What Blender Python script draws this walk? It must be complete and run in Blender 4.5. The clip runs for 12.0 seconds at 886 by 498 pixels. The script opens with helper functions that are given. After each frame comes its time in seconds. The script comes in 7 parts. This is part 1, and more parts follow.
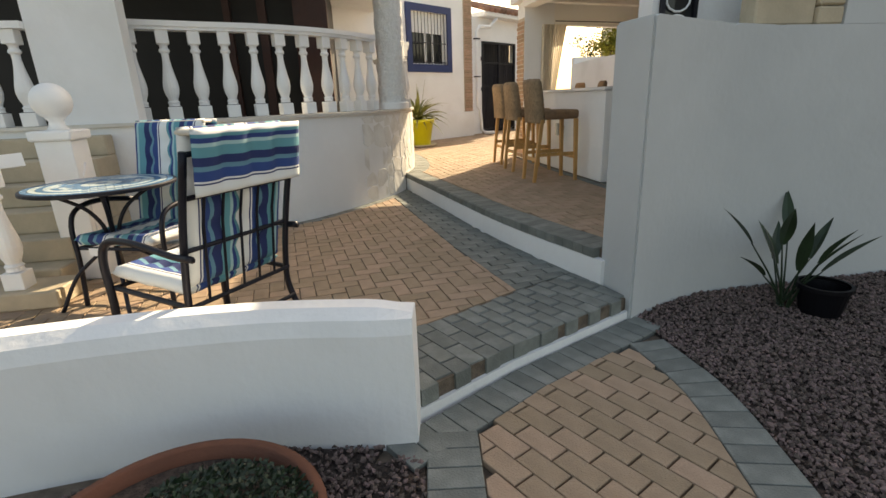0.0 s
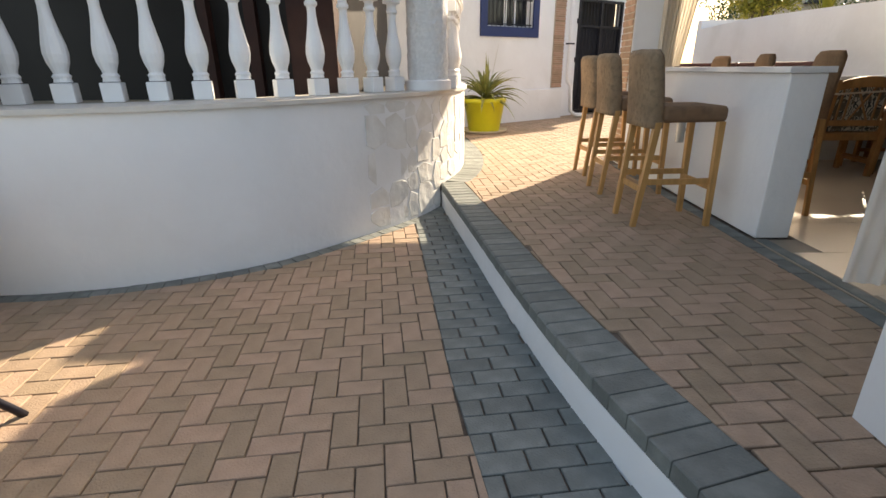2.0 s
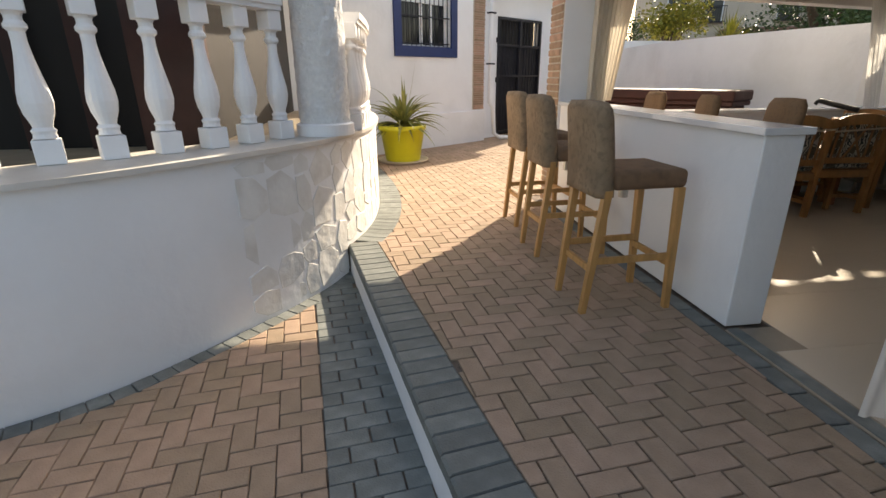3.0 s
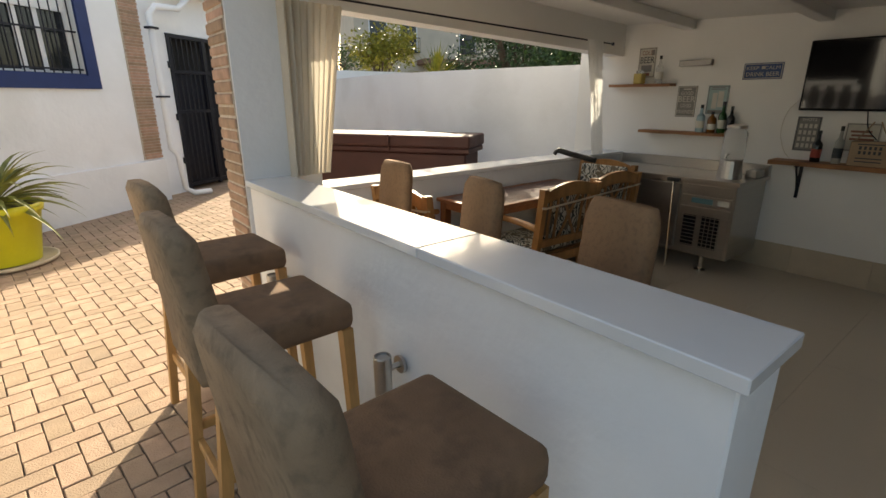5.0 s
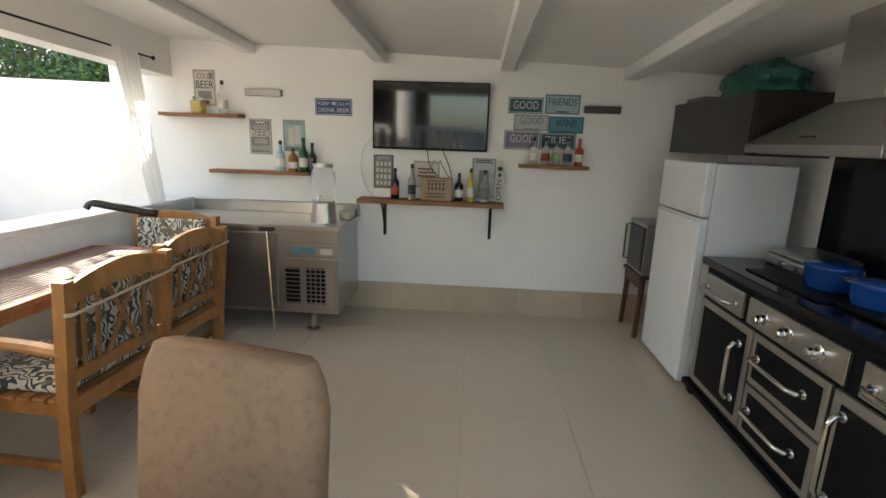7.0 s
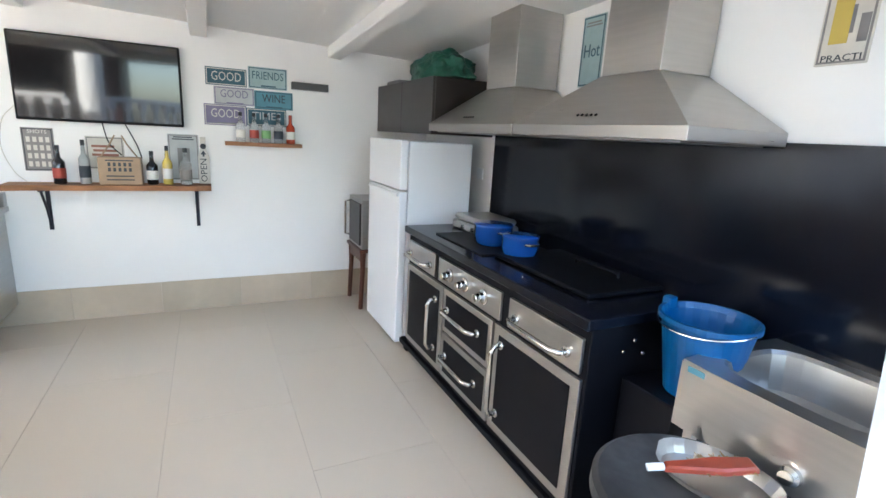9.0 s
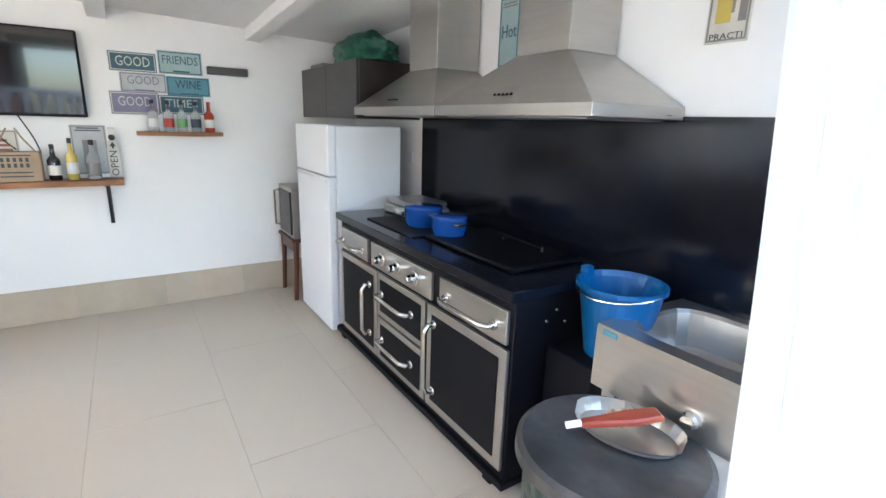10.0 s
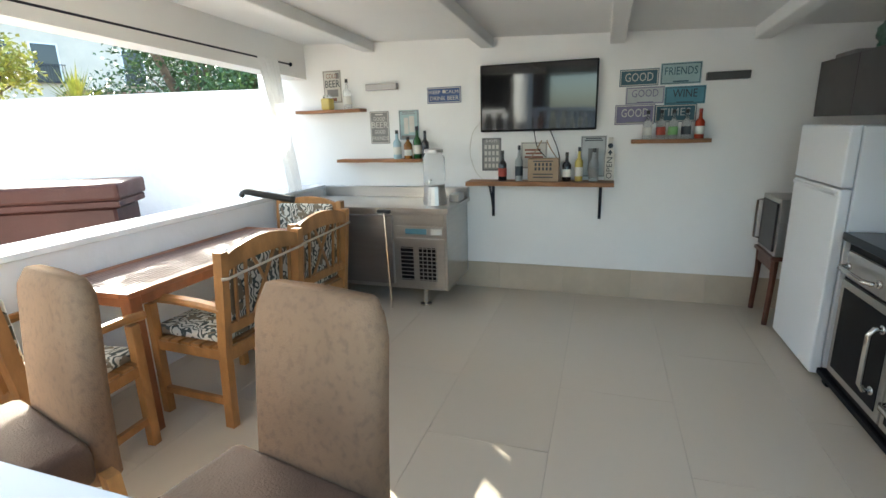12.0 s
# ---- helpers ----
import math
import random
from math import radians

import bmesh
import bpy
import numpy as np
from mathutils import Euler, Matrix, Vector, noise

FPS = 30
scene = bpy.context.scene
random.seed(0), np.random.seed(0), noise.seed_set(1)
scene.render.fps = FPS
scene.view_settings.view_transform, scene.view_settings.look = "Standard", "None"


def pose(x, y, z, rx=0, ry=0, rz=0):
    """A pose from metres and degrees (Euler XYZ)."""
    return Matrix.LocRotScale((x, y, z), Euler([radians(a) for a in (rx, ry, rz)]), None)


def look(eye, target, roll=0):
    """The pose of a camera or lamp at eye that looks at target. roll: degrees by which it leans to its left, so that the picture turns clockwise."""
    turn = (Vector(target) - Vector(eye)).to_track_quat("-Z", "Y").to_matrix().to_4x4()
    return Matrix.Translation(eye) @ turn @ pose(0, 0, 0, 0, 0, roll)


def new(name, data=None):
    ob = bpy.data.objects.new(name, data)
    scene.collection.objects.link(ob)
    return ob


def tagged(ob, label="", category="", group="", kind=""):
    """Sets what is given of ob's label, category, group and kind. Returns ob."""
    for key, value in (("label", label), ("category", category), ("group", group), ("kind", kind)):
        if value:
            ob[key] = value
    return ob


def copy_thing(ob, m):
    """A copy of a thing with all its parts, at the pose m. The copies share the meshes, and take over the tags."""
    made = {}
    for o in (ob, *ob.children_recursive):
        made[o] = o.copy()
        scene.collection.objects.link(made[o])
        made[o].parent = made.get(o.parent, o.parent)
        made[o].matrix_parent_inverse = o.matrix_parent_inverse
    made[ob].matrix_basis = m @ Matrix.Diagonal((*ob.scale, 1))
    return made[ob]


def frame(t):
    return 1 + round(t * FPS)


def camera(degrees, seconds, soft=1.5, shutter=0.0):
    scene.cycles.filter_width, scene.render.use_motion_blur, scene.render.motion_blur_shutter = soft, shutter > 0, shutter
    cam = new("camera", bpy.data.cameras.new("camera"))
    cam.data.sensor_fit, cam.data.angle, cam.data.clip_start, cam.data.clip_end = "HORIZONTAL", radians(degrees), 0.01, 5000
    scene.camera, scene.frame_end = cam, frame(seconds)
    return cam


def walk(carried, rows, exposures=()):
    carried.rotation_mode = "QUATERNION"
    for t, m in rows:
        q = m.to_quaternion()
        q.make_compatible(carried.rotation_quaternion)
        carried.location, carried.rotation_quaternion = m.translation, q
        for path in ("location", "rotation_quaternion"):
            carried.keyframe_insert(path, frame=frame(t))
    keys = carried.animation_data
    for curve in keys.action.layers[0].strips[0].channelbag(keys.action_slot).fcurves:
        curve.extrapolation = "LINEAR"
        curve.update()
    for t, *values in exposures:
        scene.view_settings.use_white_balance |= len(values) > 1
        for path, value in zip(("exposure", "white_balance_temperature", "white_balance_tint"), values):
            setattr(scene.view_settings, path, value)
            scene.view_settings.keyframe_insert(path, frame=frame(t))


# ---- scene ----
cam = camera(85.1, 12.0)
PATH = [
    (0, (1.201, -0.344, 1.213), (1.509, 1.541, 0.621), -2.1),
    (0.5, (1.45, 0.265, 1.256), (1.719, 2.153, 0.653), 1.2),
    (1, (1.656, 0.821, 1.267), (1.857, 2.723, 0.681), 0.4),
    (1.5, (1.831, 1.357, 1.268), (1.888, 3.273, 0.695), -0.2),
    (2, (1.931, 1.813, 1.298), (1.896, 3.686, 0.597), -0.7),
    (2.5, (1.973, 2.32, 1.412), (2.004, 4.212, 0.764), -2.1),
    (2.7, (2.012, 2.486, 1.471), (2.134, 4.361, 0.785), -1.5),
    (4.3, (2.66, 4.06, 1.599), (3.399, 5.84, 1.064), -1.5),
    (4.5, (2.769, 4.288, 1.649), (3.645, 5.995, 1.084), -1.1),
    (5, (3.042, 4.585, 1.744), (4.234, 6.074, 1.144), -0.2),
    (5.5, (3.288, 4.822, 1.8), (4.809, 5.987, 1.225), -1.6),
    (6, (3.576, 4.989, 1.756), (5.288, 5.931, 1.328), 0.3),
    (6.5, (3.831, 5.05, 1.711), (5.694, 5.639, 1.285), 1.1),
    (7, (3.948, 5.148, 1.706), (5.897, 5.264, 1.27), 1.9),
    (7.5, (4.006, 5.04, 1.69), (5.951, 4.904, 1.245), 1.7),
    (7.7, (4.058, 4.915, 1.686), (6.0, 4.729, 1.247), 1.8),
    (9.3, (3.921, 4.913, 1.668), (5.603, 3.944, 1.186), 2.8),
    (9.5, (3.914, 4.878, 1.662), (5.566, 3.867, 1.163), 2.3),
    (10, (3.892, 4.864, 1.666), (5.512, 3.806, 1.161), 1.8),
    (10.5, (3.9, 4.908, 1.693), (5.622, 4.016, 1.204), 0.3),
    (11, (3.918, 4.977, 1.7), (5.75, 4.338, 1.215), 0.2),
    (11.5, (3.908, 4.995, 1.678), (5.854, 5.059, 1.222), -2.1),
    (12, (3.84, 4.986, 1.684), (5.679, 5.601, 1.194), -1.7),
]
EXPOSURES = [(0, 1.05, 9600, 10), (1.5, 1.36, 8500, 12), (2.7, 1.15, 8000, 12), (4.5, 0.92, 7800, 9), (5.0, 1.08, 7800, 7), (5.5, 1.48, 7200, 8), (6.0, 1.68, 8000, 8), (6.5, 2.25, 8100, 7),
             (7.0, 2.66, 7000, 4), (7.5, 3.1, 6100, 4), (9.5, 4.13, 6050, 7), (10.5, 4.1, 6050, 7), (11.0, 4.2, 6050, 6), (11.5, 3.8, 6050, 3), (12.0, 3.05, 6200, 0)]
walk(cam, [(t, look(e, g, r)) for t, e, g, r in PATH], EXPOSURES)

# ==== world and light ====
SUN_DIR = Vector((0.625, 0.785, 0.59)).normalized()   # towards the sun
world = bpy.data.worlds.new("world")
scene.world = world
world.use_nodes = True
_wn = world.node_tree
_sky = _wn.nodes.new("ShaderNodeTexSky")
_sky.sky_type, _sky.sun_disc = "NISHITA", False
_sky.sun_elevation = math.asin(SUN_DIR.z)
_sky.sun_rotation = math.atan2(SUN_DIR.x, SUN_DIR.y)
_sky.air_density, _sky.dust_density, _sky.ozone_density = 1.0, 2.5, 1.0
_wn.links.new(_sky.outputs[0], _wn.nodes["Background"].inputs["Color"])
_wn.nodes["Background"].inputs["Strength"].default_value = 0.15
sun_data = bpy.data.lights.new("sun", "SUN")
sun_data.energy, sun_data.angle, sun_data.color = 4.6, radians(0.5), (1.0, 0.94, 0.84)
sun = new("sun", sun_data)
sun.matrix_world = look(SUN_DIR * 30, (0, 0, 0))

# ==== materials ====
def mat(name, color, rough=0.6, metal=0.0, vary=0.08, scale=8.0, bump=0.0, bump_scale=60.0, spread=0.0,
        island=False, stain=None, stain_scale=2.0, stain_amt=0.5, alpha=1.0, trans=0.0, emit=0.0, coat=0.0, ior=1.45, stretch=None, fine=0.3):
    """Principled material with two scales of colour variation, optional stains, and fine bump."""
    m = bpy.data.materials.new(name)
    m.use_nodes = True
    t = m.node_tree
    n, l = t.nodes, t.links
    b = n["Principled BSDF"]
    b.inputs["Roughness"].default_value, b.inputs["Metallic"].default_value, b.inputs["IOR"].default_value = rough, metal, ior
    b.inputs["Coat Weight"].default_value = coat
    b.inputs["Transmission Weight"].default_value = trans
    co = n.new("ShaderNodeTexCoord").outputs["Object"]
    if stretch:
        mp = n.new("ShaderNodeMapping")
        mp.inputs["Scale"].default_value = stretch
        l.new(co, mp.inputs["Vector"])
        co = mp.outputs[0]
    def noisy(sc, detail=4):
        x = n.new("ShaderNodeTexNoise")
        x.inputs["Scale"].default_value, x.inputs["Detail"].default_value = sc, detail
        l.new(co, x.inputs["Vector"])
        return x.outputs["Fac"]
    def mix(f, a, c, kind="MIX"):
        x = n.new("ShaderNodeMix")
        x.data_type, x.blend_type = "RGBA", kind
        if isinstance(f, float): x.inputs["Factor"].default_value = f
        else: l.new(f, x.inputs["Factor"])
        for s, v in ((x.inputs["A"], a), (x.inputs["B"], c)):
            if isinstance(v, tuple): s.default_value = (*v, 1)
            else: l.new(v, s)
        return x.outputs["Result"]
    def ramp(f, lo, hi, a=0.0, c=1.0):
        x = n.new("ShaderNodeMapRange")
        x.inputs["From Min"].default_value, x.inputs["From Max"].default_value = lo, hi
        x.inputs["To Min"].default_value, x.inputs["To Max"].default_value = a, c
        l.new(f, x.inputs["Value"])
        return x.outputs[0]
    dark = tuple(c * (1 - 2.2 * vary) for c in color)
    lite = tuple(min(1, c * (1 + 1.2 * vary)) for c in color)
    out = mix(ramp(noisy(scale), 0.3, 0.7), dark, lite)
    out = mix(ramp(noisy(scale * 7, 6), 0.3, 0.7, 0.0, fine), out, dark)
    if stain:
        out = mix(ramp(noisy(stain_scale, 5), 0.5, 0.72, 0.0, stain_amt), out, stain)
    if spread:
        src = n.new("ShaderNodeNewGeometry").outputs["Random Per Island"] if island else n.new("ShaderNodeObjectInfo").outputs["Random"]
        h = n.new("ShaderNodeHueSaturation")
        l.new(ramp(src, 0, 1, 1 - spread, 1 + spread), h.inputs["Value"])
        l.new(ramp(src, 0, 1, 0.5 + 0.04 * spread, 0.5 - 0.06 * spread), h.inputs["Hue"])
        l.new(out, h.inputs["Color"])
        out = h.outputs[0]
    l.new(out, b.inputs["Base Color"])
    if rough > 0.12:
        l.new(ramp(noisy(scale * 1.5), 0.2, 0.8, rough * 0.9, min(1, rough * 1.12)), b.inputs["Roughness"])
    if bump:
        bp = n.new("ShaderNodeBump")
        bp.inputs["Strength"].default_value, bp.inputs["Distance"].default_value = min(1, bump), 0.01 * max(1, bump)
        l.new(noisy(bump_scale, 6), bp.inputs["Height"])
        l.new(bp.outputs[0], b.inputs["Normal"])
    if alpha < 1:
        b.inputs["Alpha"].default_value = alpha
    if emit:
        b.inputs["Emission Color"].default_value, b.inputs["Emission Strength"].default_value = (*color, 1), emit
    return m

WHITE = mat("white_render", (0.83, 0.84, 0.85), 0.75, vary=0.02, scale=1.5, bump=0.5, bump_scale=13, stain=(0.62, 0.62, 0.60), stain_scale=1.2, stain_amt=0.35)
WHITE_IN = mat("white_interior_paint", (0.83, 0.82, 0.79), 0.7, vary=0.015, scale=1.2, bump=0.12, bump_scale=30)
STUCCO = mat("rough_stucco", (0.78, 0.78, 0.77), 0.85, vary=0.05, scale=30, bump=1.5, bump_scale=45)
# white render darkened to grey, the garden wall's shade put into the base
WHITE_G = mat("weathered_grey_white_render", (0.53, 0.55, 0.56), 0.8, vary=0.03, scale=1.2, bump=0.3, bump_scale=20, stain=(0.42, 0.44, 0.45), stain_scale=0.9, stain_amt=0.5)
STONE_W = mat("whitewashed_stone", (0.76, 0.76, 0.74), 0.8, vary=0.05, scale=5, bump=1.2, bump_scale=9, stain=(0.5, 0.47, 0.42), stain_scale=6, stain_amt=0.4)
MARBLE_W = mat("painted_balustrade", (0.87, 0.87, 0.87), 0.45, vary=0.02, scale=6, bump=0.1, bump_scale=60)
LEDGE = mat("stone_ledge", (0.66, 0.63, 0.58), 0.5, vary=0.05, scale=4)
BRICK = mat("tan_paver", (0.385, 0.275, 0.19), 0.85, vary=0.09, scale=9, bump=0.5, bump_scale=110, spread=0.14, stain=(0.27, 0.21, 0.16), stain_scale=7, stain_amt=0.35)
BRICK_J = mat("tan_paver_joined", (0.385, 0.275, 0.19), 0.85, vary=0.09, scale=9, bump=0.5, bump_scale=110, spread=0.14, island=True, stain=(0.27, 0.21, 0.16), stain_scale=7, stain_amt=0.35)
GREY = mat("grey_paver", (0.19, 0.205, 0.19), 0.85, vary=0.1, scale=9, bump=0.5, bump_scale=110, spread=0.16, stain=(0.28, 0.29, 0.27), stain_scale=9, stain_amt=0.3)
GREY_J = mat("grey_paver_joined", (0.19, 0.205, 0.19), 0.85, vary=0.1, scale=9, bump=0.5, bump_scale=110, spread=0.16, island=True, stain=(0.28, 0.29, 0.27), stain_scale=9, stain_amt=0.3)
SAND = mat("joint_sand", (0.17, 0.13, 0.10), 0.95, vary=0.2, scale=20, bump=0.6, bump_scale=200)
TILE = mat("cream_floor_tile", (0.56, 0.485, 0.385), 0.3, vary=0.008, scale=0.8, spread=0.015, fine=0.0)
JOINT = mat("pale_tile_joint", (0.36, 0.30, 0.23), 0.8, vary=0.05)
SKIRT = mat("cream_skirting_tile", (0.52, 0.44, 0.33), 0.4, vary=0.07, scale=2.5, spread=0.08)
QUARTZ = mat("white_quartz_slab", (0.72, 0.73, 0.74), 0.18, vary=0.02, scale=3, coat=0.3)
SUEDE_D = mat("dark_worn_microsuede", (0.12, 0.068, 0.042), 0.72, vary=0.16, scale=5, bump=0.3, bump_scale=200, stain=(0.16, 0.10, 0.065), stain_scale=3, stain_amt=0.5)
SUEDE_T = mat("tan_microsuede", (0.285, 0.165, 0.088), 0.88, vary=0.10, scale=3, bump=0.25, bump_scale=220, stain=(0.12, 0.075, 0.048), stain_scale=60, stain_amt=0.4)
SUEDE = mat("brown_microsuede", (0.215, 0.125, 0.070), 0.85, vary=0.12, scale=4, bump=0.4, bump_scale=180, stain=(0.10, 0.062, 0.038), stain_scale=14, stain_amt=0.5)
SUEDE_W = mat("dusty_worn_microsuede", (0.31, 0.215, 0.135), 0.9, vary=0.14, scale=6, bump=0.3, bump_scale=220, stain=(0.11, 0.08, 0.052), stain_scale=30, stain_amt=0.5)
OAK = mat("light_oak", (0.52, 0.28, 0.10), 0.5, vary=0.12, scale=5, stretch=(6, 6, 1))
TEAK = mat("golden_varnished_teak", (0.39, 0.185, 0.062), 0.4, vary=0.15, scale=4, stretch=(4, 4, 1.5), bump=0.1)
TEAK_R = mat("red_brown_table_wood", (0.27, 0.095, 0.036), 0.4, vary=0.15, scale=4, stretch=(4, 4, 1.5), bump=0.1)
TEAK_TOP = mat("weathered_table_slats", (0.20, 0.125, 0.115), 0.5, vary=0.15, scale=5, stretch=(1, 6, 6), bump=0.1)
SHELF = mat("reclaimed_shelf_wood", (0.30, 0.135, 0.055), 0.55, vary=0.2, scale=4, stretch=(6, 1, 6), bump=0.2)
STEEL = mat("brushed_steel", (0.50, 0.48, 0.45), 0.3, 0.95, vary=0.025, scale=4, stretch=(1, 1, 14), fine=0.15)
STEEL_D = mat("brushed_steel_dark", (0.33, 0.31, 0.29), 0.34, 0.9, vary=0.04, scale=3, stretch=(1, 1, 10))
CHROME = mat("polished_metal", (0.66, 0.64, 0.60), 0.16, 1.0, vary=0.02)
BLACK = mat("black_enamel", (0.005, 0.005, 0.007), 0.45, ior=1.22, vary=0.06, scale=3, fine=0.1)
BLACK_P = mat("black_polished_panel", (0.005, 0.006, 0.010), 0.14, vary=0.1, scale=5, ior=1.36)
SCREEN = mat("tv_screen", (0.004, 0.004, 0.005), 0.07, vary=0.0, coat=0.5)
IRON = mat("dark_iron", (0.012, 0.013, 0.022), 0.45, 0.4, vary=0.1)
FRIDGE = mat("white_enamel", (0.80, 0.81, 0.82), 0.3, vary=0.004, scale=2, fine=0.0)
CURTAIN = mat("cream_canvas_curtain", (0.72, 0.65, 0.54), 0.9, vary=0.04, scale=4, bump=0.2, bump_scale=300)
CURTAIN_W = mat("white_canvas_curtain", (0.83, 0.82, 0.79), 0.9, vary=0.02, scale=4, bump=0.2, bump_scale=300)
def translucent(m, share):
    """Lets part of the light through a thin cloth."""
    t = m.node_tree
    b, o = t.nodes["Principled BSDF"], t.nodes["Material Output"]
    tr, mx = t.nodes.new("ShaderNodeBsdfTranslucent"), t.nodes.new("ShaderNodeMixShader")
    t.links.new(b.inputs["Base Color"].links[0].from_socket, tr.inputs["Color"])
    mx.inputs[0].default_value = share
    t.links.new(b.outputs[0], mx.inputs[1])
    t.links.new(tr.outputs[0], mx.inputs[2])
    t.links.new(mx.outputs[0], o.inputs["Surface"])
for cloth in (CURTAIN, CURTAIN_W): translucent(cloth, 0.35)
BLUEF = mat("blue_window_frame", (0.009, 0.026, 0.12), 0.4, vary=0.05)
GLASS_D = mat("dark_window_glass", (0.02, 0.022, 0.025), 0.05, vary=0.0)
POTY = mat("lime_plastic_pot", (0.56, 0.53, 0.03), 0.35, vary=0.04, scale=5)
TERRA = mat("terracotta", (0.17, 0.062, 0.035), 0.75, vary=0.1, scale=6, bump=0.2)
LEAF = mat("spider_leaf", (0.27, 0.28, 0.075), 0.5, vary=0.2, scale=10, spread=0.3, island=True)
LEAF_D = mat("dark_leaf", (0.022, 0.045, 0.022), 0.4, vary=0.2, scale=8, spread=0.3, island=True)
LEAF_Y = mat("yellow_green_leaf", (0.30, 0.29, 0.04), 0.5, vary=0.2, scale=10, spread=0.35, island=True)
LEAF_T = mat("tree_leaf", (0.05, 0.10, 0.025), 0.5, vary=0.2, scale=10, spread=0.35, island=True)
BARK = mat("bark", (0.13, 0.09, 0.06), 0.9, vary=0.2, scale=12, bump=0.8)
GRAVEL = mat("gravel_stones", (0.165, 0.12, 0.107), 0.85, vary=0.12, scale=40, spread=0.45, island=True)
SOIL = mat("gravel_bed", (0.07, 0.05, 0.042), 0.95, vary=0.3, scale=40, bump=1.0, bump_scale=120)
OLDBRICK = mat("thin_terracotta_brick", (0.44, 0.29, 0.20), 0.85, vary=0.12, scale=12, bump=0.5, spread=0.2)
MORTAR = mat("mortar", (0.55, 0.47, 0.38), 0.9, vary=0.1, scale=30)
HOUSE = mat("cream_facade", (0.62, 0.53, 0.42), 0.85, vary=0.04, scale=1)
ROOFT = mat("roof_tile", (0.30, 0.17, 0.12), 0.85, vary=0.2, scale=6, spread=0.15, island=True)
TUBLID = mat("maroon_vinyl_cover", (0.05, 0.014, 0.011), 0.6, vary=0.1, scale=4, bump=0.2)
BLUE_C = mat("blue_enamel", (0.008, 0.055, 0.24), 0.22, vary=0.03, coat=0.5)
BLUE_B = mat("blue_plastic", (0.003, 0.075, 0.22), 0.35, vary=0.05)
BROWN = mat("dark_brown_gloss", (0.030, 0.023, 0.020), 0.3, vary=0.06, fine=0.1)
# near-black base carries the shade inside the porch and behind the gate
INSIDE_SHADE = mat("dark_porch", (0.012, 0.009, 0.008), 0.6, vary=0.2, scale=1)
RED_BR = mat("maroon_pillar_paint", (0.05, 0.018, 0.014), 0.6, vary=0.1)
STEPC = mat("cream_stone_step", (0.50, 0.42, 0.31), 0.7, vary=0.08, scale=5, bump=0.2)

# ==== mesh tools ====
def finish(bm, name, material, smooth=False):
    me = bpy.data.meshes.new(name)
    bmesh.ops.recalc_face_normals(bm, faces=bm.faces)
    bm.to_mesh(me)
    bm.free()
    for m in (material if isinstance(material, (list, tuple)) else (material,)):
        me.materials.append(m)
    if smooth:
        for p in me.polygons:
            p.use_smooth = True
    return me

def part(name, bm, material, parent=None, label="", smooth=False, kind=""):
    ob = new(name, finish(bm, name, material, smooth))
    if parent:
        ob.parent = parent
    return tagged(ob, label=label, kind=kind)

def setting(name, bm, material, smooth=False):
    return part(name, bm, material, None, "", smooth, "structure")

def thing(name, label, category, m=None, group=""):
    ob = new(name)
    ob.empty_display_size = 0.1
    ob.matrix_world = m or Matrix()
    return tagged(ob, label, category, group)

def box(bm, x0, x1, y0, y1, z0, z1, bevel=0.0, m=None, mi=0, seg=1):
    tmp = bmesh.ops.create_cube(bm, size=1)
    vs = tmp["verts"]
    for v in vs:
        v.co = Vector(((x0 + x1) / 2 + v.co.x * (x1 - x0), (y0 + y1) / 2 + v.co.y * (y1 - y0), (z0 + z1) / 2 + v.co.z * (z1 - z0)))
    fs = {f for v in vs for f in v.link_faces}
    for f in fs: f.material_index = mi
    if bevel:
        es = {e for v in vs for e in v.link_edges}
        r = bmesh.ops.bevel(bm, geom=list(es), offset=bevel, segments=seg, affect="EDGES", profile=0.5)
        vs = {v for f in r["faces"] for v in f.verts} | {v for v in vs if v.is_valid}
        for f in r["faces"]: f.material_index = mi
    if m:
        for v in vs: v.co = m @ v.co
    return vs

def B(*a, **k):
    bm = bmesh.new()
    box(bm, *a, **k)
    return bm

def prism(bm, pts, z0, z1, top=None, m=None, mi=0):
    """A prism on the plan polygon pts from z0 to z1; top: inset of the upper edge."""
    c = Vector((sum(p[0] for p in pts) / len(pts), sum(p[1] for p in pts) / len(pts)))
    lo = [bm.verts.new((p[0], p[1], z0)) for p in pts]
    if top:
        mid = [bm.verts.new((p[0], p[1], z1 - top)) for p in pts]
        hi = []
        for p in pts:
            d = c - Vector(p[:2])
            d = d.normalized() * min(top * 1.3, d.length * 0.5)
            hi.append(bm.verts.new((p[0] + d.x, p[1] + d.y, z1)))
        rings = [lo, mid, hi]
    else:
        rings = [lo, [bm.verts.new((p[0], p[1], z1)) for p in pts]]
    n = len(pts)
    for a, b in zip(rings, rings[1:]):
        for i in range(n):
            bm.faces.new((a[i], a[(i + 1) % n], b[(i + 1) % n], b[i])).material_index = mi
    bm.faces.new(rings[-1]).material_index = mi
    bm.faces.new(lo[::-1]).material_index = mi
    if m:
        for r in rings:
            for v in r: v.co = m @ v.co

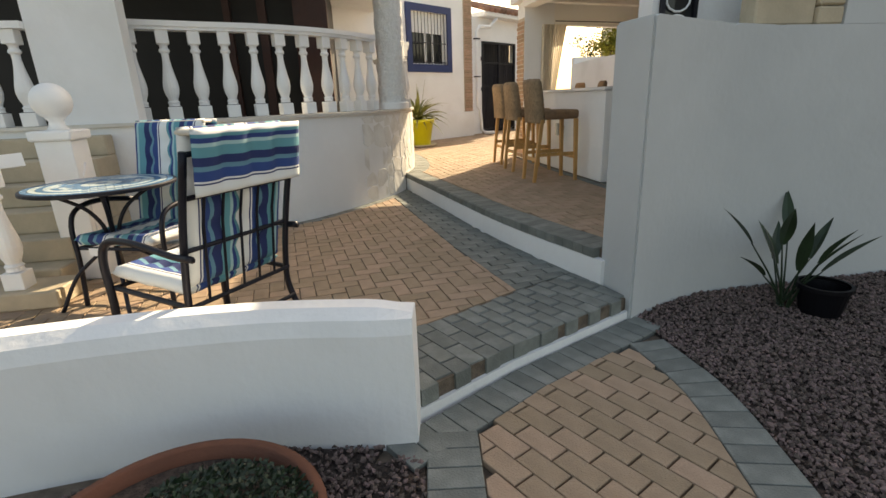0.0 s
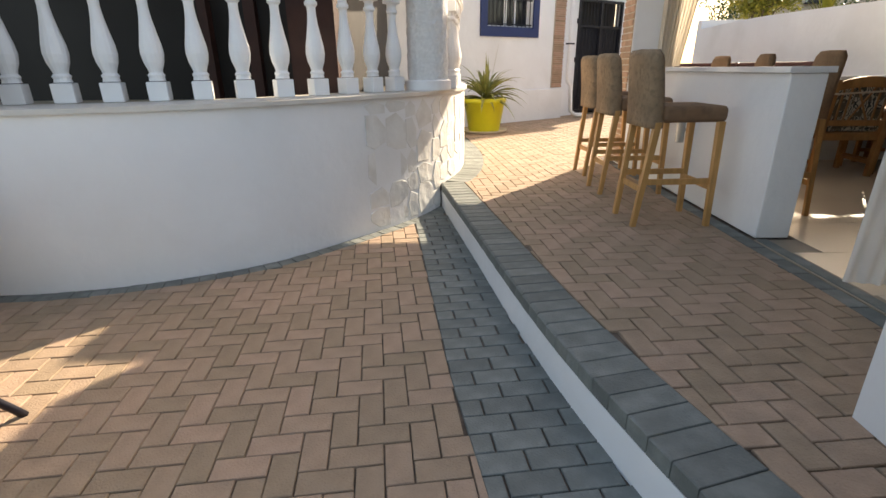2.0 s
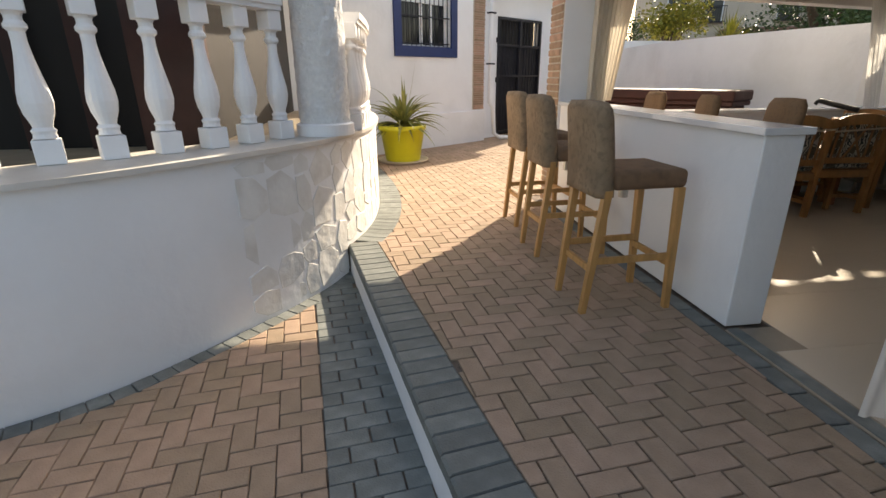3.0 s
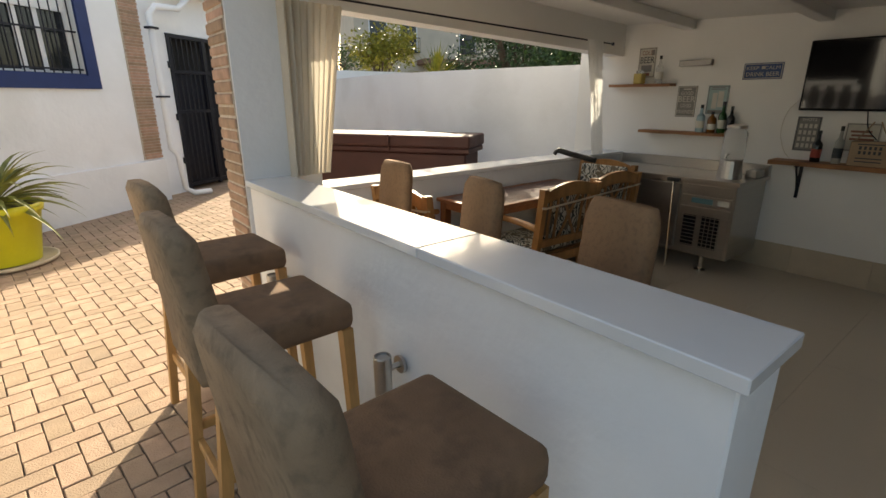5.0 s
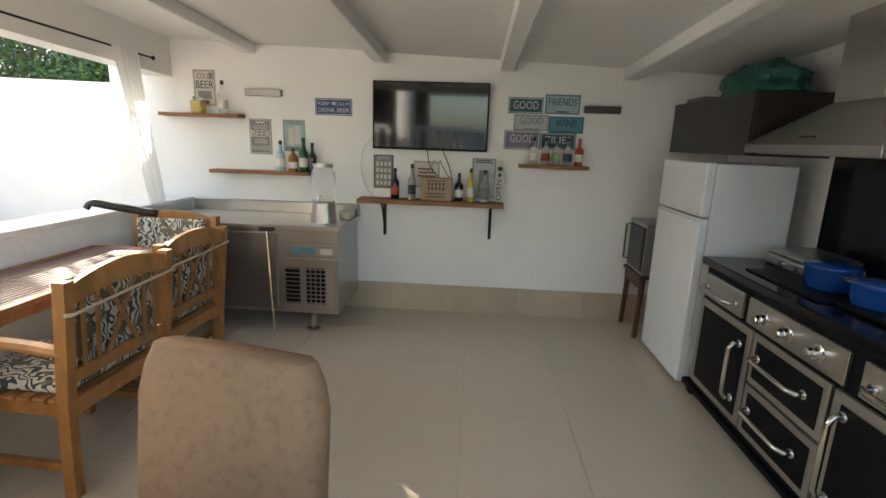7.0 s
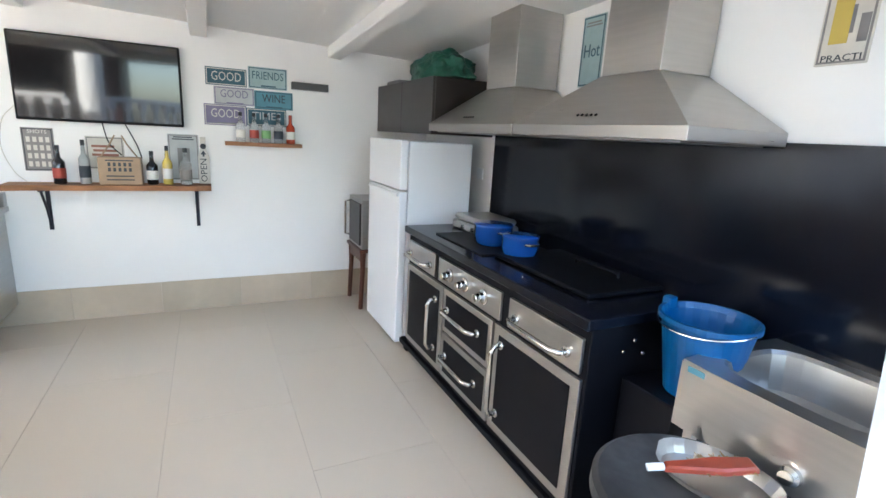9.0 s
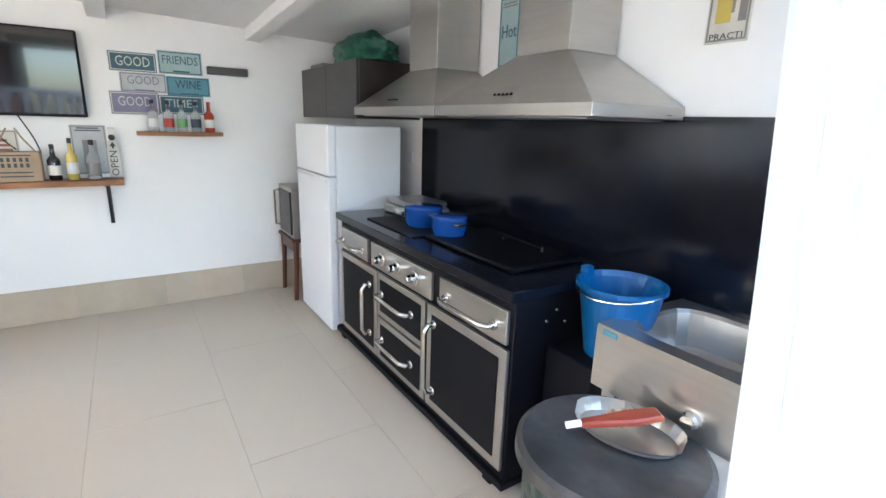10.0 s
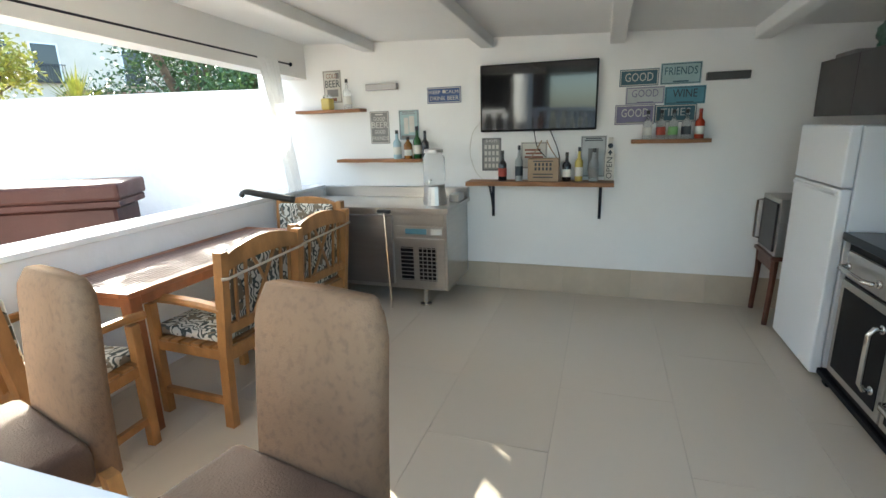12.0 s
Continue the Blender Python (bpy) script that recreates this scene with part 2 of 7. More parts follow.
def lathe(bm, prof, seg=20, m=None, mi=0, caps=True):
    rings = []
    for r, z in prof:
        rings.append([bm.verts.new((r * math.cos(2 * math.pi * i / seg), r * math.sin(2 * math.pi * i / seg), z)) for i in range(seg)])
    for a, b in zip(rings, rings[1:]):
        for i in range(seg):
            bm.faces.new((a[i], a[(i + 1) % seg], b[(i + 1) % seg], b[i])).material_index = mi
    if caps:
        bm.faces.new(rings[0][::-1]).material_index = mi
        bm.faces.new(rings[-1]).material_index = mi
    if m:
        for ring in rings:
            for v in ring: v.co = m @ v.co

def tube(bm, pts, r, seg=8, mi=0, flat=1.0):
    """A round bar through pts."""
    pts = [Vector(p) for p in pts]
    rings, up = [], None
    for i, p in enumerate(pts):
        d = ((pts[i + 1] if i + 1 < len(pts) else p) - (pts[i - 1] if i else p)).normalized()
        if up is None:
            up = d.orthogonal().normalized()
        up = (up - d * up.dot(d)).normalized()
        side = d.cross(up)
        rr = r[i] if isinstance(r, (list, tuple)) else r
        rings.append([bm.verts.new(p + (up * math.cos(2 * math.pi * k / seg) + side * math.sin(2 * math.pi * k / seg) * flat) * rr) for k in range(seg)])
    for a, b in zip(rings, rings[1:]):
        for k in range(seg):
            bm.faces.new((a[k], a[(k + 1) % seg], b[(k + 1) % seg], b[k])).material_index = mi
    bm.faces.new(rings[0][::-1]).material_index = mi
    bm.faces.new(rings[-1]).material_index = mi

def curve_pts(ctrl, n=24):
    """Catmull-Rom through the plan or space points ctrl."""
    c = [Vector(p) for p in ctrl]
    c = [2 * c[0] - c[1]] + c + [2 * c[-1] - c[-2]]
    out = []
    for i in range(1, len(c) - 2):
        for k in range(n):
            t = k / n
            out.append(0.5 * ((2 * c[i]) + (c[i + 1] - c[i - 1]) * t + (2 * c[i - 1] - 5 * c[i] + 4 * c[i + 1] - c[i + 2]) * t * t + (3 * c[i] - c[i - 1] - 3 * c[i + 1] + c[i + 2]) * t ** 3))
    return out + [c[-2]]

def at_steps(pts, step):
    """Points and directions every step metres along the polyline pts."""
    out, left = [], 0.0
    for a, b in zip(pts, pts[1:]):
        d = b - a
        L = d.length
        s = left
        while s < L:
            out.append((a + d * (s / L), d.normalized()))
            s += step
        left = s - L
    return out

def offset(pts, d):
    """The plan polyline moved d metres to its left."""
    out = []
    for i, p in enumerate(pts):
        t = (pts[min(i + 1, len(pts) - 1)] - pts[max(i - 1, 0)])
        nrm = Vector((-t.y, t.x)).normalized()
        out.append(Vector((p.x, p.y)) + nrm * d)
    return out

def ribbon(bm, a, b, z0, z1, mi=0, za=None):
    """A solid between two plan polylines of the same number of points."""
    n = len(a)
    V = [[bm.verts.new((p[0], p[1], z)) for p in q] for q in (a, b) for z in (z0, z1)]
    al, ah, bl, bh = V
    for i in range(n - 1):
        for f in ((al[i], al[i + 1], ah[i + 1], ah[i]), (bl[i + 1], bl[i], bh[i], bh[i + 1]), (ah[i], ah[i + 1], bh[i + 1], bh[i]), (al[i + 1], al[i], bl[i], bl[i + 1])):
            bm.faces.new(f).material_index = mi
    bm.faces.new((al[0], ah[0], bh[0], bl[0])).material_index = mi
    bm.faces.new((al[-1], bl[-1], bh[-1], ah[-1])).material_index = mi

def clipped(region, quad):
    """The part of the plan polygon region inside the convex quad."""
    out = region
    for i in range(len(quad)):
        a, b = quad[i], quad[(i + 1) % len(quad)]
        ex, ey = b[0] - a[0], b[1] - a[1]
        side = lambda p: ex * (p[1] - a[1]) - ey * (p[0] - a[0])
        src, out = out, []
        for j in range(len(src)):
            p, q = src[j], src[(j + 1) % len(src)]
            sp, sq = side(p), side(q)
            if sp >= 0: out.append(p)
            if (sp > 0 > sq) or (sp < 0 < sq):
                t = sp / (sp - sq)
                out.append((p[0] + (q[0] - p[0]) * t, p[1] + (q[1] - p[1]) * t))
        if len(out) < 3: return []
    return out

def area(p):
    return abs(sum(p[i][0] * p[(i + 1) % len(p)][1] - p[(i + 1) % len(p)][0] * p[i][1] for i in range(len(p)))) / 2

def text(name, body, m, size, depth, material, parent, w=None):
    """Raised lettering as a mesh; w: the width it is fitted to."""
    cu = bpy.data.curves.new(name, "FONT")
    cu.body, cu.size, cu.extrude, cu.align_x, cu.align_y, cu.resolution_u = body, size, depth, "CENTER", "CENTER", 2
    ob = bpy.data.objects.new(name, cu)
    me = bpy.data.meshes.new_from_object(ob)
    bpy.data.objects.remove(ob)
    xs = [v.co.x for v in me.vertices]
    k = w / (max(xs) - min(xs)) if w and xs else 1
    me.transform(m @ Matrix.Diagonal((k, 1, 1, 1)))
    me.materials.append(material)
    o = new(name, me)
    o.parent = parent
    return o

# ==== large structure ====
F, P, WX = 0.23, -0.13, 8.03         # upper level, path level, far kitchen wall
CX0, CX1, CY0, PY = 3.90, 4.16, 4.825, 7.55   # bar counter
SY = 3.13                                  # cooking wall
def V2(*p): return [Vector(q) for q in p]

setting("ground", B(-200, 200, -200, 200, -0.5, -0.26), SOIL)
# lower terrace outline
house_line = curve_pts([(-3.2, 4.42), (-1.04, 4.49), (-0.36, 4.58), (0.2, 4.78), (0.7, 5.08), (1.26, 5.68), (1.65, 6.2), (1.90, 6.72), (2.05, 7.34), (2.1, 8.14), (2.04, 9.1), (1.83, 10.4), (1.6, 11.2)], 8)
step_line = curve_pts([(1.83, 6.58), (2.06, 5.3), (2.37, 3.64), (2.71, 2.44)], 8)
base_low = [(-3.2, 4.42)] + [tuple(p) for p in house_line if p.x < 1.9] + [(1.83, 6.58)] + [tuple(p) for p in step_line[1:]] + [(2.76, 2.21), (1.90, 1.80), (1.33, 1.47), (-3.2, 1.47)]
bm = bmesh.new(); prism(bm, base_low, -0.3, -0.012); setting("terrace_lower", bm, SAND)
bm = bmesh.new(); ribbon(bm, V2((1.30, 1.43), (1.905, 1.775), (2.80, 2.20)), V2((1.30, 1.455), (1.90, 1.797), (2.76, 2.208)), -0.3, -0.088); setting("kerb", bm, WHITE)
bm = bmesh.new(); ribbon(bm, offset(step_line, -0.004), offset(step_line, 0.05), -0.2, F - 0.069); setting("step_riser", bm, WHITE)
# upper terrace
upper = [tuple(p) for p in offset(step_line, 0.052)[::-1]] + [tuple(p) for p in house_line if p.y > 6.5] + [(1.2, 15.5), (8.5, 15.5), (8.5, 7.9), (3.9, 7.9), (3.9, 2.62), (2.75, 2.52)]
bm = bmesh.new(); prism(bm, upper, -0.3, F - 0.012); setting("terrace_upper", bm, SAND)
bm = bmesh.new(); box(bm, 3.9, 8.2, 2.9, 7.9, -0.3, F - 0.012); setting("kitchen_subfloor", bm, SAND)
# path
bm = bmesh.new(); box(bm, -3, 2.9, -3.5, 2.7, -0.3, P - 0.03); setting("path_bed", bm, SAND)

# low curved garden wall with rounded top
lw = curve_pts([(-2.6, 0.98), (-1.2, 1.33), (-0.1, 1.51), (0.7, 1.53), (1.36, 1.41)], 10)
bm = bmesh.new()
prof = [(-0.11, -0.28), (-0.11, 0.36), (-0.09, 0.42), (-0.04, 0.455), (0.04, 0.455), (0.09, 0.42), (0.11, 0.36), (0.11, -0.28)]
rings = []
for i, p in enumerate(lw):
    t = (lw[min(i + 1, len(lw) - 1)] - lw[max(i - 1, 0)]).normalized()
    nrm = Vector((-t.y, t.x))
    e = max(0.0, 1 - (len(lw) - 1 - i) / 3)
    rings.append([bm.verts.new((p.x + nrm.x * a, p.y + nrm.y * a, z)) for a, z in ((a * (1 - 0.15 * e * e), min(z, 0.455 - 0.03 * e * e)) for a, z in prof)])
for a, b in zip(rings, rings[1:]):
    for k in range(len(prof) - 1):
        bm.faces.new((a[k], b[k], b[k + 1], a[k + 1]))
bm.faces.new(rings[0]); bm.faces.new(rings[-1][::-1])
setting("wall_low", bm, WHITE, smooth=False)
# garden wall at the kitchen's corner
bm = bmesh.new()
ga = curve_pts([(2.765, 2.155), (3.08, 2.32), (3.42, 2.43), (3.80, 2.462), (4.2, 2.462)], 8) + V2((9.0, 2.462))
gb = curve_pts([(2.73, 2.50), (3.08, 2.59), (3.42, 2.635), (3.80, 2.655), (4.2, 2.655)], 8) + V2((9.0, 2.655))
ribbon(bm, ga, gb, -0.3, 1.60)
for v in bm.verts:
    if v.co.z > 0: v.co.z -= 0.025 * max(0, min(1, (v.co.x - 3.1) / 0.7))
ge = [e for e in bm.edges if all(v.co.z > 0 for v in e.verts) or all(v.co.x < 2.8 for v in e.verts)]
bmesh.ops.bevel(bm, geom=ge, offset=0.014, segments=2, affect="EDGES")
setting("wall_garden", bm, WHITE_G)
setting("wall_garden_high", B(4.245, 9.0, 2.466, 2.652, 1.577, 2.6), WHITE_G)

# corner wall between terrace and kitchen, seen over the garden wall, with its barred window
setting("wall_corner", B(3.22, 4.35, 2.93, 3.10, F, 3.0), WHITE)
w2 = thing("window_2", "narrow grey window behind black scrolled bars in the white corner wall", "window")
w2["kind"] = "structure"
part("pane", B(3.27, 3.52, 2.915, 2.929, 1.5, 2.3), GLASS_D, w2)
for x in (3.26, 3.50):
    part("bar", B(x, x + 0.03, 2.89, 2.914, 1.48, 2.32), IRON, w2)
for k in range(4):
    bm = bmesh.new(); zc = 1.62 + 0.18 * k
    tube(bm, [(3.385 + sgn * 0.09 * math.sin(a), 2.90, zc + 0.08 * math.cos(a)) for sgn in (1,) for a in np.linspace(0, 6.28, 14)], 0.007, 5)
    part("scroll", bm, FRIDGE, w2, "pale curled bar")
plq = thing("wall_box", "sandy stone-coloured box standing on the white garden wall", "wall box")
part("body", B(3.64, 4.06, 2.50, 2.64, 1.577, 1.98, bevel=0.012), STEPC, plq)
part("upper_block", B(4.061, 4.24, 2.47, 2.65, 1.686, 1.98, bevel=0.01), STEPC, plq)
part("lower_block", B(4.061, 4.24, 2.47, 2.65, 1.577, 1.68, bevel=0.01), STEPC, plq)
# kitchen shell
def roofz(x, y=5.6): return 2.374 + (WX - x) * 0.040 + (y - 5.6) * 0.042
setting("wall_east", B(WX, WX + 0.2, SY - 0.2, 8.25, -0.2, 3.0), WHITE_IN)
setting("wall_south", B(4.35, WX, SY - 0.2, SY, -0.2, 3.0), WHITE_IN)
bm = bmesh.new()
box(bm, 3.82, WX, SY - 0.2, 7.95, 0, 0.12)
for v in bm.verts: v.co.z += roofz(v.co.x, v.co.y)
setting("ceiling", bm, WHITE_IN)
# unseen parapets added over the roof, height set by the terrace shadow
setting("parapet_west", B(3.80, 3.95, SY - 0.2, 7.95, roofz(3.9, 7.95) - 0.02, 3.35), WHITE)
# unseen slab added to keep sun off the terrace by the porch wall
setting("roof_eave", B(3.40, 5.12, 7.96, 9.5, 3.05, 3.17, bevel=0.01), WHITE)
setting("parapet_north", B(3.95, WX, 7.80, 7.95, roofz(4.0, 7.9) + 0.02, 3.35), WHITE)
bm = bmesh.new()
box(bm, 4.4, WX, 7.70, 7.92, -0.12, 0.0)
for v in bm.verts: v.co.z += roofz(v.co.x, v.co.y) - (0.19 if v.co.z < -0.05 else 0) + 0.002
setting("lintel_north", bm, WHITE_IN)
bm = bmesh.new()
box(bm, 3.86, 4.06, SY, 7.5, -0.10, 0.0)
for v in bm.verts: v.co.z += roofz(v.co.x, v.co.y) + 0.002
setting("lintel_west", bm, WHITE_IN)
for y in (7.03, 5.95, 4.93, 3.96):
    bm = bmesh.new()
    box(bm, 4.07, WX - 0.002, y - 0.055, y + 0.055, -0.085, 0.0, bevel=0.006)
    for v in bm.verts: v.co.z += roofz(v.co.x, v.co.y) + 0.002
    setting("beam", bm, WHITE_IN)
# pier at the end of the counter, its outer corner faced in brick
setting("pier", B(3.90, 4.38, 7.5, 7.835, 0, roofz(4.0, 7.5)), WHITE)
# ledge wall under the north opening
setting("wall_ledge", B(4.38, WX, 7.62, 7.86, 0, 1.13), WHITE)
setting("ledge_cap", B(4.38, WX, 7.59, 7.89, 1.13, 1.165, bevel=0.004), QUARTZ)
# bar counter
counter = thing("bar_counter", "white rendered bar counter wall with pale quartz worktop", "bar counter")
part("body", B(CX0 + 0.02, CX1 - 0.02, CY0 + 0.01, 7.5, F, 1.25, bevel=0.006), WHITE, counter)
for y0, y1 in ((CY0 - 0.01, 5.785), (5.788, 7.5)):
    part("worktop", B(CX0 - 0.005, CX1 + 0.01, y0, y1, 1.25, 1.285, bevel=0.003), QUARTZ, counter, "pale quartz slab")
# garden boundary wall beyond the north opening
gw = curve_pts([(8.15, 7.9), (7.75, 9.6), (7.5, 11.6), (7.9, 14.5)], 6)
bm = bmesh.new(); ribbon(bm, gw, offset(gw, -0.2), -0.2, 2.1); setting("wall_boundary", bm, WHITE)
setting("wall_boundary_end", B(7.9, 12.0, 14.5, 14.7, -0.2, 2.3), WHITE)

# house: porch base, ledge
wall_pts = house_line
bm = bmesh.new(); ribbon(bm, wall_pts, offset(wall_pts, 0.46), -0.3, 1.08); setting("porch_base_wall", bm, WHITE)
bm = bmesh.new(); ribbon(bm, offset(wall_pts, -0.03), offset(wall_pts, 0.55), 1.081, 1.11); setting("porch_ledge", bm, LEDGE)
inner = offset(wall_pts, 0.46)
bm = bmesh.new(); prism(bm, [tuple(p) for p in inner] + [(-3.2, 11.2)], 0.9, 1.05); setting("porch_floor", bm, STEPC)
bm = bmesh.new(); prism(bm, [tuple(p) for p in offset(wall_pts, -0.1)] + [(-3.2, 11.2)], 3.05, 3.3); setting("porch_ceiling", bm, WHITE)
# porch walls with the interior's shade put into their colour
setting("porch_back_wall", B(-3.2, 0.9, 6.6, 6.8, 1.05, 3.05), INSIDE_SHADE)
setting("porch_side_wall", B(0.75, 0.9, 6.8, 11.2, 1.05, 3.05), INSIDE_SHADE)
setting("porch_left_wall", B(-1.42, -0.70, 4.50, 4.66, 1.111, 3.05), WHITE)
# rear house wall with the barred window, running aslant
WA, WB = Vector((0.6, 10.27)), Vector((4.35, 13.10))
wdir = (WB - WA).normalized(); wang = math.degrees(math.atan2(wdir.y, wdir.x))
WM = pose(WA.x, WA.y, 0, 0, 0, wang)

# ==== rear house and gate ====
L = (WB - WA).length
wx0, wx1, wz0, wz1 = 2.52, 3.74, 2.02, 3.2
bm = bmesh.new()
for a in ((0, wx0, 0, 4.2), (wx1, L, 0, 4.2), (wx0, wx1, 0, wz0), (wx0, wx1, wz1, 4.2)):
    box(bm, a[0], a[1], 0, 0.3, a[2], a[3], m=WM)
setting("wall_house", bm, WHITE)
bm = bmesh.new(); box(bm, 0.9, L + 0.03, -0.05, 0.0, 0, 0.86, m=WM, bevel=0.008); setting("wall_plinth", bm, WHITE)
win = thing("window_1", "blue-framed white sliding window behind black iron bars", "window")
win["kind"] = "structure"
bm = bmesh.new()
for a in ((wx0 - 0.16, wx1 + 0.16, wz0 - 0.16, wz0), (wx0 - 0.16, wx1 + 0.16, wz1, wz1 + 0.16), (wx0 - 0.16, wx0, wz0, wz1), (wx1, wx1 + 0.16, wz0, wz1)):
    box(bm, a[0], a[1], -0.035, 0.0, a[2], a[3], m=WM)
part("surround", bm, BLUEF, win, "deep blue painted surround")
bm = bmesh.new()
for a in ((wx0, wx1, wz0, wz0 + 0.05), (wx0, wx0 + 0.05, wz0 + 0.05, wz1), (wx1 - 0.05, wx1, wz0 + 0.05, wz1), (wx0 + 0.55, wx0 + 0.62, wz0 + 0.05, wz1), (wx1 - 0.42, wx1 - 0.36, wz0 + 0.05, wz1)):
    box(bm, a[0], a[1], 0.12, 0.17, a[2], a[3], m=WM)
part("window_frame", bm, FRIDGE, win, "white aluminium frame")
part("window_sill", B(wx0, wx1, 0.0, 0.12, wz0 + 0.001, wz0 + 0.02, m=WM), BLUEF, win)
part("pane", B(wx0 + 0.05, wx1 - 0.05, 0.135, 0.15, wz0 + 0.05, wz1, m=WM), GLASS_D, win)
part("shutter", B(wx0 + 0.05, wx1 - 0.05, 0.09, 0.115, wz1 - 0.45, wz1, m=WM), FRIDGE, win, "half-lowered white roller shutter")
for i in range(11):
    bm = bmesh.new(); x = wx0 + 0.05 + i * (wx1 - wx0 - 0.1) / 10
    tube(bm, [WM @ Vector((x, 0.03, wz0 + 0.02)), WM @ Vector((x, 0.03, wz1))], 0.008, 6); part("bar", bm, IRON, win)
for z in (wz0 + 0.06, wz0 + 0.5):
    part("cross_bar", B(wx0, wx1, 0.022, 0.038, z, z + 0.02, m=WM), IRON, win)
# thin brick quoin, pipe, gate
quoin = thing("brick_quoin", "column of thin terracotta bricks up the white house corner", "brick trim")
part("bed", B(4.38, 4.70, -0.012, 0.0, 0.88, 3.9, m=WM), MORTAR, quoin)
z = 0.885
qi = 0
while z < 3.88:
    w0, w1 = (4.39, 4.70) if qi % 2 else (4.395, 4.71)
    bm = bmesh.new(); box(bm, w0 + random.uniform(0, .012), w1, -0.022 - random.uniform(0, .006), -0.008, z, z + 0.034, m=WM); part("brick", bm, OLDBRICK, quoin)
    z += 0.042; qi += 1
pipe = thing("drainpipe", "white painted drainpipe with wall clips beside the gate", "drainpipe")
bm = bmesh.new(); tube(bm, [WM @ Vector(p) for p in ((5.75, -0.05, 3.28), (5.45, -0.05, 3.05), (5.0, -0.05, 3.02), (4.87, -0.05, 2.9), (4.87, -0.05, 1.0), (4.93, -0.1, 0.9), (4.96, -0.12, 0.36), (5.05, -0.2, 0.28), (5.3, -0.3, 0.27))], 0.045, 10); part("pipe", bm, WHITE, pipe, smooth=True)
for z in (1.75, 2.7):
    part("clip", B(4.79, 4.95, -0.11, 0.0, z, z + 0.03, m=WM), IRON, pipe)
bm = bmesh.new(); box(bm, 4.75, 5.38, 0.2, 0.4, 0, 3.3, m=WM); box(bm, 5.38, 8.2, 0.2, 0.4, 2.72, 3.3, m=WM); box(bm, 6.98, 8.2, 0.2, 0.4, 0, 2.72, m=WM); setting("wall_annex", bm, WHITE)
gate = thing("door_1", "closed black iron security gate with vertical bars and hinges", "gate")
gate["kind"] = "structure"
part("panel", B(5.40, 6.96, 0.24, 0.28, 0.3, 2.15, m=WM), IRON, gate)
bm = bmesh.new()
for a in ((5.38, 5.44, 0.26, 2.70), (6.92, 6.98, 0.26, 2.70), (6.15, 6.21, 0.26, 2.70)): box(bm, a[0], a[1], 0.18, 0.24, a[2], a[3], m=WM)
for zz in (0.3, 1.5, 2.13, 2.66): box(bm, 5.38, 6.98, 0.185, 0.235, zz, zz + 0.05, m=WM)
part("gate_frame", bm, IRON, gate)
for i in range(14):
    bm = bmesh.new(); tube(bm, [WM @ Vector((5.5 + i * 0.108, 0.21, 0.32)), WM @ Vector((5.5 + i * 0.108, 0.21, 2.68))], 0.01, 6); part("bar", bm, IRON, gate)
for zz in (0.7, 1.4, 2.2):
    bm = bmesh.new(); tube(bm, [WM @ Vector((5.36, 0.19, zz)), WM @ Vector((5.36, 0.19, zz + 0.1))], 0.02, 8); part("hinge", bm, IRON, gate)
# dark sheet added behind the gate to stand for the shaded inside
setting("annex_dark", B(5.38, 6.98, 0.42, 0.45, 0, 2.72, m=WM), INSIDE_SHADE)
aroof = thing("annex_roof", "white eaves with brown barrel roof tiles above the gate", "roof")
part("eaves", B(5.2, 8.3, -0.1, 0.6, 3.3, 3.42, m=WM, bevel=0.02), WHITE, aroof)
bm = bmesh.new()
for i in range(16):
    x = 5.25 + i * 0.19
    tube(bm, [WM @ Vector((x, -0.16, 3.45)), WM @ Vector((x, 0.9, 3.8))], 0.07, 8, flat=0.75)
part("roof_tile", bm, ROOFT, aroof, "brown barrel tiles", kind="stuff")

# brick facing of the pier corner
pq = thing("brick_pier_corner", "column of thin orange bricks on the white pier corner", "brick trim")
part("bed", B(3.893, 3.899, 7.515, 7.83, F, 2.38), MORTAR, pq)
z, qi = F + 0.01, 0
while z < 2.30:
    hgt = random.uniform(0.045, 0.06)
    x0 = 3.880 if qi % 2 else 3.884
    part("brick", B(x0 + random.uniform(0, .008), 3.899, 7.50 + random.uniform(0, .02) + (0.005 if qi % 2 else 0), 7.84, z, z + hgt, bevel=0.006), OLDBRICK, pq)
    z += hgt + 0.012; qi += 1

# ==== balustrades and porch ====
BAL_PROF = [(0.050, 0.12), (0.046, 0.14), (0.052, 0.155), (0.040, 0.17), (0.045, 0.19), (0.060, 0.23), (0.068, 0.28), (0.064, 0.33), (0.050, 0.40), (0.036, 0.48), (0.030, 0.54), (0.031, 0.58), (0.045, 0.595), (0.045, 0.61), (0.034, 0.625), (0.034, 0.645), (0.046, 0.665)]
def baluster_bm(k=1.0):
    bm = bmesh.new()
    box(bm, -0.062, 0.062, -0.062, 0.062, 0.0, 0.115, bevel=0.004)
    lathe(bm, [(r * 1.05, z) for r, z in BAL_PROF], 16)
    box(bm, -0.055, 0.055, -0.055, 0.055, 0.66, 0.775, bevel=0.004)
    bmesh.ops.scale(bm, vec=(1, 1, k), verts=bm.verts)
    return bm
BALM = finish(baluster_bm(), "baluster", MARBLE_W)
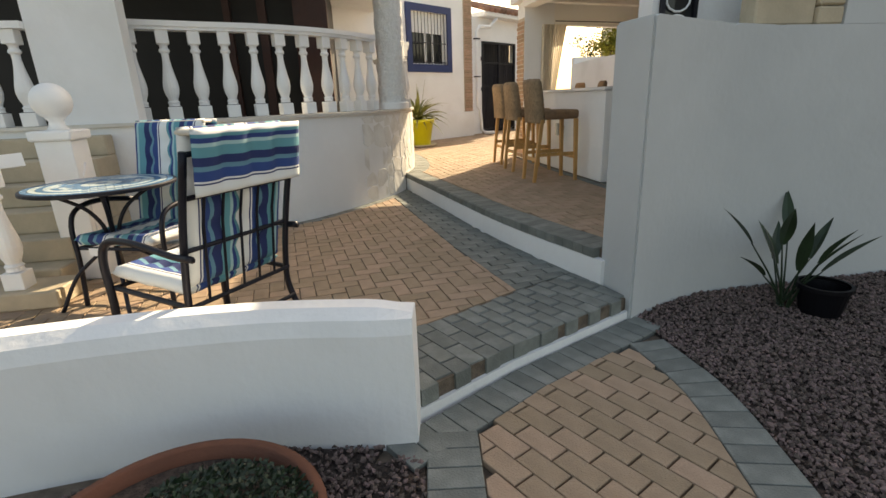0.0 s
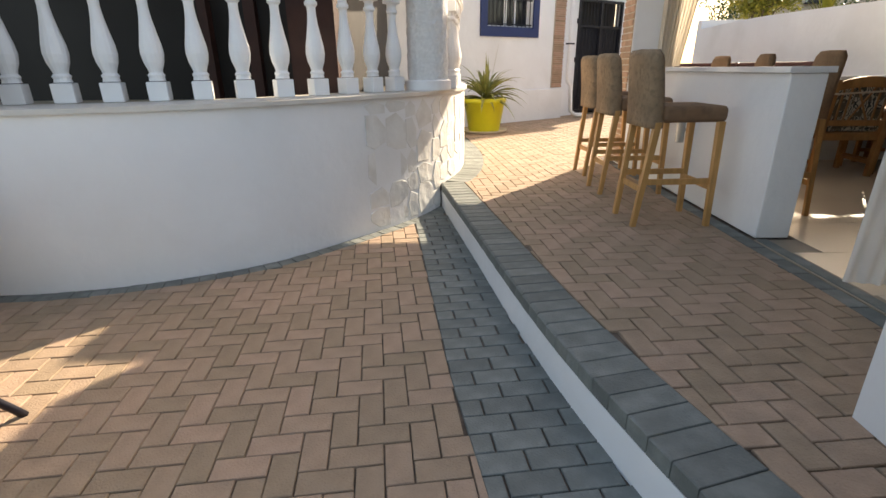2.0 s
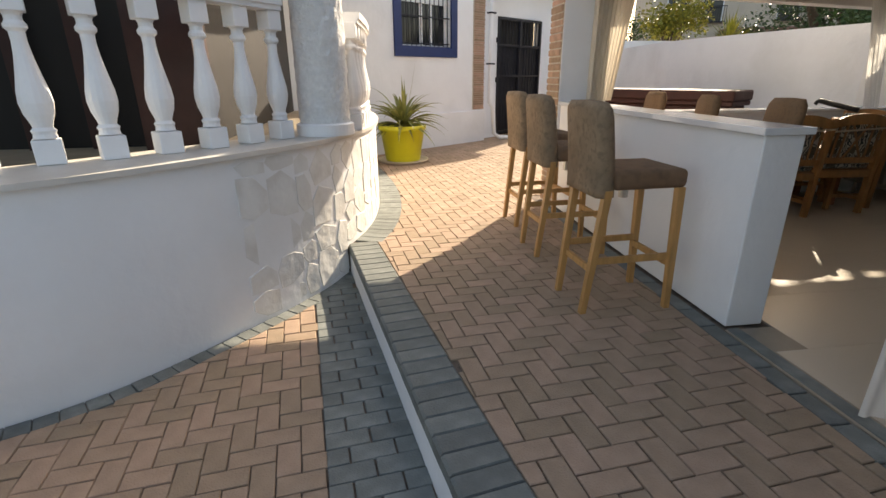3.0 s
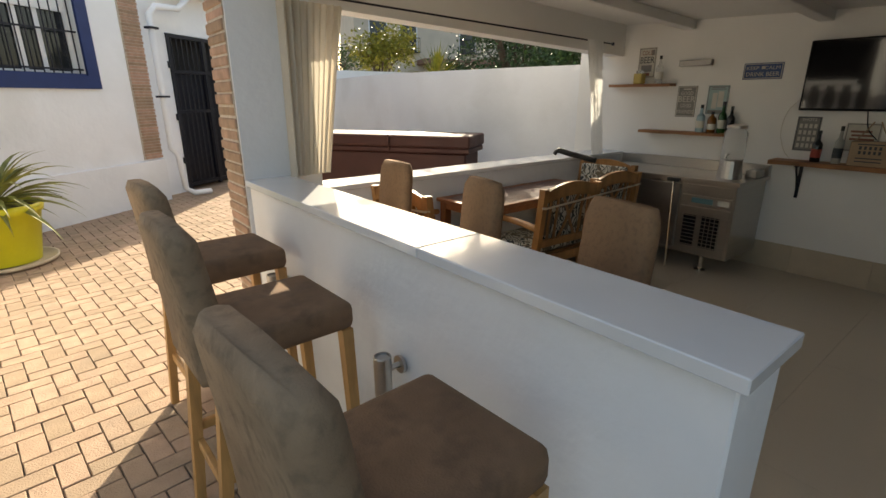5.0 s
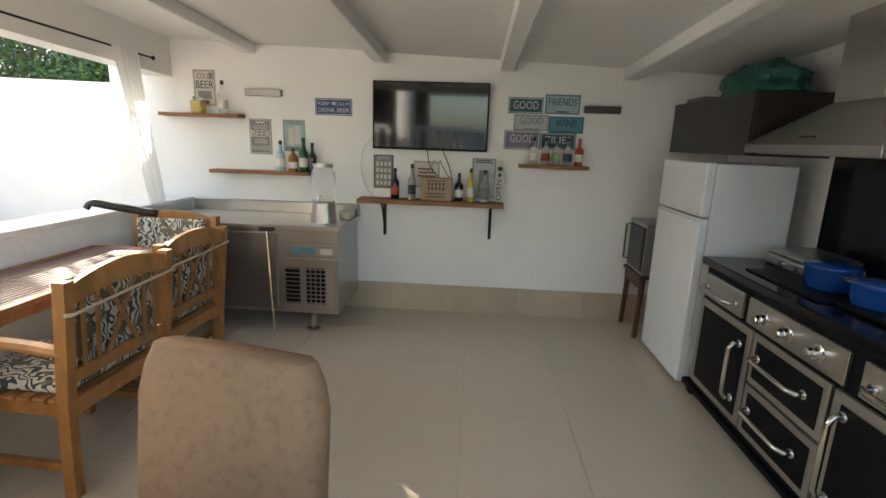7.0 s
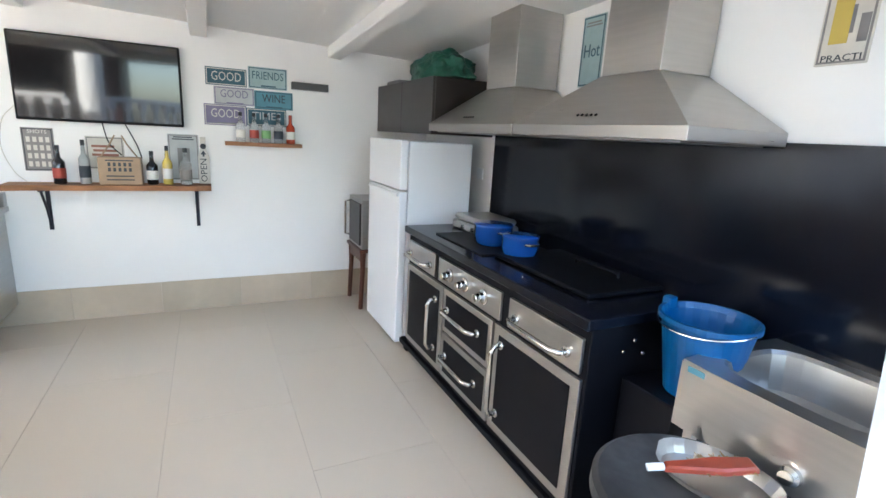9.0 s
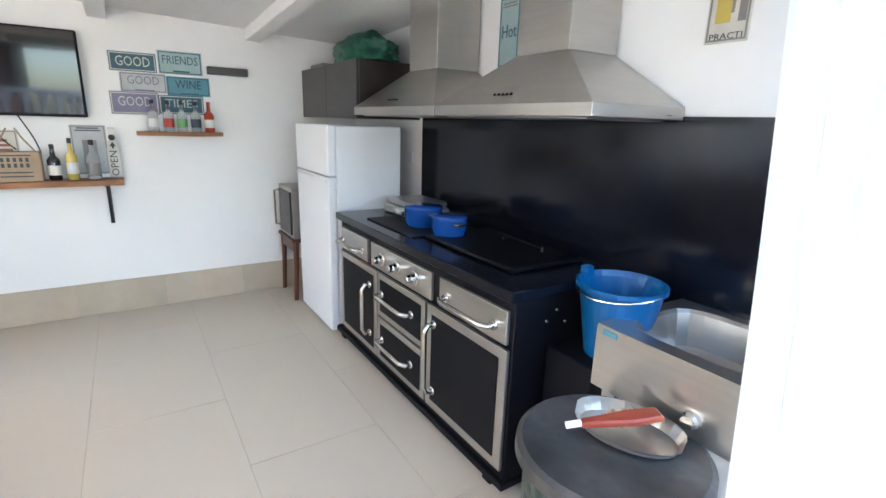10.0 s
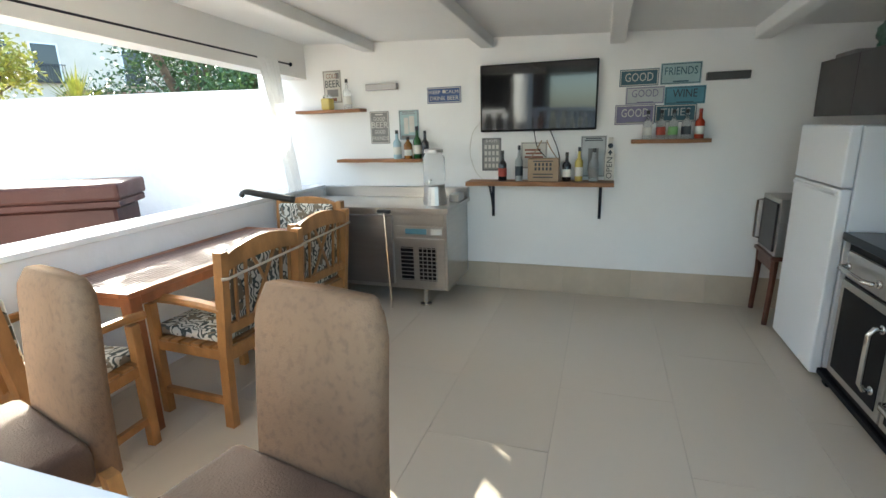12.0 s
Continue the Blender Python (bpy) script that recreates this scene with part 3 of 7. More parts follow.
def balustrade(name, label, pts, step, z0, z1, k, first=0.13):
    t = thing(name, label, "balustrade")
    for p, d in at_steps(pts, step):
        o = new("baluster", BALM); o.parent = t
        o.matrix_world = pose(p.x, p.y, z0, 0, 0, math.degrees(math.atan2(d.y, d.x))) @ Matrix.Diagonal((1, 1, k, 1))
    bm = bmesh.new(); ribbon(bm, offset(pts, 0.085), offset(pts, -0.085), z1, z1 + 0.05)
    part("handrail", bm, MARBLE_W, t)
    bm = bmesh.new(); ribbon(bm, offset(pts, 0.07), offset(pts, -0.07), z1 - 0.03, z1 - 0.0005)
    part("rail_moulding", bm, MARBLE_W, t)
    return t
bal_pts = curve_pts([(-0.84, 5.0), (-0.3, 5.19), (0.27, 5.38), (0.78, 5.68), (1.12, 5.99), (1.46, 6.44)], 16)
balustrade("balustrade", "white painted balustrade of turned balusters curving along the porch ledge", bal_pts, 0.274, 1.112, 1.97, 1.07)
bal2 = curve_pts([(1.93, 6.95), (1.98, 7.6), (1.99, 8.4), (1.9, 9.2), (1.7, 10.0)], 12)
balustrade("balustrade", "white painted balustrade of turned balusters beyond the stucco column", bal2, 0.225, 1.112, 1.95, 1.05)
col = thing("porch_column", "round porch column in rough white stucco with a plain cap and base band", "column")
bm = bmesh.new()
rings = []
for k in range(60):
    z = 1.19 + k * (3.05 - 1.19) / 59
    ring = []
    for i in range(48):
        a = 2 * math.pi * i / 48
        q = noise.noise(Vector((math.cos(a) * 3.5, math.sin(a) * 3.5, z * 16))) * 0.010 + noise.noise(Vector((math.cos(a) * 9, math.sin(a) * 9, z * 40))) * 0.006
        ring.append(bm.verts.new((1.72 + (0.185 + q) * math.cos(a), 6.62 + (0.185 + q) * math.sin(a), z)))
    rings.append(ring)
for a, b in zip(rings, rings[1:]):
    for i in range(48): bm.faces.new((a[i], a[(i + 1) % 48], b[(i + 1) % 48], b[i]))
part("shaft", bm, STUCCO, col, "rough dashed stucco")
bm = bmesh.new(); lathe(bm, [(0.215, 1.112), (0.215, 1.19), (0.2, 1.20)], 40, m=Matrix.Translation((1.72, 6.62, 0))); part("base", bm, MARBLE_W, col)
# window and dark pillars inside the porch
setting("porch_door_frame", B(-0.3, -0.22, 6.5, 6.6, 1.05, 3.0), RED_BR)
setting("porch_pillar", B(0.55, 0.95, 6.3, 6.62, 1.05, 3.05), RED_BR)
setting("porch_window_frame", B(0.1, 0.2, 6.52, 6.6, 1.05, 3.0), RED_BR)
# stone cladding slabs on the base wall's corner
clad = thing("stone_cladding", "whitewashed crazy-paving stone cladding on the corner of the porch base", "stone cladding")
cl_pts = [p for p in curve_pts([(1.26, 5.68), (1.65, 6.2), (1.90, 6.72), (2.05, 7.34), (2.1, 8.14)], 30)]
random.seed(5)
cs = at_steps(cl_pts, 0.02)
u = 0
col_i = 0
while u < len(cs) - 14:
    wdt = random.randint(7, 13)
    z = 0.02 if cs[u][0].y < 6.5 else F + 0.02
    while z < 1.0:
        hh = random.uniform(0.14, 0.32)
        zt = min(z + hh, 1.06)
        a0, a1 = cs[u], cs[min(u + wdt, len(cs) - 1)]
        tdir = (a1[0] - a0[0])
        nrm = Vector((tdir.y, -tdir.x)).normalized()
        cpt = (a0[0] + a1[0]) / 2
        hw, hz = tdir.length / 2, (zt - z) / 2
        poly = []
        nn = random.choice((5, 6, 7))
        for i in range(nn):
            a = 2 * math.pi * (i + random.uniform(-.25, .25)) / nn + 0.4
            s = 1 / max(abs(math.cos(a)), abs(math.sin(a)))
            poly.append((max(-1, min(1, math.cos(a) * s * random.uniform(.93, 1.25))) * hw, max(-1, min(1, math.sin(a) * s * random.uniform(.93, 1.25))) * hz))
        bm = bmesh.new()
        Mx = Matrix(((tdir.normalized().x, 0, nrm.x, cpt.x), (tdir.normalized().y, 0, nrm.y, cpt.y), (0, 1, 0, (z + zt) / 2), (0, 0, 0, 1)))
        prism(bm, poly, -0.02, random.uniform(0.003, 0.010), top=0.003, m=Mx)
        part("stone", bm, STONE_W, clad)
        z = zt
    u += wdt
random.seed(1)
# stair to the porch with its newel
stair = thing("porch_stair", "cream stone stair rising to the porch", "stair", Matrix.Translation((-0.14, 0, 0)))
for i in range(6):
    z1 = 0.17 * (i + 1)
    part("step", B(-3.0, -0.80 - 0.0 * i, 3.28 + 0.21 * i, 4.48, z1 - 0.17, z1, bevel=0.01), STEPC, stair)
part("side", B(-3.0, -0.66, 2.95, 3.28, 0, 0.12, bevel=0.01), STEPC, stair)
newel = thing("newel_post", "white newel post with panelled sides and a ball finial", "newel post")
NX, NY = -0.90, 3.62
part("post", B(NX - 0.115, NX + 0.115, NY - 0.115, NY + 0.115, 0, 1.03, bevel=0.006), MARBLE_W, newel)
part("cap", B(NX - 0.14, NX + 0.14, NY - 0.14, NY + 0.14, 1.03, 1.10, bevel=0.015, seg=2), MARBLE_W, newel)
bm = bmesh.new(); prism(bm, [(NX + 0.116 + 0 * i, NY) for i in range(0)] or [(-0.07, -0.3), (0.07, -0.3), (0.07, 0.22), (0.0, 0.32), (-0.07, 0.22)], 0, 0.012, top=0.006, m=Matrix(((0, 0, 1, NX + 0.113), (1, 0, 0, NY), (0, 1, 0, 0.55), (0, 0, 0, 1)))); part("panel", bm, MARBLE_W, newel)
bm = bmesh.new(); lathe(bm, [(0.07, 1.10), (0.05, 1.13), (0.045, 1.16), (0.06, 1.18)] + [(0.125 * math.sin(a), 1.295 - 0.125 * math.cos(a)) for a in np.linspace(0.5, 3.1, 14)], 28, m=Matrix.Translation((NX, NY, 0))); part("ball_finial", bm, MARBLE_W, newel, smooth=True)
sb = thing("stair_balustrade", "white turned balusters and sloping rail beside the porch stair", "balustrade", Matrix.Translation((-0.14, 0, 0)))
for i, (bx, by, bz) in enumerate(((-1.08, 3.08, 0.12), (-1.32, 3.1, 0.12), (-1.56, 3.12, 0.12))):
    o = new("baluster", BALM); o.parent = sb; o.matrix_world = pose(bx, by, bz)
bm = bmesh.new(); tube(bm, [(-0.85, 3.3, 0.93), (-1.1, 3.08, 0.92), (-1.9, 3.08, 0.92)], 0.06, 4); part("handrail", bm, MARBLE_W, sb)
# upper stair landing balusters beyond the pillar
o = thing("balustrade", "white turned balusters between the porch pillar and the stair", "balustrade")
for i in range(4):
    q = new("baluster", BALM); q.parent = o; q.matrix_world = pose(-1.55 - 0.25 * i, 4.52, 1.112)
part("handrail", B(-2.6, -1.42, 4.44, 4.6, 1.885, 1.94), MARBLE_W, o)

# ==== far boundary: tub, house, plants ====
ta = math.degrees(math.atan2(8.65 - 10.23, 6.67 - 5.70))
TM = pose(5.70, 10.23, 0, 0, 0, ta)
tub = thing("hot_tub", "hot tub with folded maroon vinyl cover and brown slatted cabinet", "hot tub")
part("cabinet", B(-0.2, 1.80, 0.06, 0.58, F - 0.2, 1.13, m=TM, bevel=0.02), TUBLID, tub, "dark maroon panelled cabinet")
part("cover", B(-0.25, 0.86, 0, 0.64, 1.19, 1.33, m=TM, bevel=0.025, seg=2), TUBLID, tub, "maroon padded cover half")
part("cover", B(0.87, 1.86, 0, 0.64, 1.19, 1.33, m=TM, bevel=0.025, seg=2), TUBLID, tub, "maroon padded cover half")
part("cover_skirt", B(-0.24, 1.85, 0.015, 0.61, 1.13, 1.189, m=TM, bevel=0.01), TUBLID, tub)
bm = bmesh.new(); tube(bm, [TM @ Vector(p) for p in ((0.87, -0.01, 1.33), (0.87, -0.03, 1.25), (0.88, -0.012, 1.15))], 0.012, 6); part("strap", bm, TUBLID, tub)

def leafy(name, label, category, base, size, n, leaf, material, trunk_h=1.0, clumps=9, seed=3, spread=1.0, lean=(0, 0)):
    """A tree or bush: trunk, limbs and a crown of many small leaves in uneven clumps."""
    rnd = random.Random(seed)
    t = thing(name, label, category, pose(*base))
    bm = bmesh.new()
    top = Vector((lean[0], lean[1], trunk_h))
    tube(bm, [(0, 0, 0), (lean[0] * 0.25 + 0.04, lean[1] * 0.25 + 0.02, trunk_h * 0.5), top], [0.09 * size, 0.07 * size, 0.05 * size], 8)
    cs = []
    for i in range(clumps):
        a = rnd.uniform(0, 6.28); rr = rnd.uniform(0.2, 1) * size * spread
        c = Vector((lean[0] + math.cos(a) * rr, lean[1] + math.sin(a) * rr, trunk_h + rnd.uniform(0.1, 1.2) * size))
        cs.append((c, rnd.uniform(0.25, 0.5) * size))
        tube(bm, [top * 0.92, (top + c) / 2 + Vector((0, 0, 0.1)), c], [0.035 * size, 0.02 * size, 0.008 * size], 5)
    part("trunk", bm, BARK, t)
    bm = bmesh.new()
    for i in range(n):
        c, r = cs[rnd.randrange(len(cs))]
        d = Vector((rnd.gauss(0, 1), rnd.gauss(0, 1), rnd.gauss(0, .8))).normalized() * r * rnd.uniform(0.4, 1.15)
        p = c + d
        m = Matrix.Translation(p) @ Euler((rnd.uniform(-1, 1), rnd.uniform(-1, 1), rnd.uniform(0, 6.28))).to_matrix().to_4x4()
        l = leaf * rnd.uniform(0.6, 1.3)
        vs = [bm.verts.new(m @ Vector(q)) for q in ((0, 0, 0), (l * .5, l * .28, l * .1), (l, 0, 0), (l * .5, -l * .28, l * .1))]
        bm.faces.new(vs[:3]); bm.faces.new((vs[0], vs[2], vs[3]))
    part("crown", bm, material, t, kind="stuff")
    return t
def blades(name, base, n, length, width, material, parent, up=(0.3, 1.4), seed=1, droop=0.9, label=""):
    """Long arching leaves from one point."""
    rnd = random.Random(seed)
    bm = bmesh.new()
    for i in range(n):
        a, el, l = rnd.uniform(0, 6.28), rnd.uniform(*up), length * rnd.uniform(0.6, 1.15)
        d = Vector((math.cos(a) * math.cos(el), math.sin(a) * math.cos(el), math.sin(el)))
        side = Vector((-math.sin(a), math.cos(a), 0))
        p = Vector(base) + d * 0.02
        prev, k = None, 7
        for j in range(k + 1):
            s = j / k
            w = width * math.sin(math.pi * min(0.98, 0.12 + 0.88 * s)) ** 0.7 * (1 if s < 0.6 else (1 - s) / 0.4 + 0.02)
            v = (bm.verts.new(p - side * w / 2 + Vector((0, 0, w * .2))), bm.verts.new(p + Vector((0, 0, -w * .12))), bm.verts.new(p + side * w / 2 + Vector((0, 0, w * .2))))
            if prev:
                bm.faces.new((prev[0], prev[1], v[1], v[0])); bm.faces.new((prev[1], prev[2], v[2], v[1]))
            prev = v
            d = (d + Vector((0, 0, -droop / k * (0.4 + s)))).normalized()
            p = p + d * l / k
    return part(name, bm, material, parent, label)
leafy("tree", "yellow-green leafy shrub tree showing above the boundary wall", "tree", (9.6, 15.2, 0), 0.9, 2600, 0.11, LEAF_Y, 2.1, 12, 4, 0.8)
leafy("tree", "dark green dense tree behind the boundary wall", "tree", (12.6, 13.4, 0), 1.9, 9000, 0.11, LEAF_T, 1.7, 22, 7, 1.1)
# shadow caster: crown added above the view, leaning into the table's sunlight
leafy("tree", "tall open-crowned tree that dapples the terrace with shade", "tree", (12.4, 13.3, 0), 1.3, 1000, 0.15, LEAF_T, 4.4, 17, 21, 0.85, (-1.8, -0.4))
leafy("tree", "dark green low tree behind the boundary wall", "tree", (11.4, 11.3, 0), 1.1, 5000, 0.10, LEAF_T, 1.7, 14, 9, 1.0)
leafy("tree", "small sparse tree with thin branches beyond the boundary wall", "tree", (9.6, 17.2, 0), 0.7, 700, 0.10, LEAF_T, 2.4, 10, 12, 0.9)
yu = thing("yucca", "spiky yellow-green yucca showing above the boundary wall", "plant", pose(10.1, 13.6, 0))
bm = bmesh.new(); tube(bm, [(0, 0, 0), (0.03, 0, 1.2), (0, 0, 2.15)], [0.12, 0.1, 0.09], 8); part("trunk", bm, BARK, yu)
blades("leaves", (0, 0, 2.15), 70, 0.75, 0.05, LEAF_Y, yu, up=(-0.1, 1.4), seed=4, droop=0.25)
# apartment house in the distance
HM = pose(22.8, 40, 0, 0, 0, -20)
apt = thing("apartment_house", "cream rendered apartment house with iron balconies and a tiled canopy", "house")
part("wall", B(0, 22, 0, 8, 0, 9.2, m=HM), HOUSE, apt)
part("roof", B(-0.4, 22.4, -0.5, 8.4, 9.2, 9.5, m=HM, bevel=0.1), ROOFT, apt)
bm = bmesh.new(); box(bm, 4.9, 18, -2.2, -0.02, 4.2, 4.6, m=HM, bevel=0.05); part("canopy", bm, ROOFT, apt, "dark tiled canopy over the ground floor")
for i, x in enumerate((1.2, 3.6, 8.6, 13.0)):
    w = part("window", B(x, x + 1.3, -0.03, 0.0, 5.2, 7.4, m=HM), GLASS_D, apt, "tall dark window with white reveal")
    bm = bmesh.new()
    for a in ((x - .08, x, 5.15, 7.48), (x + 1.3, x + 1.38, 5.15, 7.48), (x, x + 1.3, 7.4, 7.48)): box(bm, a[0], a[1], -0.06, 0.0, a[2], a[3], m=HM)
    part("window_frame", bm, WHITE, w)
    bl = part("balcony", B(x - .2, x + 1.5, -0.5, -0.07, 5.1, 5.18, m=HM), IRON, apt, "black iron balcony")
    bm = bmesh.new()
    for k in range(12): box(bm, x - .2 + k * .15, x - .175 + k * .15, -0.5, -0.475, 5.18, 6.15, m=HM)
    box(bm, x - .2, x + 1.5, -0.51, -0.465, 6.15, 6.2, m=HM)
    part("railing", bm, IRON, bl)

# ==== bar stools ====
ZB = 0.0
def bar_stool(m, label, cloth, seat_cloth, half=0.20):
    s = thing("bar_stool", label, "bar stool", m, "bar stools at the counter")
    bm = bmesh.new()
    box(bm, -0.16, 0.27, -0.205, 0.205, 0.715, 0.818, bevel=0.03, seg=3)
    for v in bm.verts:
        if v.co.z > 0.78: v.co.z += 0.012 * math.cos(v.co.x * 5) * math.cos(v.co.y * 6)
    part("seat", bm, seat_cloth, s, smooth=True)
    bm = bmesh.new()
    n = 14
    outer = []
    for k in range(n + 1):
        t = k / n
        z = 0.68 + t * 0.48
        x = -0.20 - 0.05 * t ** 1.5
        outer.append((x, z, 0.052 * (1 - 0.18 * t)))
    rows = []
    for k, (x, z, th) in enumerate(outer):
        hw = half - (0.02 if k == n else 0.008 if k == n - 1 else 0)
        zz = z
        row = []
        for q, (dx, yy) in enumerate(((-th, -hw + .02), (-th * .4, -hw), (th * .4, -hw), (th, -hw + .02), (th, 0), (th, hw - .02), (th * .4, hw), (-th * .4, hw), (-th, hw - .02), (-th, 0))):
            bow = 0.012 * (1 - (yy / 0.215) ** 2) if k > n - 3 else 0
            row.append(bm.verts.new((x + dx * (0.6 if k == n else 1), yy, zz + bow)))
        rows.append(row)
    for a, b in zip(rows, rows[1:]):
        for i in range(10): bm.faces.new((a[i], a[(i + 1) % 10], b[(i + 1) % 10], b[i]))
    bm.faces.new(rows[0]); bm.faces.new(rows[-1])
    part("backrest", bm, cloth, s, smooth=True)
    def leg(x0, y0, x1, y1, zt=0.72, zb=None, a=0.021, b=0.017):
        bm = bmesh.new(); zb = ZB
        top = [bm.verts.new((x0 + i * a, y0 + j * a, zt)) for i, j in ((-1, -1), (1, -1), (1, 1), (-1, 1))]
        bot = [bm.verts.new((x1 + i * b, y1 + j * b, zb)) for i, j in ((-1, -1), (1, -1), (1, 1), (-1, 1))]
        for i in range(4): bm.faces.new((top[i], top[(i + 1) % 4], bot[(i + 1) % 4], bot[i]))
        bm.faces.new(top); bm.faces.new(bot)
        part("leg", bm, OAK, s)
    for sy in (-1, 1):
        leg(-0.19, sy * 0.185, -0.26, sy * 0.165)
        leg(0.235, sy * 0.185, 0.255, sy * 0.19)
    for a in ((-0.235, -0.19, -0.155, 0.155, 0.24), (0.225, 0.262, -0.17, 0.17, 0.26)):
        part("stretcher", B(a[0], a[0] + 0.022, a[2], a[3], a[4], a[4] + 0.04, bevel=0.003), OAK, s)
    for sy in (-1, 1):
        part("stretcher", B(-0.22, 0.235, sy * 0.178 - 0.01, sy * 0.178 + 0.01, 0.30, 0.34, bevel=0.003), OAK, s)
    return s
st = bar_stool(pose(3.47, 5.285, F, 0, 0, 3), "brown microsuede bar stool on light oak legs, outside the white counter", SUEDE_W, SUEDE)
for x, y, r in ((3.51, 6.215, 2), (3.57, 7.0, 3)):
    copy_thing(st, pose(x, y, F, 0, 0, r))
ZB = 0.012
st2 = bar_stool(pose(4.405, 5.545, F - 0.012, 0, 0, 169) @ Matrix.Diagonal((0.85, 1, 0.997, 1)), "worn tan microsuede bar stool with scuffed back, inside the counter", SUEDE_T, SUEDE_D, 0.160)
for x, y, r in ((4.41, 6.245, 166), (4.46, 7.03, 176)):
    tagged(copy_thing(st2, pose(x, y, F - 0.012, 0, 0, r) @ Matrix.Diagonal((0.85, 1, 0.997, 1))), "tan microsuede bar stool between the counter and the dining table")
# ==== cylinder wall lamps ====
for y in (5.92, 7.0):
    wl = thing("wall_lamp", "brushed steel cylinder wall lamp on the white counter", "wall lamp", pose(3.92, y, 0.0), "counter wall lamps")
    bm = bmesh.new(); lathe(bm, [(0.031, 0.70), (0.033, 0.702), (0.033, 0.855), (0.031, 0.86), (0.027, 0.86), (0.026, 0.852)], 24, m=Matrix.Translation((-0.09, 0, 0))); part("cylinder", bm, STEEL, wl, smooth=False)
    bm = bmesh.new(); lathe(bm, [(0.034, 0), (0.034, 0.012)], 24, m=pose(-0.021, 0, 0.80, 0, 90, 0)); part("mount", bm, STEEL, wl)
    bm = bmesh.new(); tube(bm, [(-0.06, 0, 0.80), (-0.015, 0, 0.80)], 0.012, 8); part("arm", bm, STEEL, wl)

# ==== kitchen wall things ====
def wall_e(y, z, x=WX):   # plane of lettering and signs on the east wall
    return Matrix(((0, 0, -1, x), (-1, 0, 0, y), (0, 1, 0, z), (0, 0, 0, 1)))
def wall_s(x, z, y=SY):
    return Matrix(((-1, 0, 0, x), (0, 0, 1, y), (0, 1, 0, z), (0, 0, 0, 1)))
def paint(name, c, rough=0.5, metal=0.0):
    return mat(name, c, rough, metal, vary=0.06, scale=12)
T_DK, T_LT, T_PALE, T_LAV, T_SKY = paint("teal_plate", (0.035, 0.10, 0.13)), paint("light_teal_plate", (0.09, 0.25, 0.31)), paint("pale_green_plate", (0.34, 0.46, 0.46)), paint("lavender_plate", (0.19, 0.17, 0.26)), paint("grey_plate", (0.46, 0.48, 0.47))
NAVY, CREAM, INK, GREYS, RUST = paint("navy_plate", (0.03, 0.07, 0.20)), paint("cream_paint", (0.60, 0.57, 0.50)), paint("ink_paint", (0.03, 0.04, 0.05)), paint("grey_sign", (0.22, 0.21, 0.20)), paint("rust_paint", (0.25, 0.10, 0.06))
WOODB = mat("plywood_box", (0.38, 0.27, 0.17), 0.6, vary=0.1, scale=6)
def sign(y0, y1, z0, z1, base, rim, label, lines=(), plane=None, off=0.0, shapes=(), tilt=0):
    """A flat tin sign; lines: (words, height on the sign 0-1, size, colour, width share); shapes: (u0, u1, v0, v1, colour)."""
    cy, cz, w, h = (y0 + y1) / 2, (z0 + z1) / 2, abs(y1 - y0), z1 - z0
    P0 = (plane or wall_e)(cy, cz) @ Matrix.Translation((0, 0, off)) @ pose(0, 0, 0, tilt, 0, 0)
    t = thing("tin_sign", label, "wall sign", P0)
    part("plate", B(-w / 2, w / 2, -h / 2, h / 2, 0.001, 0.006, bevel=0.0015), base, t)
    if rim:
        bm = bmesh.new()
        e = 0.006
        for a in ((-w/2+e, w/2-e, h/2-2*e, h/2-e), (-w/2+e, w/2-e, -h/2+e, -h/2+2*e), (-w/2+e, -w/2+2*e, -h/2+2*e, h/2-2*e), (w/2-2*e, w/2-e, -h/2+2*e, h/2-2*e)):
            box(bm, *a, 0.006, 0.0075)
        part("rim", bm, rim, t)
    for k, (s, v, size, c, ws) in enumerate(lines):
        text("lettering", s, Matrix.Translation((0, (v - 0.5) * h, 0.0068)), size, 0.001, c, t, w * ws)
    for k, (u0, u1, v0, v1, c) in enumerate(shapes):
        part("motif", B((u0 - .5) * w, (u1 - .5) * w, (v0 - .5) * h, (v1 - .5) * h, 0.0058, 0.0072), c, t)
    return t
def bars(v0, v1, n, c, u0=0.15, u1=0.85):
    return [(u0 + 0.04 * (i % 2), u1 - 0.05 * (i % 3), v0 + (v1 - v0) * i / n, v0 + (v1 - v0) * (i + 0.55) / n, c) for i in range(n)]
sign(4.90, 4.62, 1.945, 2.07, T_DK, CREAM, "dark teal embossed number plate sign on the white wall", [("GOOD", 0.5, 0.09, CREAM, 0.72)])
sign(4.61, 4.33, 1.945, 2.10, T_PALE, T_DK, "pale green embossed number plate sign", [("FRIENDS", 0.6, 0.08, T_DK, 0.8)], off=0.003, shapes=bars(0.1, 0.22, 1, T_DK, 0.32, 0.7))
sign(4.85, 4.57, 1.81, 1.94, T_SKY, T_LAV, "faded grey embossed number plate sign", [("GOOD", 0.6, 0.08, T_LAV, 0.68)], shapes=bars(0.08, 0.2, 1, T_LAV, 0.3, 0.72))
sign(4.57, 4.29, 1.80, 1.93, T_LT, T_DK, "turquoise embossed number plate sign", [("WINE", 0.58, 0.085, INK, 0.6)], off=0.003, shapes=bars(0.08, 0.2, 1, T_DK, 0.3, 0.72))
sign(4.92, 4.63, 1.66, 1.81, T_LAV, CREAM, "lavender embossed number plate sign", [("GOOD", 0.56, 0.09, CREAM, 0.68)], off=0.001, shapes=bars(0.08, 0.18, 1, GREYS, 0.3, 0.72))
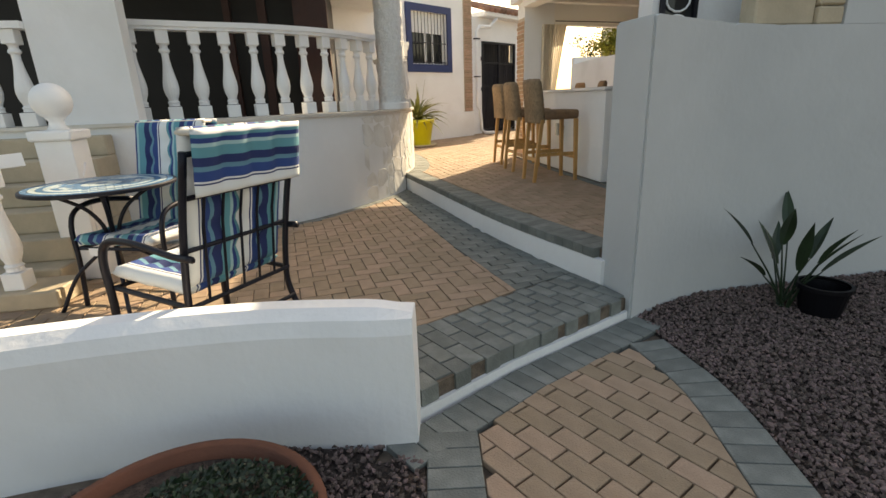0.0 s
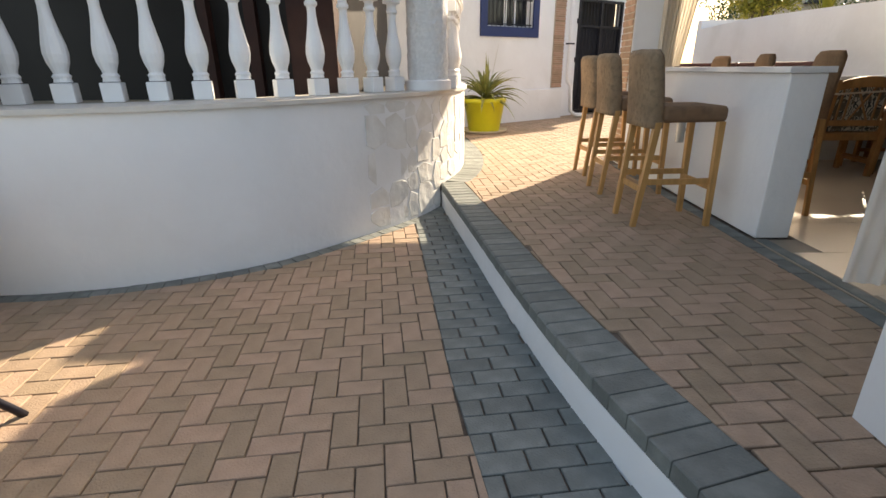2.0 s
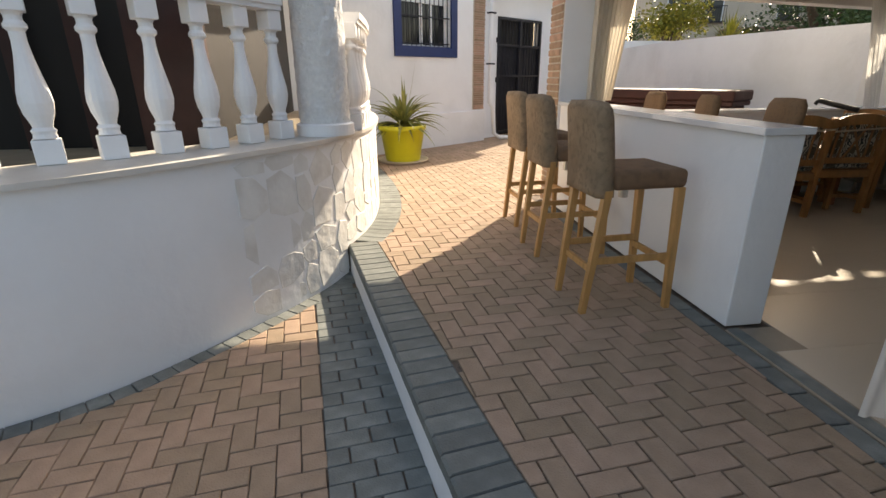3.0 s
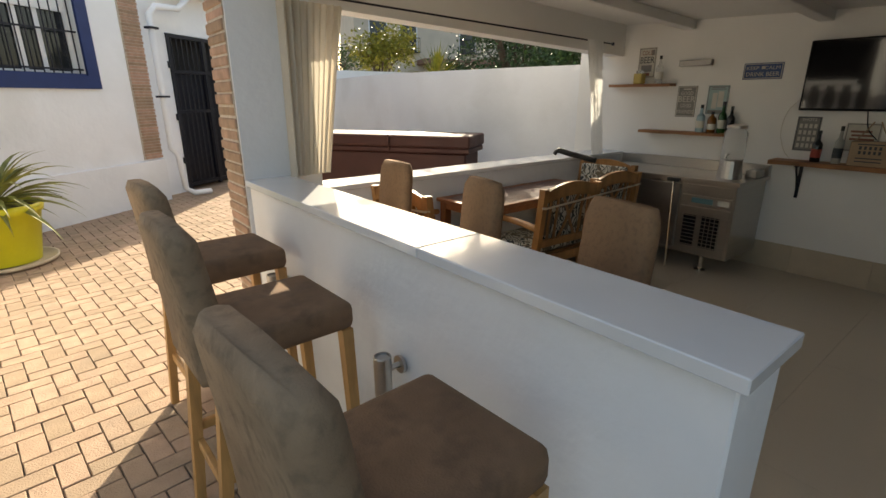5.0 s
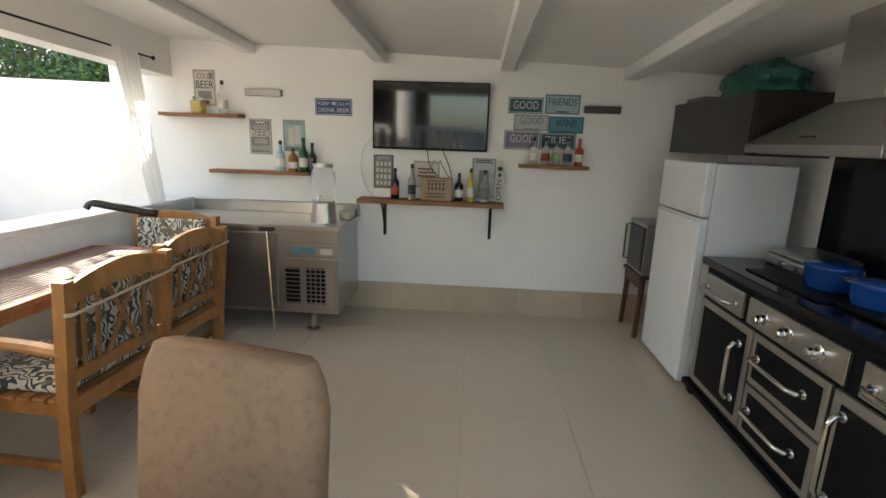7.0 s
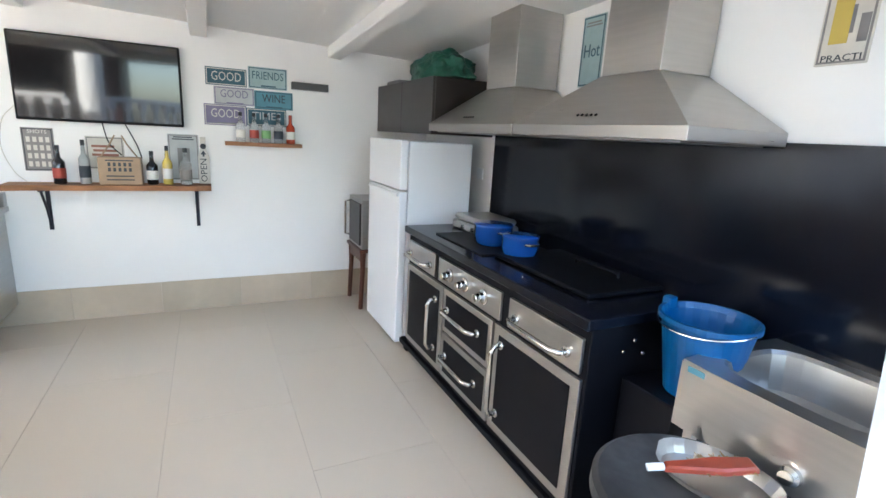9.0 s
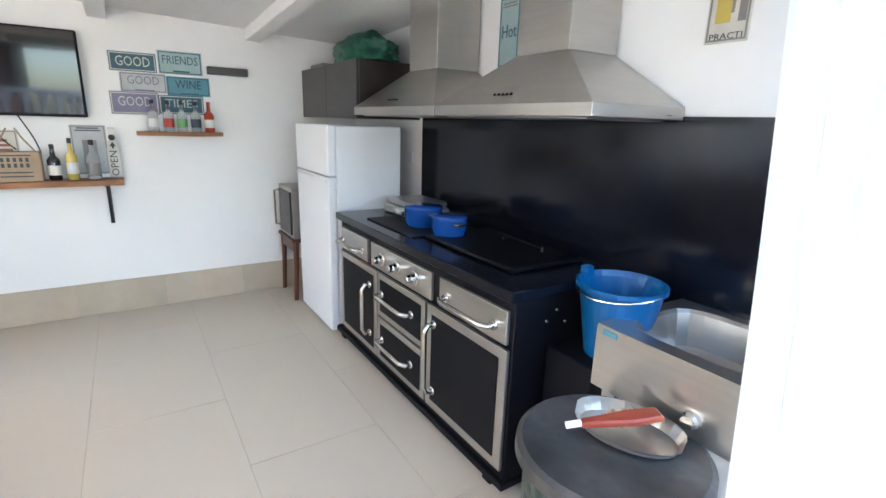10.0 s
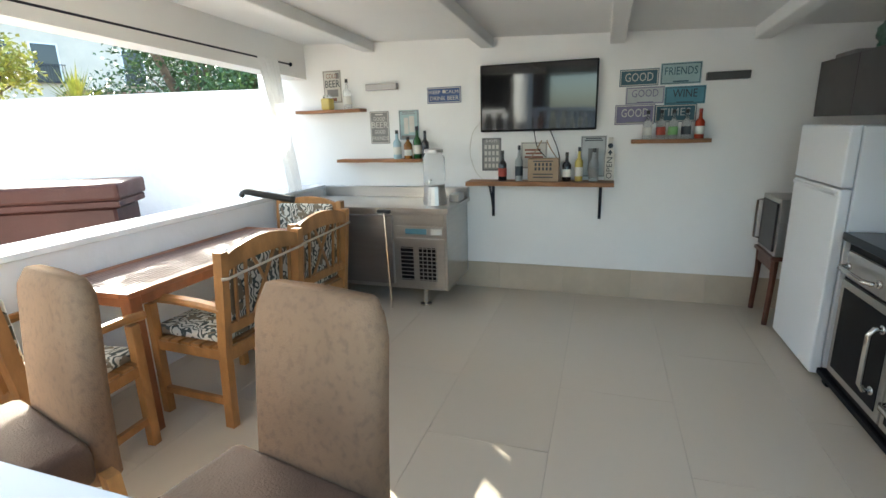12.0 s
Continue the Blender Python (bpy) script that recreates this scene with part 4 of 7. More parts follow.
sign(4.63, 4.34, 1.67, 1.80, T_DK, CREAM, "teal embossed number plate sign behind bottles", [("TIMES", 0.55, 0.08, T_SKY, 0.72)])
sign(6.49, 6.18, 1.885, 2.02, NAVY, CREAM, "navy enamel sign with white lettering", [("KEEP   CALM", 0.68, 0.04, CREAM, 0.84), ("DRINK BEER", 0.3, 0.05, CREAM, 0.84)], shapes=[(0.46, 0.54, 0.62, 0.8, CREAM)])
sign(7.52, 7.33, 1.93, 2.22, CREAM, GREYS, "cream tin bar sign with maroon lettering", [("COLD", 0.82, 0.06, RUST, 0.62), ("BEER", 0.58, 0.09, INK, 0.8)], shapes=[(0.2, 0.8, 0.2, 0.42, GREYS), (0.3, 0.7, 0.06, 0.16, RUST), (0.72, 0.9, 0.74, 0.92, GREYS)])
sign(7.06, 6.87, 1.55, 1.84, GREYS, CREAM, "grey-brown tin bar sign with cream lettering", [("GOOD", 0.76, 0.05, CREAM, 0.62), ("BEER", 0.57, 0.08, CREAM, 0.86), ("GOOD", 0.36, 0.05, CREAM, 0.56), ("FRIENDS", 0.16, 0.05, CREAM, 0.84)], shapes=bars(0.88, 0.95, 1, CREAM, 0.3, 0.7))
sign(6.77, 6.58, 1.58, 1.84, T_PALE, GREYS, "faded green tin picture sign with pale motif", shapes=bars(0.86, 0.97, 2, GREYS) + [(0.25, 0.48, 0.2, 0.75, CREAM), (0.52, 0.78, 0.25, 0.8, CREAM), (0.1, 0.9, 0.05, 0.15, GREYS)])
# small signs standing on the long shelf
sign(6.00, 5.83, 1.30, 1.58, GREYS, INK, "dark grey tin sign with rows of small motifs", [("SHOTS", 0.91, 0.035, CREAM, 0.6)], shapes=[(0.14 + 0.2 * i, 0.26 + 0.2 * i, 0.1 + 0.19 * j, 0.22 + 0.19 * j, CREAM) for i in range(4) for j in range(4)])
sign(5.17, 4.97, 1.25, 1.58, T_SKY, GREYS, "pale grey tin sign behind a clear bottle", shapes=bars(0.88, 0.97, 2, INK) + [(0.3, 0.7, 0.15, 0.7, GREYS)])
sign(5.66, 5.44, 1.32, 1.54, CREAM, GREYS, "cream tin sign with dark script, partly hidden", shapes=bars(0.4, 0.8, 3, RUST))
def bottle_bm(h, r, neck=0.35):
    bm = bmesh.new()
    z1 = h * (1 - neck)
    lathe(bm, [(r * .9, 0), (r, 0.006), (r, z1 * .86), (r * .85, z1 * .94), (r * .42, z1 * 1.06), (r * .34, h * .86), (r * .34, h * .97), (r * .3, h)], 14)
    return bm
def glassy(name, c, rough=0.08):
    return mat(name, c, rough, vary=0.02, coat=0.4)
G_CLR = mat("clear_glass", (0.9, 0.92, 0.92), 0.05, vary=0.0, trans=0.85, bump=0, ior=1.3)
G_DK, G_GRN, G_YEL, G_RED, G_BLU, G_AMB = glassy("dark_bottle", (0.015, 0.015, 0.018)), glassy("green_bottle", (0.02, 0.09, 0.025)), glassy("yellow_liquor", (0.55, 0.42, 0.10)), glassy("red_liquor", (0.40, 0.05, 0.02)), glassy("pale_blue_bottle", (0.40, 0.55, 0.60)), glassy("amber_bottle", (0.25, 0.10, 0.02))
LAB_W, LAB_R, CAP_K = paint("white_label", (0.7, 0.68, 0.6)), paint("red_label", (0.35, 0.05, 0.03)), paint("black_cap", (0.02, 0.02, 0.02))
def bottle(x, y, z, h, r, glass, lab, label, cap=None, neck=0.35):
    t = thing("bottle", label, "bottle", pose(x, y, z))
    part("glass", bottle_bm(h, r, neck), glass, t, smooth=True)
    bm = bmesh.new(); lathe(bm, [(r * 1.02, h * .15), (r * 1.02, h * .42)], 14, caps=False); part("label", bm, lab, t)
    bm = bmesh.new(); lathe(bm, [(r * .38, h * .88), (r * .38, h * 1.0), (r * .3, h * 1.005)], 10); part("cap", bm, cap or CAP_K, t)
def shelf(y0, y1, z, depth, label, thick=0.028):
    t = thing("wall_shelf", label, "shelf")
    bm = bmesh.new()
    box(bm, WX - depth, WX - 0.001, y0, y1, z - thick, z)
    bmesh.ops.subdivide_edges(bm, edges=[e for e in bm.edges if abs(e.verts[0].co.y - e.verts[1].co.y) > 0.1], cuts=10)
    for v in bm.verts:
        if v.co.x < WX - 0.05: v.co.x += noise.noise(v.co * 7) * 0.012; v.co.z += noise.noise(v.co * 5) * 0.004
    part("board", bm, SHELF, t)
    return t
shelf(7.09, 7.77, 1.868, 0.13, "rough reclaimed wood shelf with two bottles")
shelf(6.52, 7.36, 1.415, 0.14, "rough reclaimed wood shelf with liquor bottles")
shelf(4.24, 4.79, 1.545, 0.13, "rough reclaimed wood shelf with spirit bottles before the plates")
ls = shelf(4.90, 6.10, 1.225, 0.20, "long rough reclaimed wood shelf on black iron brackets under the television", 0.035)
for y in (5.90, 5.00):
    bm = bmesh.new()
    box(bm, WX - 0.012, WX - 0.002, y - 0.012, y + 0.012, 0.90, 1.189)
    box(bm, WX - 0.17, WX - 0.012, y - 0.012, y + 0.012, 1.178, 1.189)
    tube(bm, [(WX - 0.015, y, 0.94), (WX - 0.06, y, 1.05), (WX - 0.15, y, 1.18)], 0.008, 6)
    part("bracket", bm, IRON, ls, "black iron bracket")
xs = WX - 0.075
bottle(xs, 7.24, 1.869, 0.26, 0.036, G_CLR, LAB_W, "clear vodka-style bottle with pale label", CAP_K)
jar = thing("glass_jar", "square glass jar of yellow liquid on the shelf", "jar", pose(xs, 7.45, 1.869))
part("body", B(-0.045, 0.045, -0.045, 0.045, 0, 0.10, bevel=0.008), G_YEL, jar); part("neck", B(-0.03, 0.03, -0.03, 0.03, 0.10, 0.13, bevel=0.005), G_CLR, jar)
bottle(xs, 6.77, 1.416, 0.25, 0.037, G_BLU, LAB_W, "pale blue glass liquor bottle with black cap")
bottle(xs, 6.665, 1.416, 0.19, 0.038, G_AMB, LAB_W, "squat amber bottle with printed label", neck=0.25)
bottle(xs, 6.545 + .03, 1.416, 0.28, 0.036, G_GRN, LAB_W, "green whiskey bottle with cream label")
bottle(xs, 6.53 - .03 + .0, 1.416, 0.24, 0.034, G_DK, G_DK, "dark glass liquor bottle")
xl = WX - 0.10
bottle(xl, 5.80, 1.226, 0.25, 0.036, G_DK, LAB_R, "dark bottle with small red label")
bottle(xl, 5.66, 1.226, 0.29, 0.032, paint("silver_bottle", (0.35, 0.36, 0.34)), INK, "silver-grey bottle with black label")
bottle(xl, 5.27, 1.226, 0.23, 0.036, G_DK, LAB_W, "dark port bottle with white label")
bottle(xl, 5.175, 1.226, 0.27, 0.032, G_YEL, LAB_W, "yellow liqueur bottle with cream label")
bottle(xl, 5.06, 1.226, 0.26, 0.040, G_CLR, GREYS, "clear square-shouldered spirit bottle")
for y, g, l, s in ((4.68, G_CLR, LAB_W, "clear rum bottle with white label"), (4.585, G_CLR, LAB_R, "clear bottle with red label"), (4.50, G_CLR, paint("green_label", (0.2, 0.4, 0.15)), "clear gin bottle with green label"), (4.41, G_CLR, INK, "clear spirit bottle with dark label"), (4.32, G_RED, LAB_W, "red bitter bottle with white label")):
    bottle(xs, y, 1.546, 0.215, 0.034, g, l, s, LAB_R if g is G_RED else CAP_K)
crate = thing("bottle_crate", "plywood bottle box with dark printed motifs and rope handles", "wooden box", pose(xl, 5.455, 1.226))
part("body", B(-0.05, 0.05, -0.125, 0.125, 0, 0.185, bevel=0.004), WOODB, crate)
bm = bmesh.new()
for j in range(2):
    for i in range(5): box(bm, -0.0515, -0.0495, -0.06 + i * 0.03 - .008, -0.06 + i * 0.03 + .008, 0.09 + j * 0.035, 0.115 + j * 0.035)
for zz in (0.03, 0.055, 0.16): box(bm, -0.0515, -0.0495, -0.08, 0.08, zz, zz + 0.008)
part("print", bm, INK, crate)
bm = bmesh.new()
for s in (-1, 1): tube(bm, [(-0.03, s * 0.11, 0.18), (-0.02, s * 0.05, 0.27), (-0.01, s * 0.02, 0.33)], 0.005, 5)
part("rope", bm, WOODB, crate)
op = thing("open_sign", "white bottle-shaped bar sign with vertical black lettering", "wall sign", wall_e(4.94, 1.226 + 0.17) @ Matrix.Translation((0, 0, 0.03)))
bm = bmesh.new(); prism(bm, [(-.038, -.17), (.038, -.17), (.038, .03), (.018, .09), (.018, .17), (-.018, .17), (-.018, .09), (-.038, .03)], 0, 0.012, top=0.003); part("board", bm, CREAM, op)
text("lettering", "OPEN", Matrix.Translation((0, -0.07, 0.0125)) @ pose(0, 0, 0, 0, 0, 90), 0.062, 0.001, INK, op, 0.17)
bm = bmesh.new(); prism(bm, [(-.02, .045), (.02, .045), (0, .075)], 0.012, 0.0135); box(bm, -0.006, 0.006, 0.03, 0.045, 0.012, 0.0135); lathe(bm, [(0.02, 0), (0.02, 0.02), (0.008, 0.025)], 12, m=Matrix.Translation((0, 0.105, 0.011))); part("opener", bm, INK, op)
for y0, y1, z, metal, words in ((6.76, 7.06, 2.02, STEEL_D, "narrow brushed grey metal wall light"), (4.02, 4.30, 1.96, BROWN, "narrow dark bronze metal wall light")):
    t = thing("wall_uplighter", words, "wall lamp")
    part("body", B(WX - 0.06, WX - 0.001, y0, y1, z, z + 0.055, bevel=0.003), metal, t)
# television
tv = thing("television", "wall-mounted flat television, switched off, with a thin black bezel", "television")
part("body", B(WX - 0.07, WX - 0.012, 5.055, 5.995, 1.63, 2.165, bevel=0.006), BLACK, tv)
part("screen", B(WX - 0.0725, WX - 0.0702, 5.068, 5.982, 1.648, 2.155), SCREEN, tv, "glossy black screen")
part("mount", B(WX - 0.012, WX - 0.001, 5.35, 5.7, 1.75, 2.05), BLACK, tv)
bm = bmesh.new(); tube(bm, curve_pts([(WX - .03, 6.0, 1.72), (WX - .02, 6.08, 1.62), (WX - .03, 6.10, 1.45), (WX - .04, 6.05, 1.30), (WX - .08, 5.98, 1.235)], 6), 0.003, 5); part("cable", bm, CREAM, tv, "thin white cable")
bm = bmesh.new(); tube(bm, curve_pts([(WX - .03, 5.55, 1.64), (WX - .03, 5.52, 1.5), (WX - .05, 5.45, 1.42)], 6), 0.004, 5); tube(bm, curve_pts([(WX - .03, 5.42, 1.64), (WX - .03, 5.36, 1.5), (WX - .05, 5.33, 1.4)], 6), 0.004, 5); part("cable", bm, BLACK, tv)

# refrigerated bench
rb = thing("refrigerated_bench", "stainless steel refrigerated bench with splashback and vent grille", "fridge bench")
bx, by0, by1 = 7.40, 6.14, 7.56
part("body", B(bx, WX - 0.01, by0, by1, 0.38, 1.03, bevel=0.004), STEEL, rb)
part("worktop", B(bx - 0.035, WX - 0.005, by0 - 0.025, by1, 1.03, 1.065, bevel=0.004), STEEL, rb)
part("splashback", B(WX - 0.06, WX - 0.005, by0 - 0.02, by1, 1.065, 1.16, bevel=0.004), STEEL, rb)
part("drawer_panel", B(bx - 0.012, bx, by0 + 0.02, by0 + 0.44, 0.93, 1.01, bevel=0.003), STEEL, rb)
cp = part("control_panel", B(bx - 0.012, bx, by0 + 0.02, by0 + 0.44, 0.83, 0.915, bevel=0.003), STEEL, rb)
part("display", B(bx - 0.015, bx - 0.011, by0 + 0.17, by0 + 0.35, 0.85, 0.895), paint("teal_display", (0.10, 0.22, 0.24)), cp, "teal thermostat display")
part("label_plate", B(bx - 0.015, bx - 0.011, by0 + 0.04, by0 + 0.13, 0.85, 0.895), LAB_W, cp)
part("grille_panel", B(bx - 0.010, bx, by0 + 0.02, by0 + 0.44, 0.40, 0.815, bevel=0.003), STEEL, rb)
bm = bmesh.new(); box(bm, bx - 0.013, bx - 0.0095, by0 + 0.09, by0 + 0.24, 0.46, 0.74); box(bm, bx - 0.013, bx - 0.0095, by0 + 0.29, by0 + 0.40, 0.46, 0.74); part("grille_recess", bm, BLACK, rb)
bm = bmesh.new()
for i in range(9): box(bm, bx - 0.017, bx - 0.013, by0 + 0.085, by0 + 0.405, 0.465 + i * 0.033, 0.471 + i * 0.033)
for i in range(5): box(bm, bx - 0.018, bx - 0.0135, by0 + 0.09 + i * 0.038, by0 + 0.095 + i * 0.038, 0.46, 0.74)
part("grille", bm, STEEL, rb)
for y0 in (by0 + 0.46, by0 + 0.94):
    part("door", B(bx - 0.03, bx, y0, y0 + 0.46, 0.42, 1.0, bevel=0.006), STEEL_D, rb, "dark steel door")
for y in (by0 + 0.22, by1 - 0.1):
    bm = bmesh.new(); lathe(bm, [(0.05, 0), (0.05, 0.012), (0.02, 0.02), (0.02, 0.15)], 16, m=Matrix.Translation((bx + 0.06, y, F))); part("foot", bm, CHROME, rb)
pole = thing("bar_clamp", "long thin metal rod with black clamp leaning on the bench", "rod", pose(7.33, 6.66, 0))
bm = bmesh.new(); tube(bm, [(-0.04, -0.06, F + 0.005), (0.03, 0, 1.03)], 0.008, 6); part("rod", bm, CHROME, pole)
bm = bmesh.new(); box(bm, 0.0, 0.05, -0.06, 0.05, 1.02, 1.05, bevel=0.005); part("clamp", bm, CAP_K, pole)
dsp = thing("drinks_dispenser", "clear glass drinks dispenser on a galvanised bucket base", "drinks dispenser", pose(7.6, 6.30, 1.065))
bm = bmesh.new(); lathe(bm, [(0.10, 0), (0.085, 0.15), (0.09, 0.165), (0.08, 0.165)], 20); part("bucket_base", bm, STEEL, dsp)
bm = bmesh.new(); lathe(bm, [(0.088, 0.168), (0.09, 0.18), (0.09, 0.38), (0.07, 0.41), (0.07, 0.42)], 20); part("glass_jar", bm, G_CLR, dsp, smooth=True)
bm = bmesh.new(); lathe(bm, [(0.078, 0.42), (0.078, 0.445), (0.02, 0.455)], 20); part("lid", bm, STEEL, dsp)
bm = bmesh.new(); tube(bm, [(-0.085, 0, 0.21), (-0.13, 0, 0.21), (-0.13, 0, 0.18)], 0.01, 8); part("tap", bm, CHROME, dsp)
sg = thing("steel_tray", "small steel gastronorm pan standing on the bench", "steel pan")
part("body", B(7.72, 7.90, 6.13, 6.22, 1.066, 1.13, bevel=0.006), STEEL, sg)

# ==== fridge, cabinet, microwave ====
fr = thing("fridge_freezer", "white two-door fridge freezer", "fridge", Matrix.Translation((-1.5146, 0.05, 0.00575)) @ Matrix.Diagonal((1.2, 1, 0.975, 1)))
part("body", B(6.985, 7.53, 3.24, 3.70, F + 0.03, 1.665, bevel=0.006), FRIDGE, fr)
part("freezer_door", B(6.982, 7.533, 3.704, 3.76, 1.345, 1.67, bevel=0.008, seg=2), FRIDGE, fr)
part("fridge_door", B(6.982, 7.533, 3.704, 3.76, F + 0.03, 1.335, bevel=0.008, seg=2), FRIDGE, fr)
part("handle_lip", B(7.0, 7.515, 3.745, 3.772, 1.30, 1.322, bevel=0.004), FRIDGE, fr)
for x in (7.03, 7.48): part("foot", B(x - 0.02, x + 0.02, 3.6, 3.64, F, F + 0.031), BLACK, fr)
cb = thing("wall_cabinet", "dark brown gloss wall cabinet above the fridge", "cabinet")
CBX0 = 6.885
part("body", B(CBX0, 8.0, SY + 0.001, 3.58, 1.68, 2.04, bevel=0.003), BROWN, cb)
for a in ((CBX0, 7.44), (7.444, 8.0)): part("door", B(a[0], a[1], 3.581, 3.60, 1.68, 2.04, bevel=0.002), BROWN, cb, "dark gloss door")
bag = thing("green_bag", "crumpled dark green plastic sheet on the cabinet", "plastic sheet")
bm = bmesh.new()
bmesh.ops.create_icosphere(bm, subdivisions=5, radius=1)
for v in bm.verts:
    q = v.co.copy()
    r = 1 + 0.22 * noise.noise(q * 2.2) + 0.12 * abs(noise.noise(q * 5)) + 0.05 * noise.noise(q * 12)
    v.co = Vector((7.20 + q.x * r * 0.35, 3.40 + q.y * r * 0.17, max(2.042, 2.09 + q.z * r * 0.15)))
part("sheet", bm, mat("green_plastic", (0.012, 0.10, 0.06), 0.38, vary=0.2, scale=9, bump=0.5, bump_scale=30), bag, smooth=True)
misc = thing("flat_parcel", "small pale folded parcel on the cabinet", "parcel"); part("body", B(7.62, 7.90, 3.35, 3.56, 2.042, 2.075, bevel=0.008), GREYS, misc)
mst = thing("side_stand", "dark brown wooden stand under the microwave", "stand", Matrix.Translation((0.01, 0.03, 0.024)) @ Matrix.Diagonal((1, 1, 0.895, 1)))
part("top", B(7.60, 8.01, 3.25, 3.82, 0.77, 0.80, bevel=0.004), mat("dark_stained_wood", (0.10, 0.035, 0.02), 0.4, vary=0.15, stretch=(4, 4, 1)), mst)
WD = bpy.data.materials["dark_stained_wood"]
part("apron", B(7.62, 7.99, 3.78, 3.80, 0.68, 0.769), WD, mst)
for x, y in ((7.98, 3.785), (7.63, 3.785), (7.98, 3.28), (7.63, 3.28)):
    bm = bmesh.new(); tube(bm, [(x, y, 0.77), (x, y, 0.6), (x + 0.005, y + 0.012, F)], [0.028, 0.022, 0.02], 6); part("leg", bm, WD, mst)
mw = thing("microwave", "brown-fronted microwave oven with a steel frame and long handle", "microwave", Matrix.Translation((0.01, 0.03, -0.06)))
part("body", B(7.62, 8.0, 3.30, 3.80, 0.80, 1.20, bevel=0.005), STEEL, mw)
part("door", B(7.64, 7.95, 3.80, 3.815, 0.83, 1.17, bevel=0.003), BROWN, mw)
bm = bmesh.new(); tube(bm, [(7.965, 3.80, 0.86), (7.965, 3.845, 0.87), (7.965, 3.845, 1.15), (7.965, 3.80, 1.16)], 0.009, 8); part("handle", bm, CHROME, mw)

# ==== range cooker ====
rg = thing("range_cooker", "black and steel free-standing barbecue range with drawers and doors", "range cooker", Matrix.Translation((-0.045, 0.045, 0.009)) @ Matrix.Diagonal((1, 1, 0.961, 1)))
RX0, RX1, RY = 5.145, 6.83, 3.71
part("body", B(RX0, RX1, SY + 0.03, RY, 0.30, 1.09, bevel=0.004), BLACK, rg)
part("plinth", B(RX0 - 0.01, RX1 + 0.15, SY + 0.04, RY + 0.02, F + 0.035, 0.30, bevel=0.004), BLACK, rg)
part("worktop", B(RX0 - 0.015, RX1 + 0.015, SY + 0.02, RY + 0.035, 1.09, 1.135, bevel=0.005), BLACK_P, rg)
for x in (RX0 + 0.1, RX1): part("castor", B(x - 0.03, x + 0.03, RY - 0.04, RY + 0.01, F, F + 0.036, bevel=0.008), BLACK, rg)
def handle(x0, z0, x1, z1, par, r=0.0125):
    """A bowed bar handle on the range front."""
    bm = bmesh.new()
    a, b = Vector((x0, RY + 0.015, z0)), Vector((x1, RY + 0.015, z1))
    o = Vector((0, 0.055, 0)); d = (b - a) * 0.1
    tube(bm, [a, a + o * .7, a + o + d, b + o - d, b + o * .7, b], r, 10)
    for p in (a, b): tube(bm, [p, p + Vector((0, 0.012, 0))], r * 1.7, 12)
    part("handle", bm, CHROME, par, "bowed chrome handle", smooth=True)
def front(name, x0, x1, z0, z1, frame, dark):
    o = part(name, B(x0, x1, RY, RY + 0.016, z0, z1, bevel=0.002), STEEL, rg)
    if dark: part("inset", B(x0 + frame, x1 - frame, RY + 0.014, RY + 0.019, z0 + frame, z1 - frame), BLACK, o, "black inset panel")
    return o
f1 = front("drawer", 6.40, 6.80, 0.905, 1.045, 0, False); handle(6.76, 0.965, 6.46, 0.965, f1)
f2 = front("control_panel", 5.70, 6.35, 0.905, 1.045, 0, False)
for i, x in enumerate((6.20, 6.03, 5.84)):
    bm = bmesh.new(); lathe(bm, [(0.038, 0), (0.038, 0.008), (0.028, 0.012), (0.026, 0.03)], 20, m=pose(x, RY + 0.016, 0.975, -90)); k = part("knob", bm, CHROME, f2, "chrome knob")
    bm = bmesh.new(); lathe(bm, [(0.022, 0.03), (0.022, 0.035), (0.02, 0.052), (0.016, 0.056)], 8, m=pose(x, RY + 0.016, 0.975, -90)); part("knob_cap", bm, CHROME, f2)
f3 = front("drawer", 5.17, 5.63, 0.905, 1.045, 0, False); handle(5.57, 0.965, 5.24, 0.965, f3)
f4 = front("door", 6.28, 6.81, 0.345, 0.885, 0.04, True); handle(6.36, 0.47, 6.36, 0.78, f4)
f5 = front("drawer", 5.75, 6.265, 0.625, 0.885, 0.035, True); handle(6.20, 0.77, 5.87, 0.77, f5)
f6 = front("drawer", 5.75, 6.265, 0.345, 0.61, 0.035, True); handle(6.20, 0.49, 5.87, 0.49, f6)
f7 = front("door", 5.16, 5.73, 0.345, 0.885, 0.045, True); handle(5.66, 0.45, 5.66, 0.80, f7)
for z, y in ((0.98, 3.55), (1.02, 3.50), (0.96, 3.45)):
    bm = bmesh.new(); lathe(bm, [(0.008, 0), (0.006, 0.004)], 8, m=pose(RX0, y, z, 0, -90, 0)); part("rivet", bm, CHROME, rg)
part("hob_plate", B(6.0, 6.55, 3.24, 3.66, 1.1355, 1.143, bevel=0.002), BLACK, rg)
part("grill_cover", B(5.3, 5.98, 3.19, 3.60, 1.136, 1.155, bevel=0.006), BLACK, rg)
bm = bmesh.new(); tube(bm, [(5.45, 3.30, 1.155), (5.45, 3.30, 1.175), (5.72, 3.30, 1.175), (5.72, 3.30, 1.155)], 0.006, 6); part("lid_handle", bm, BLACK, rg)
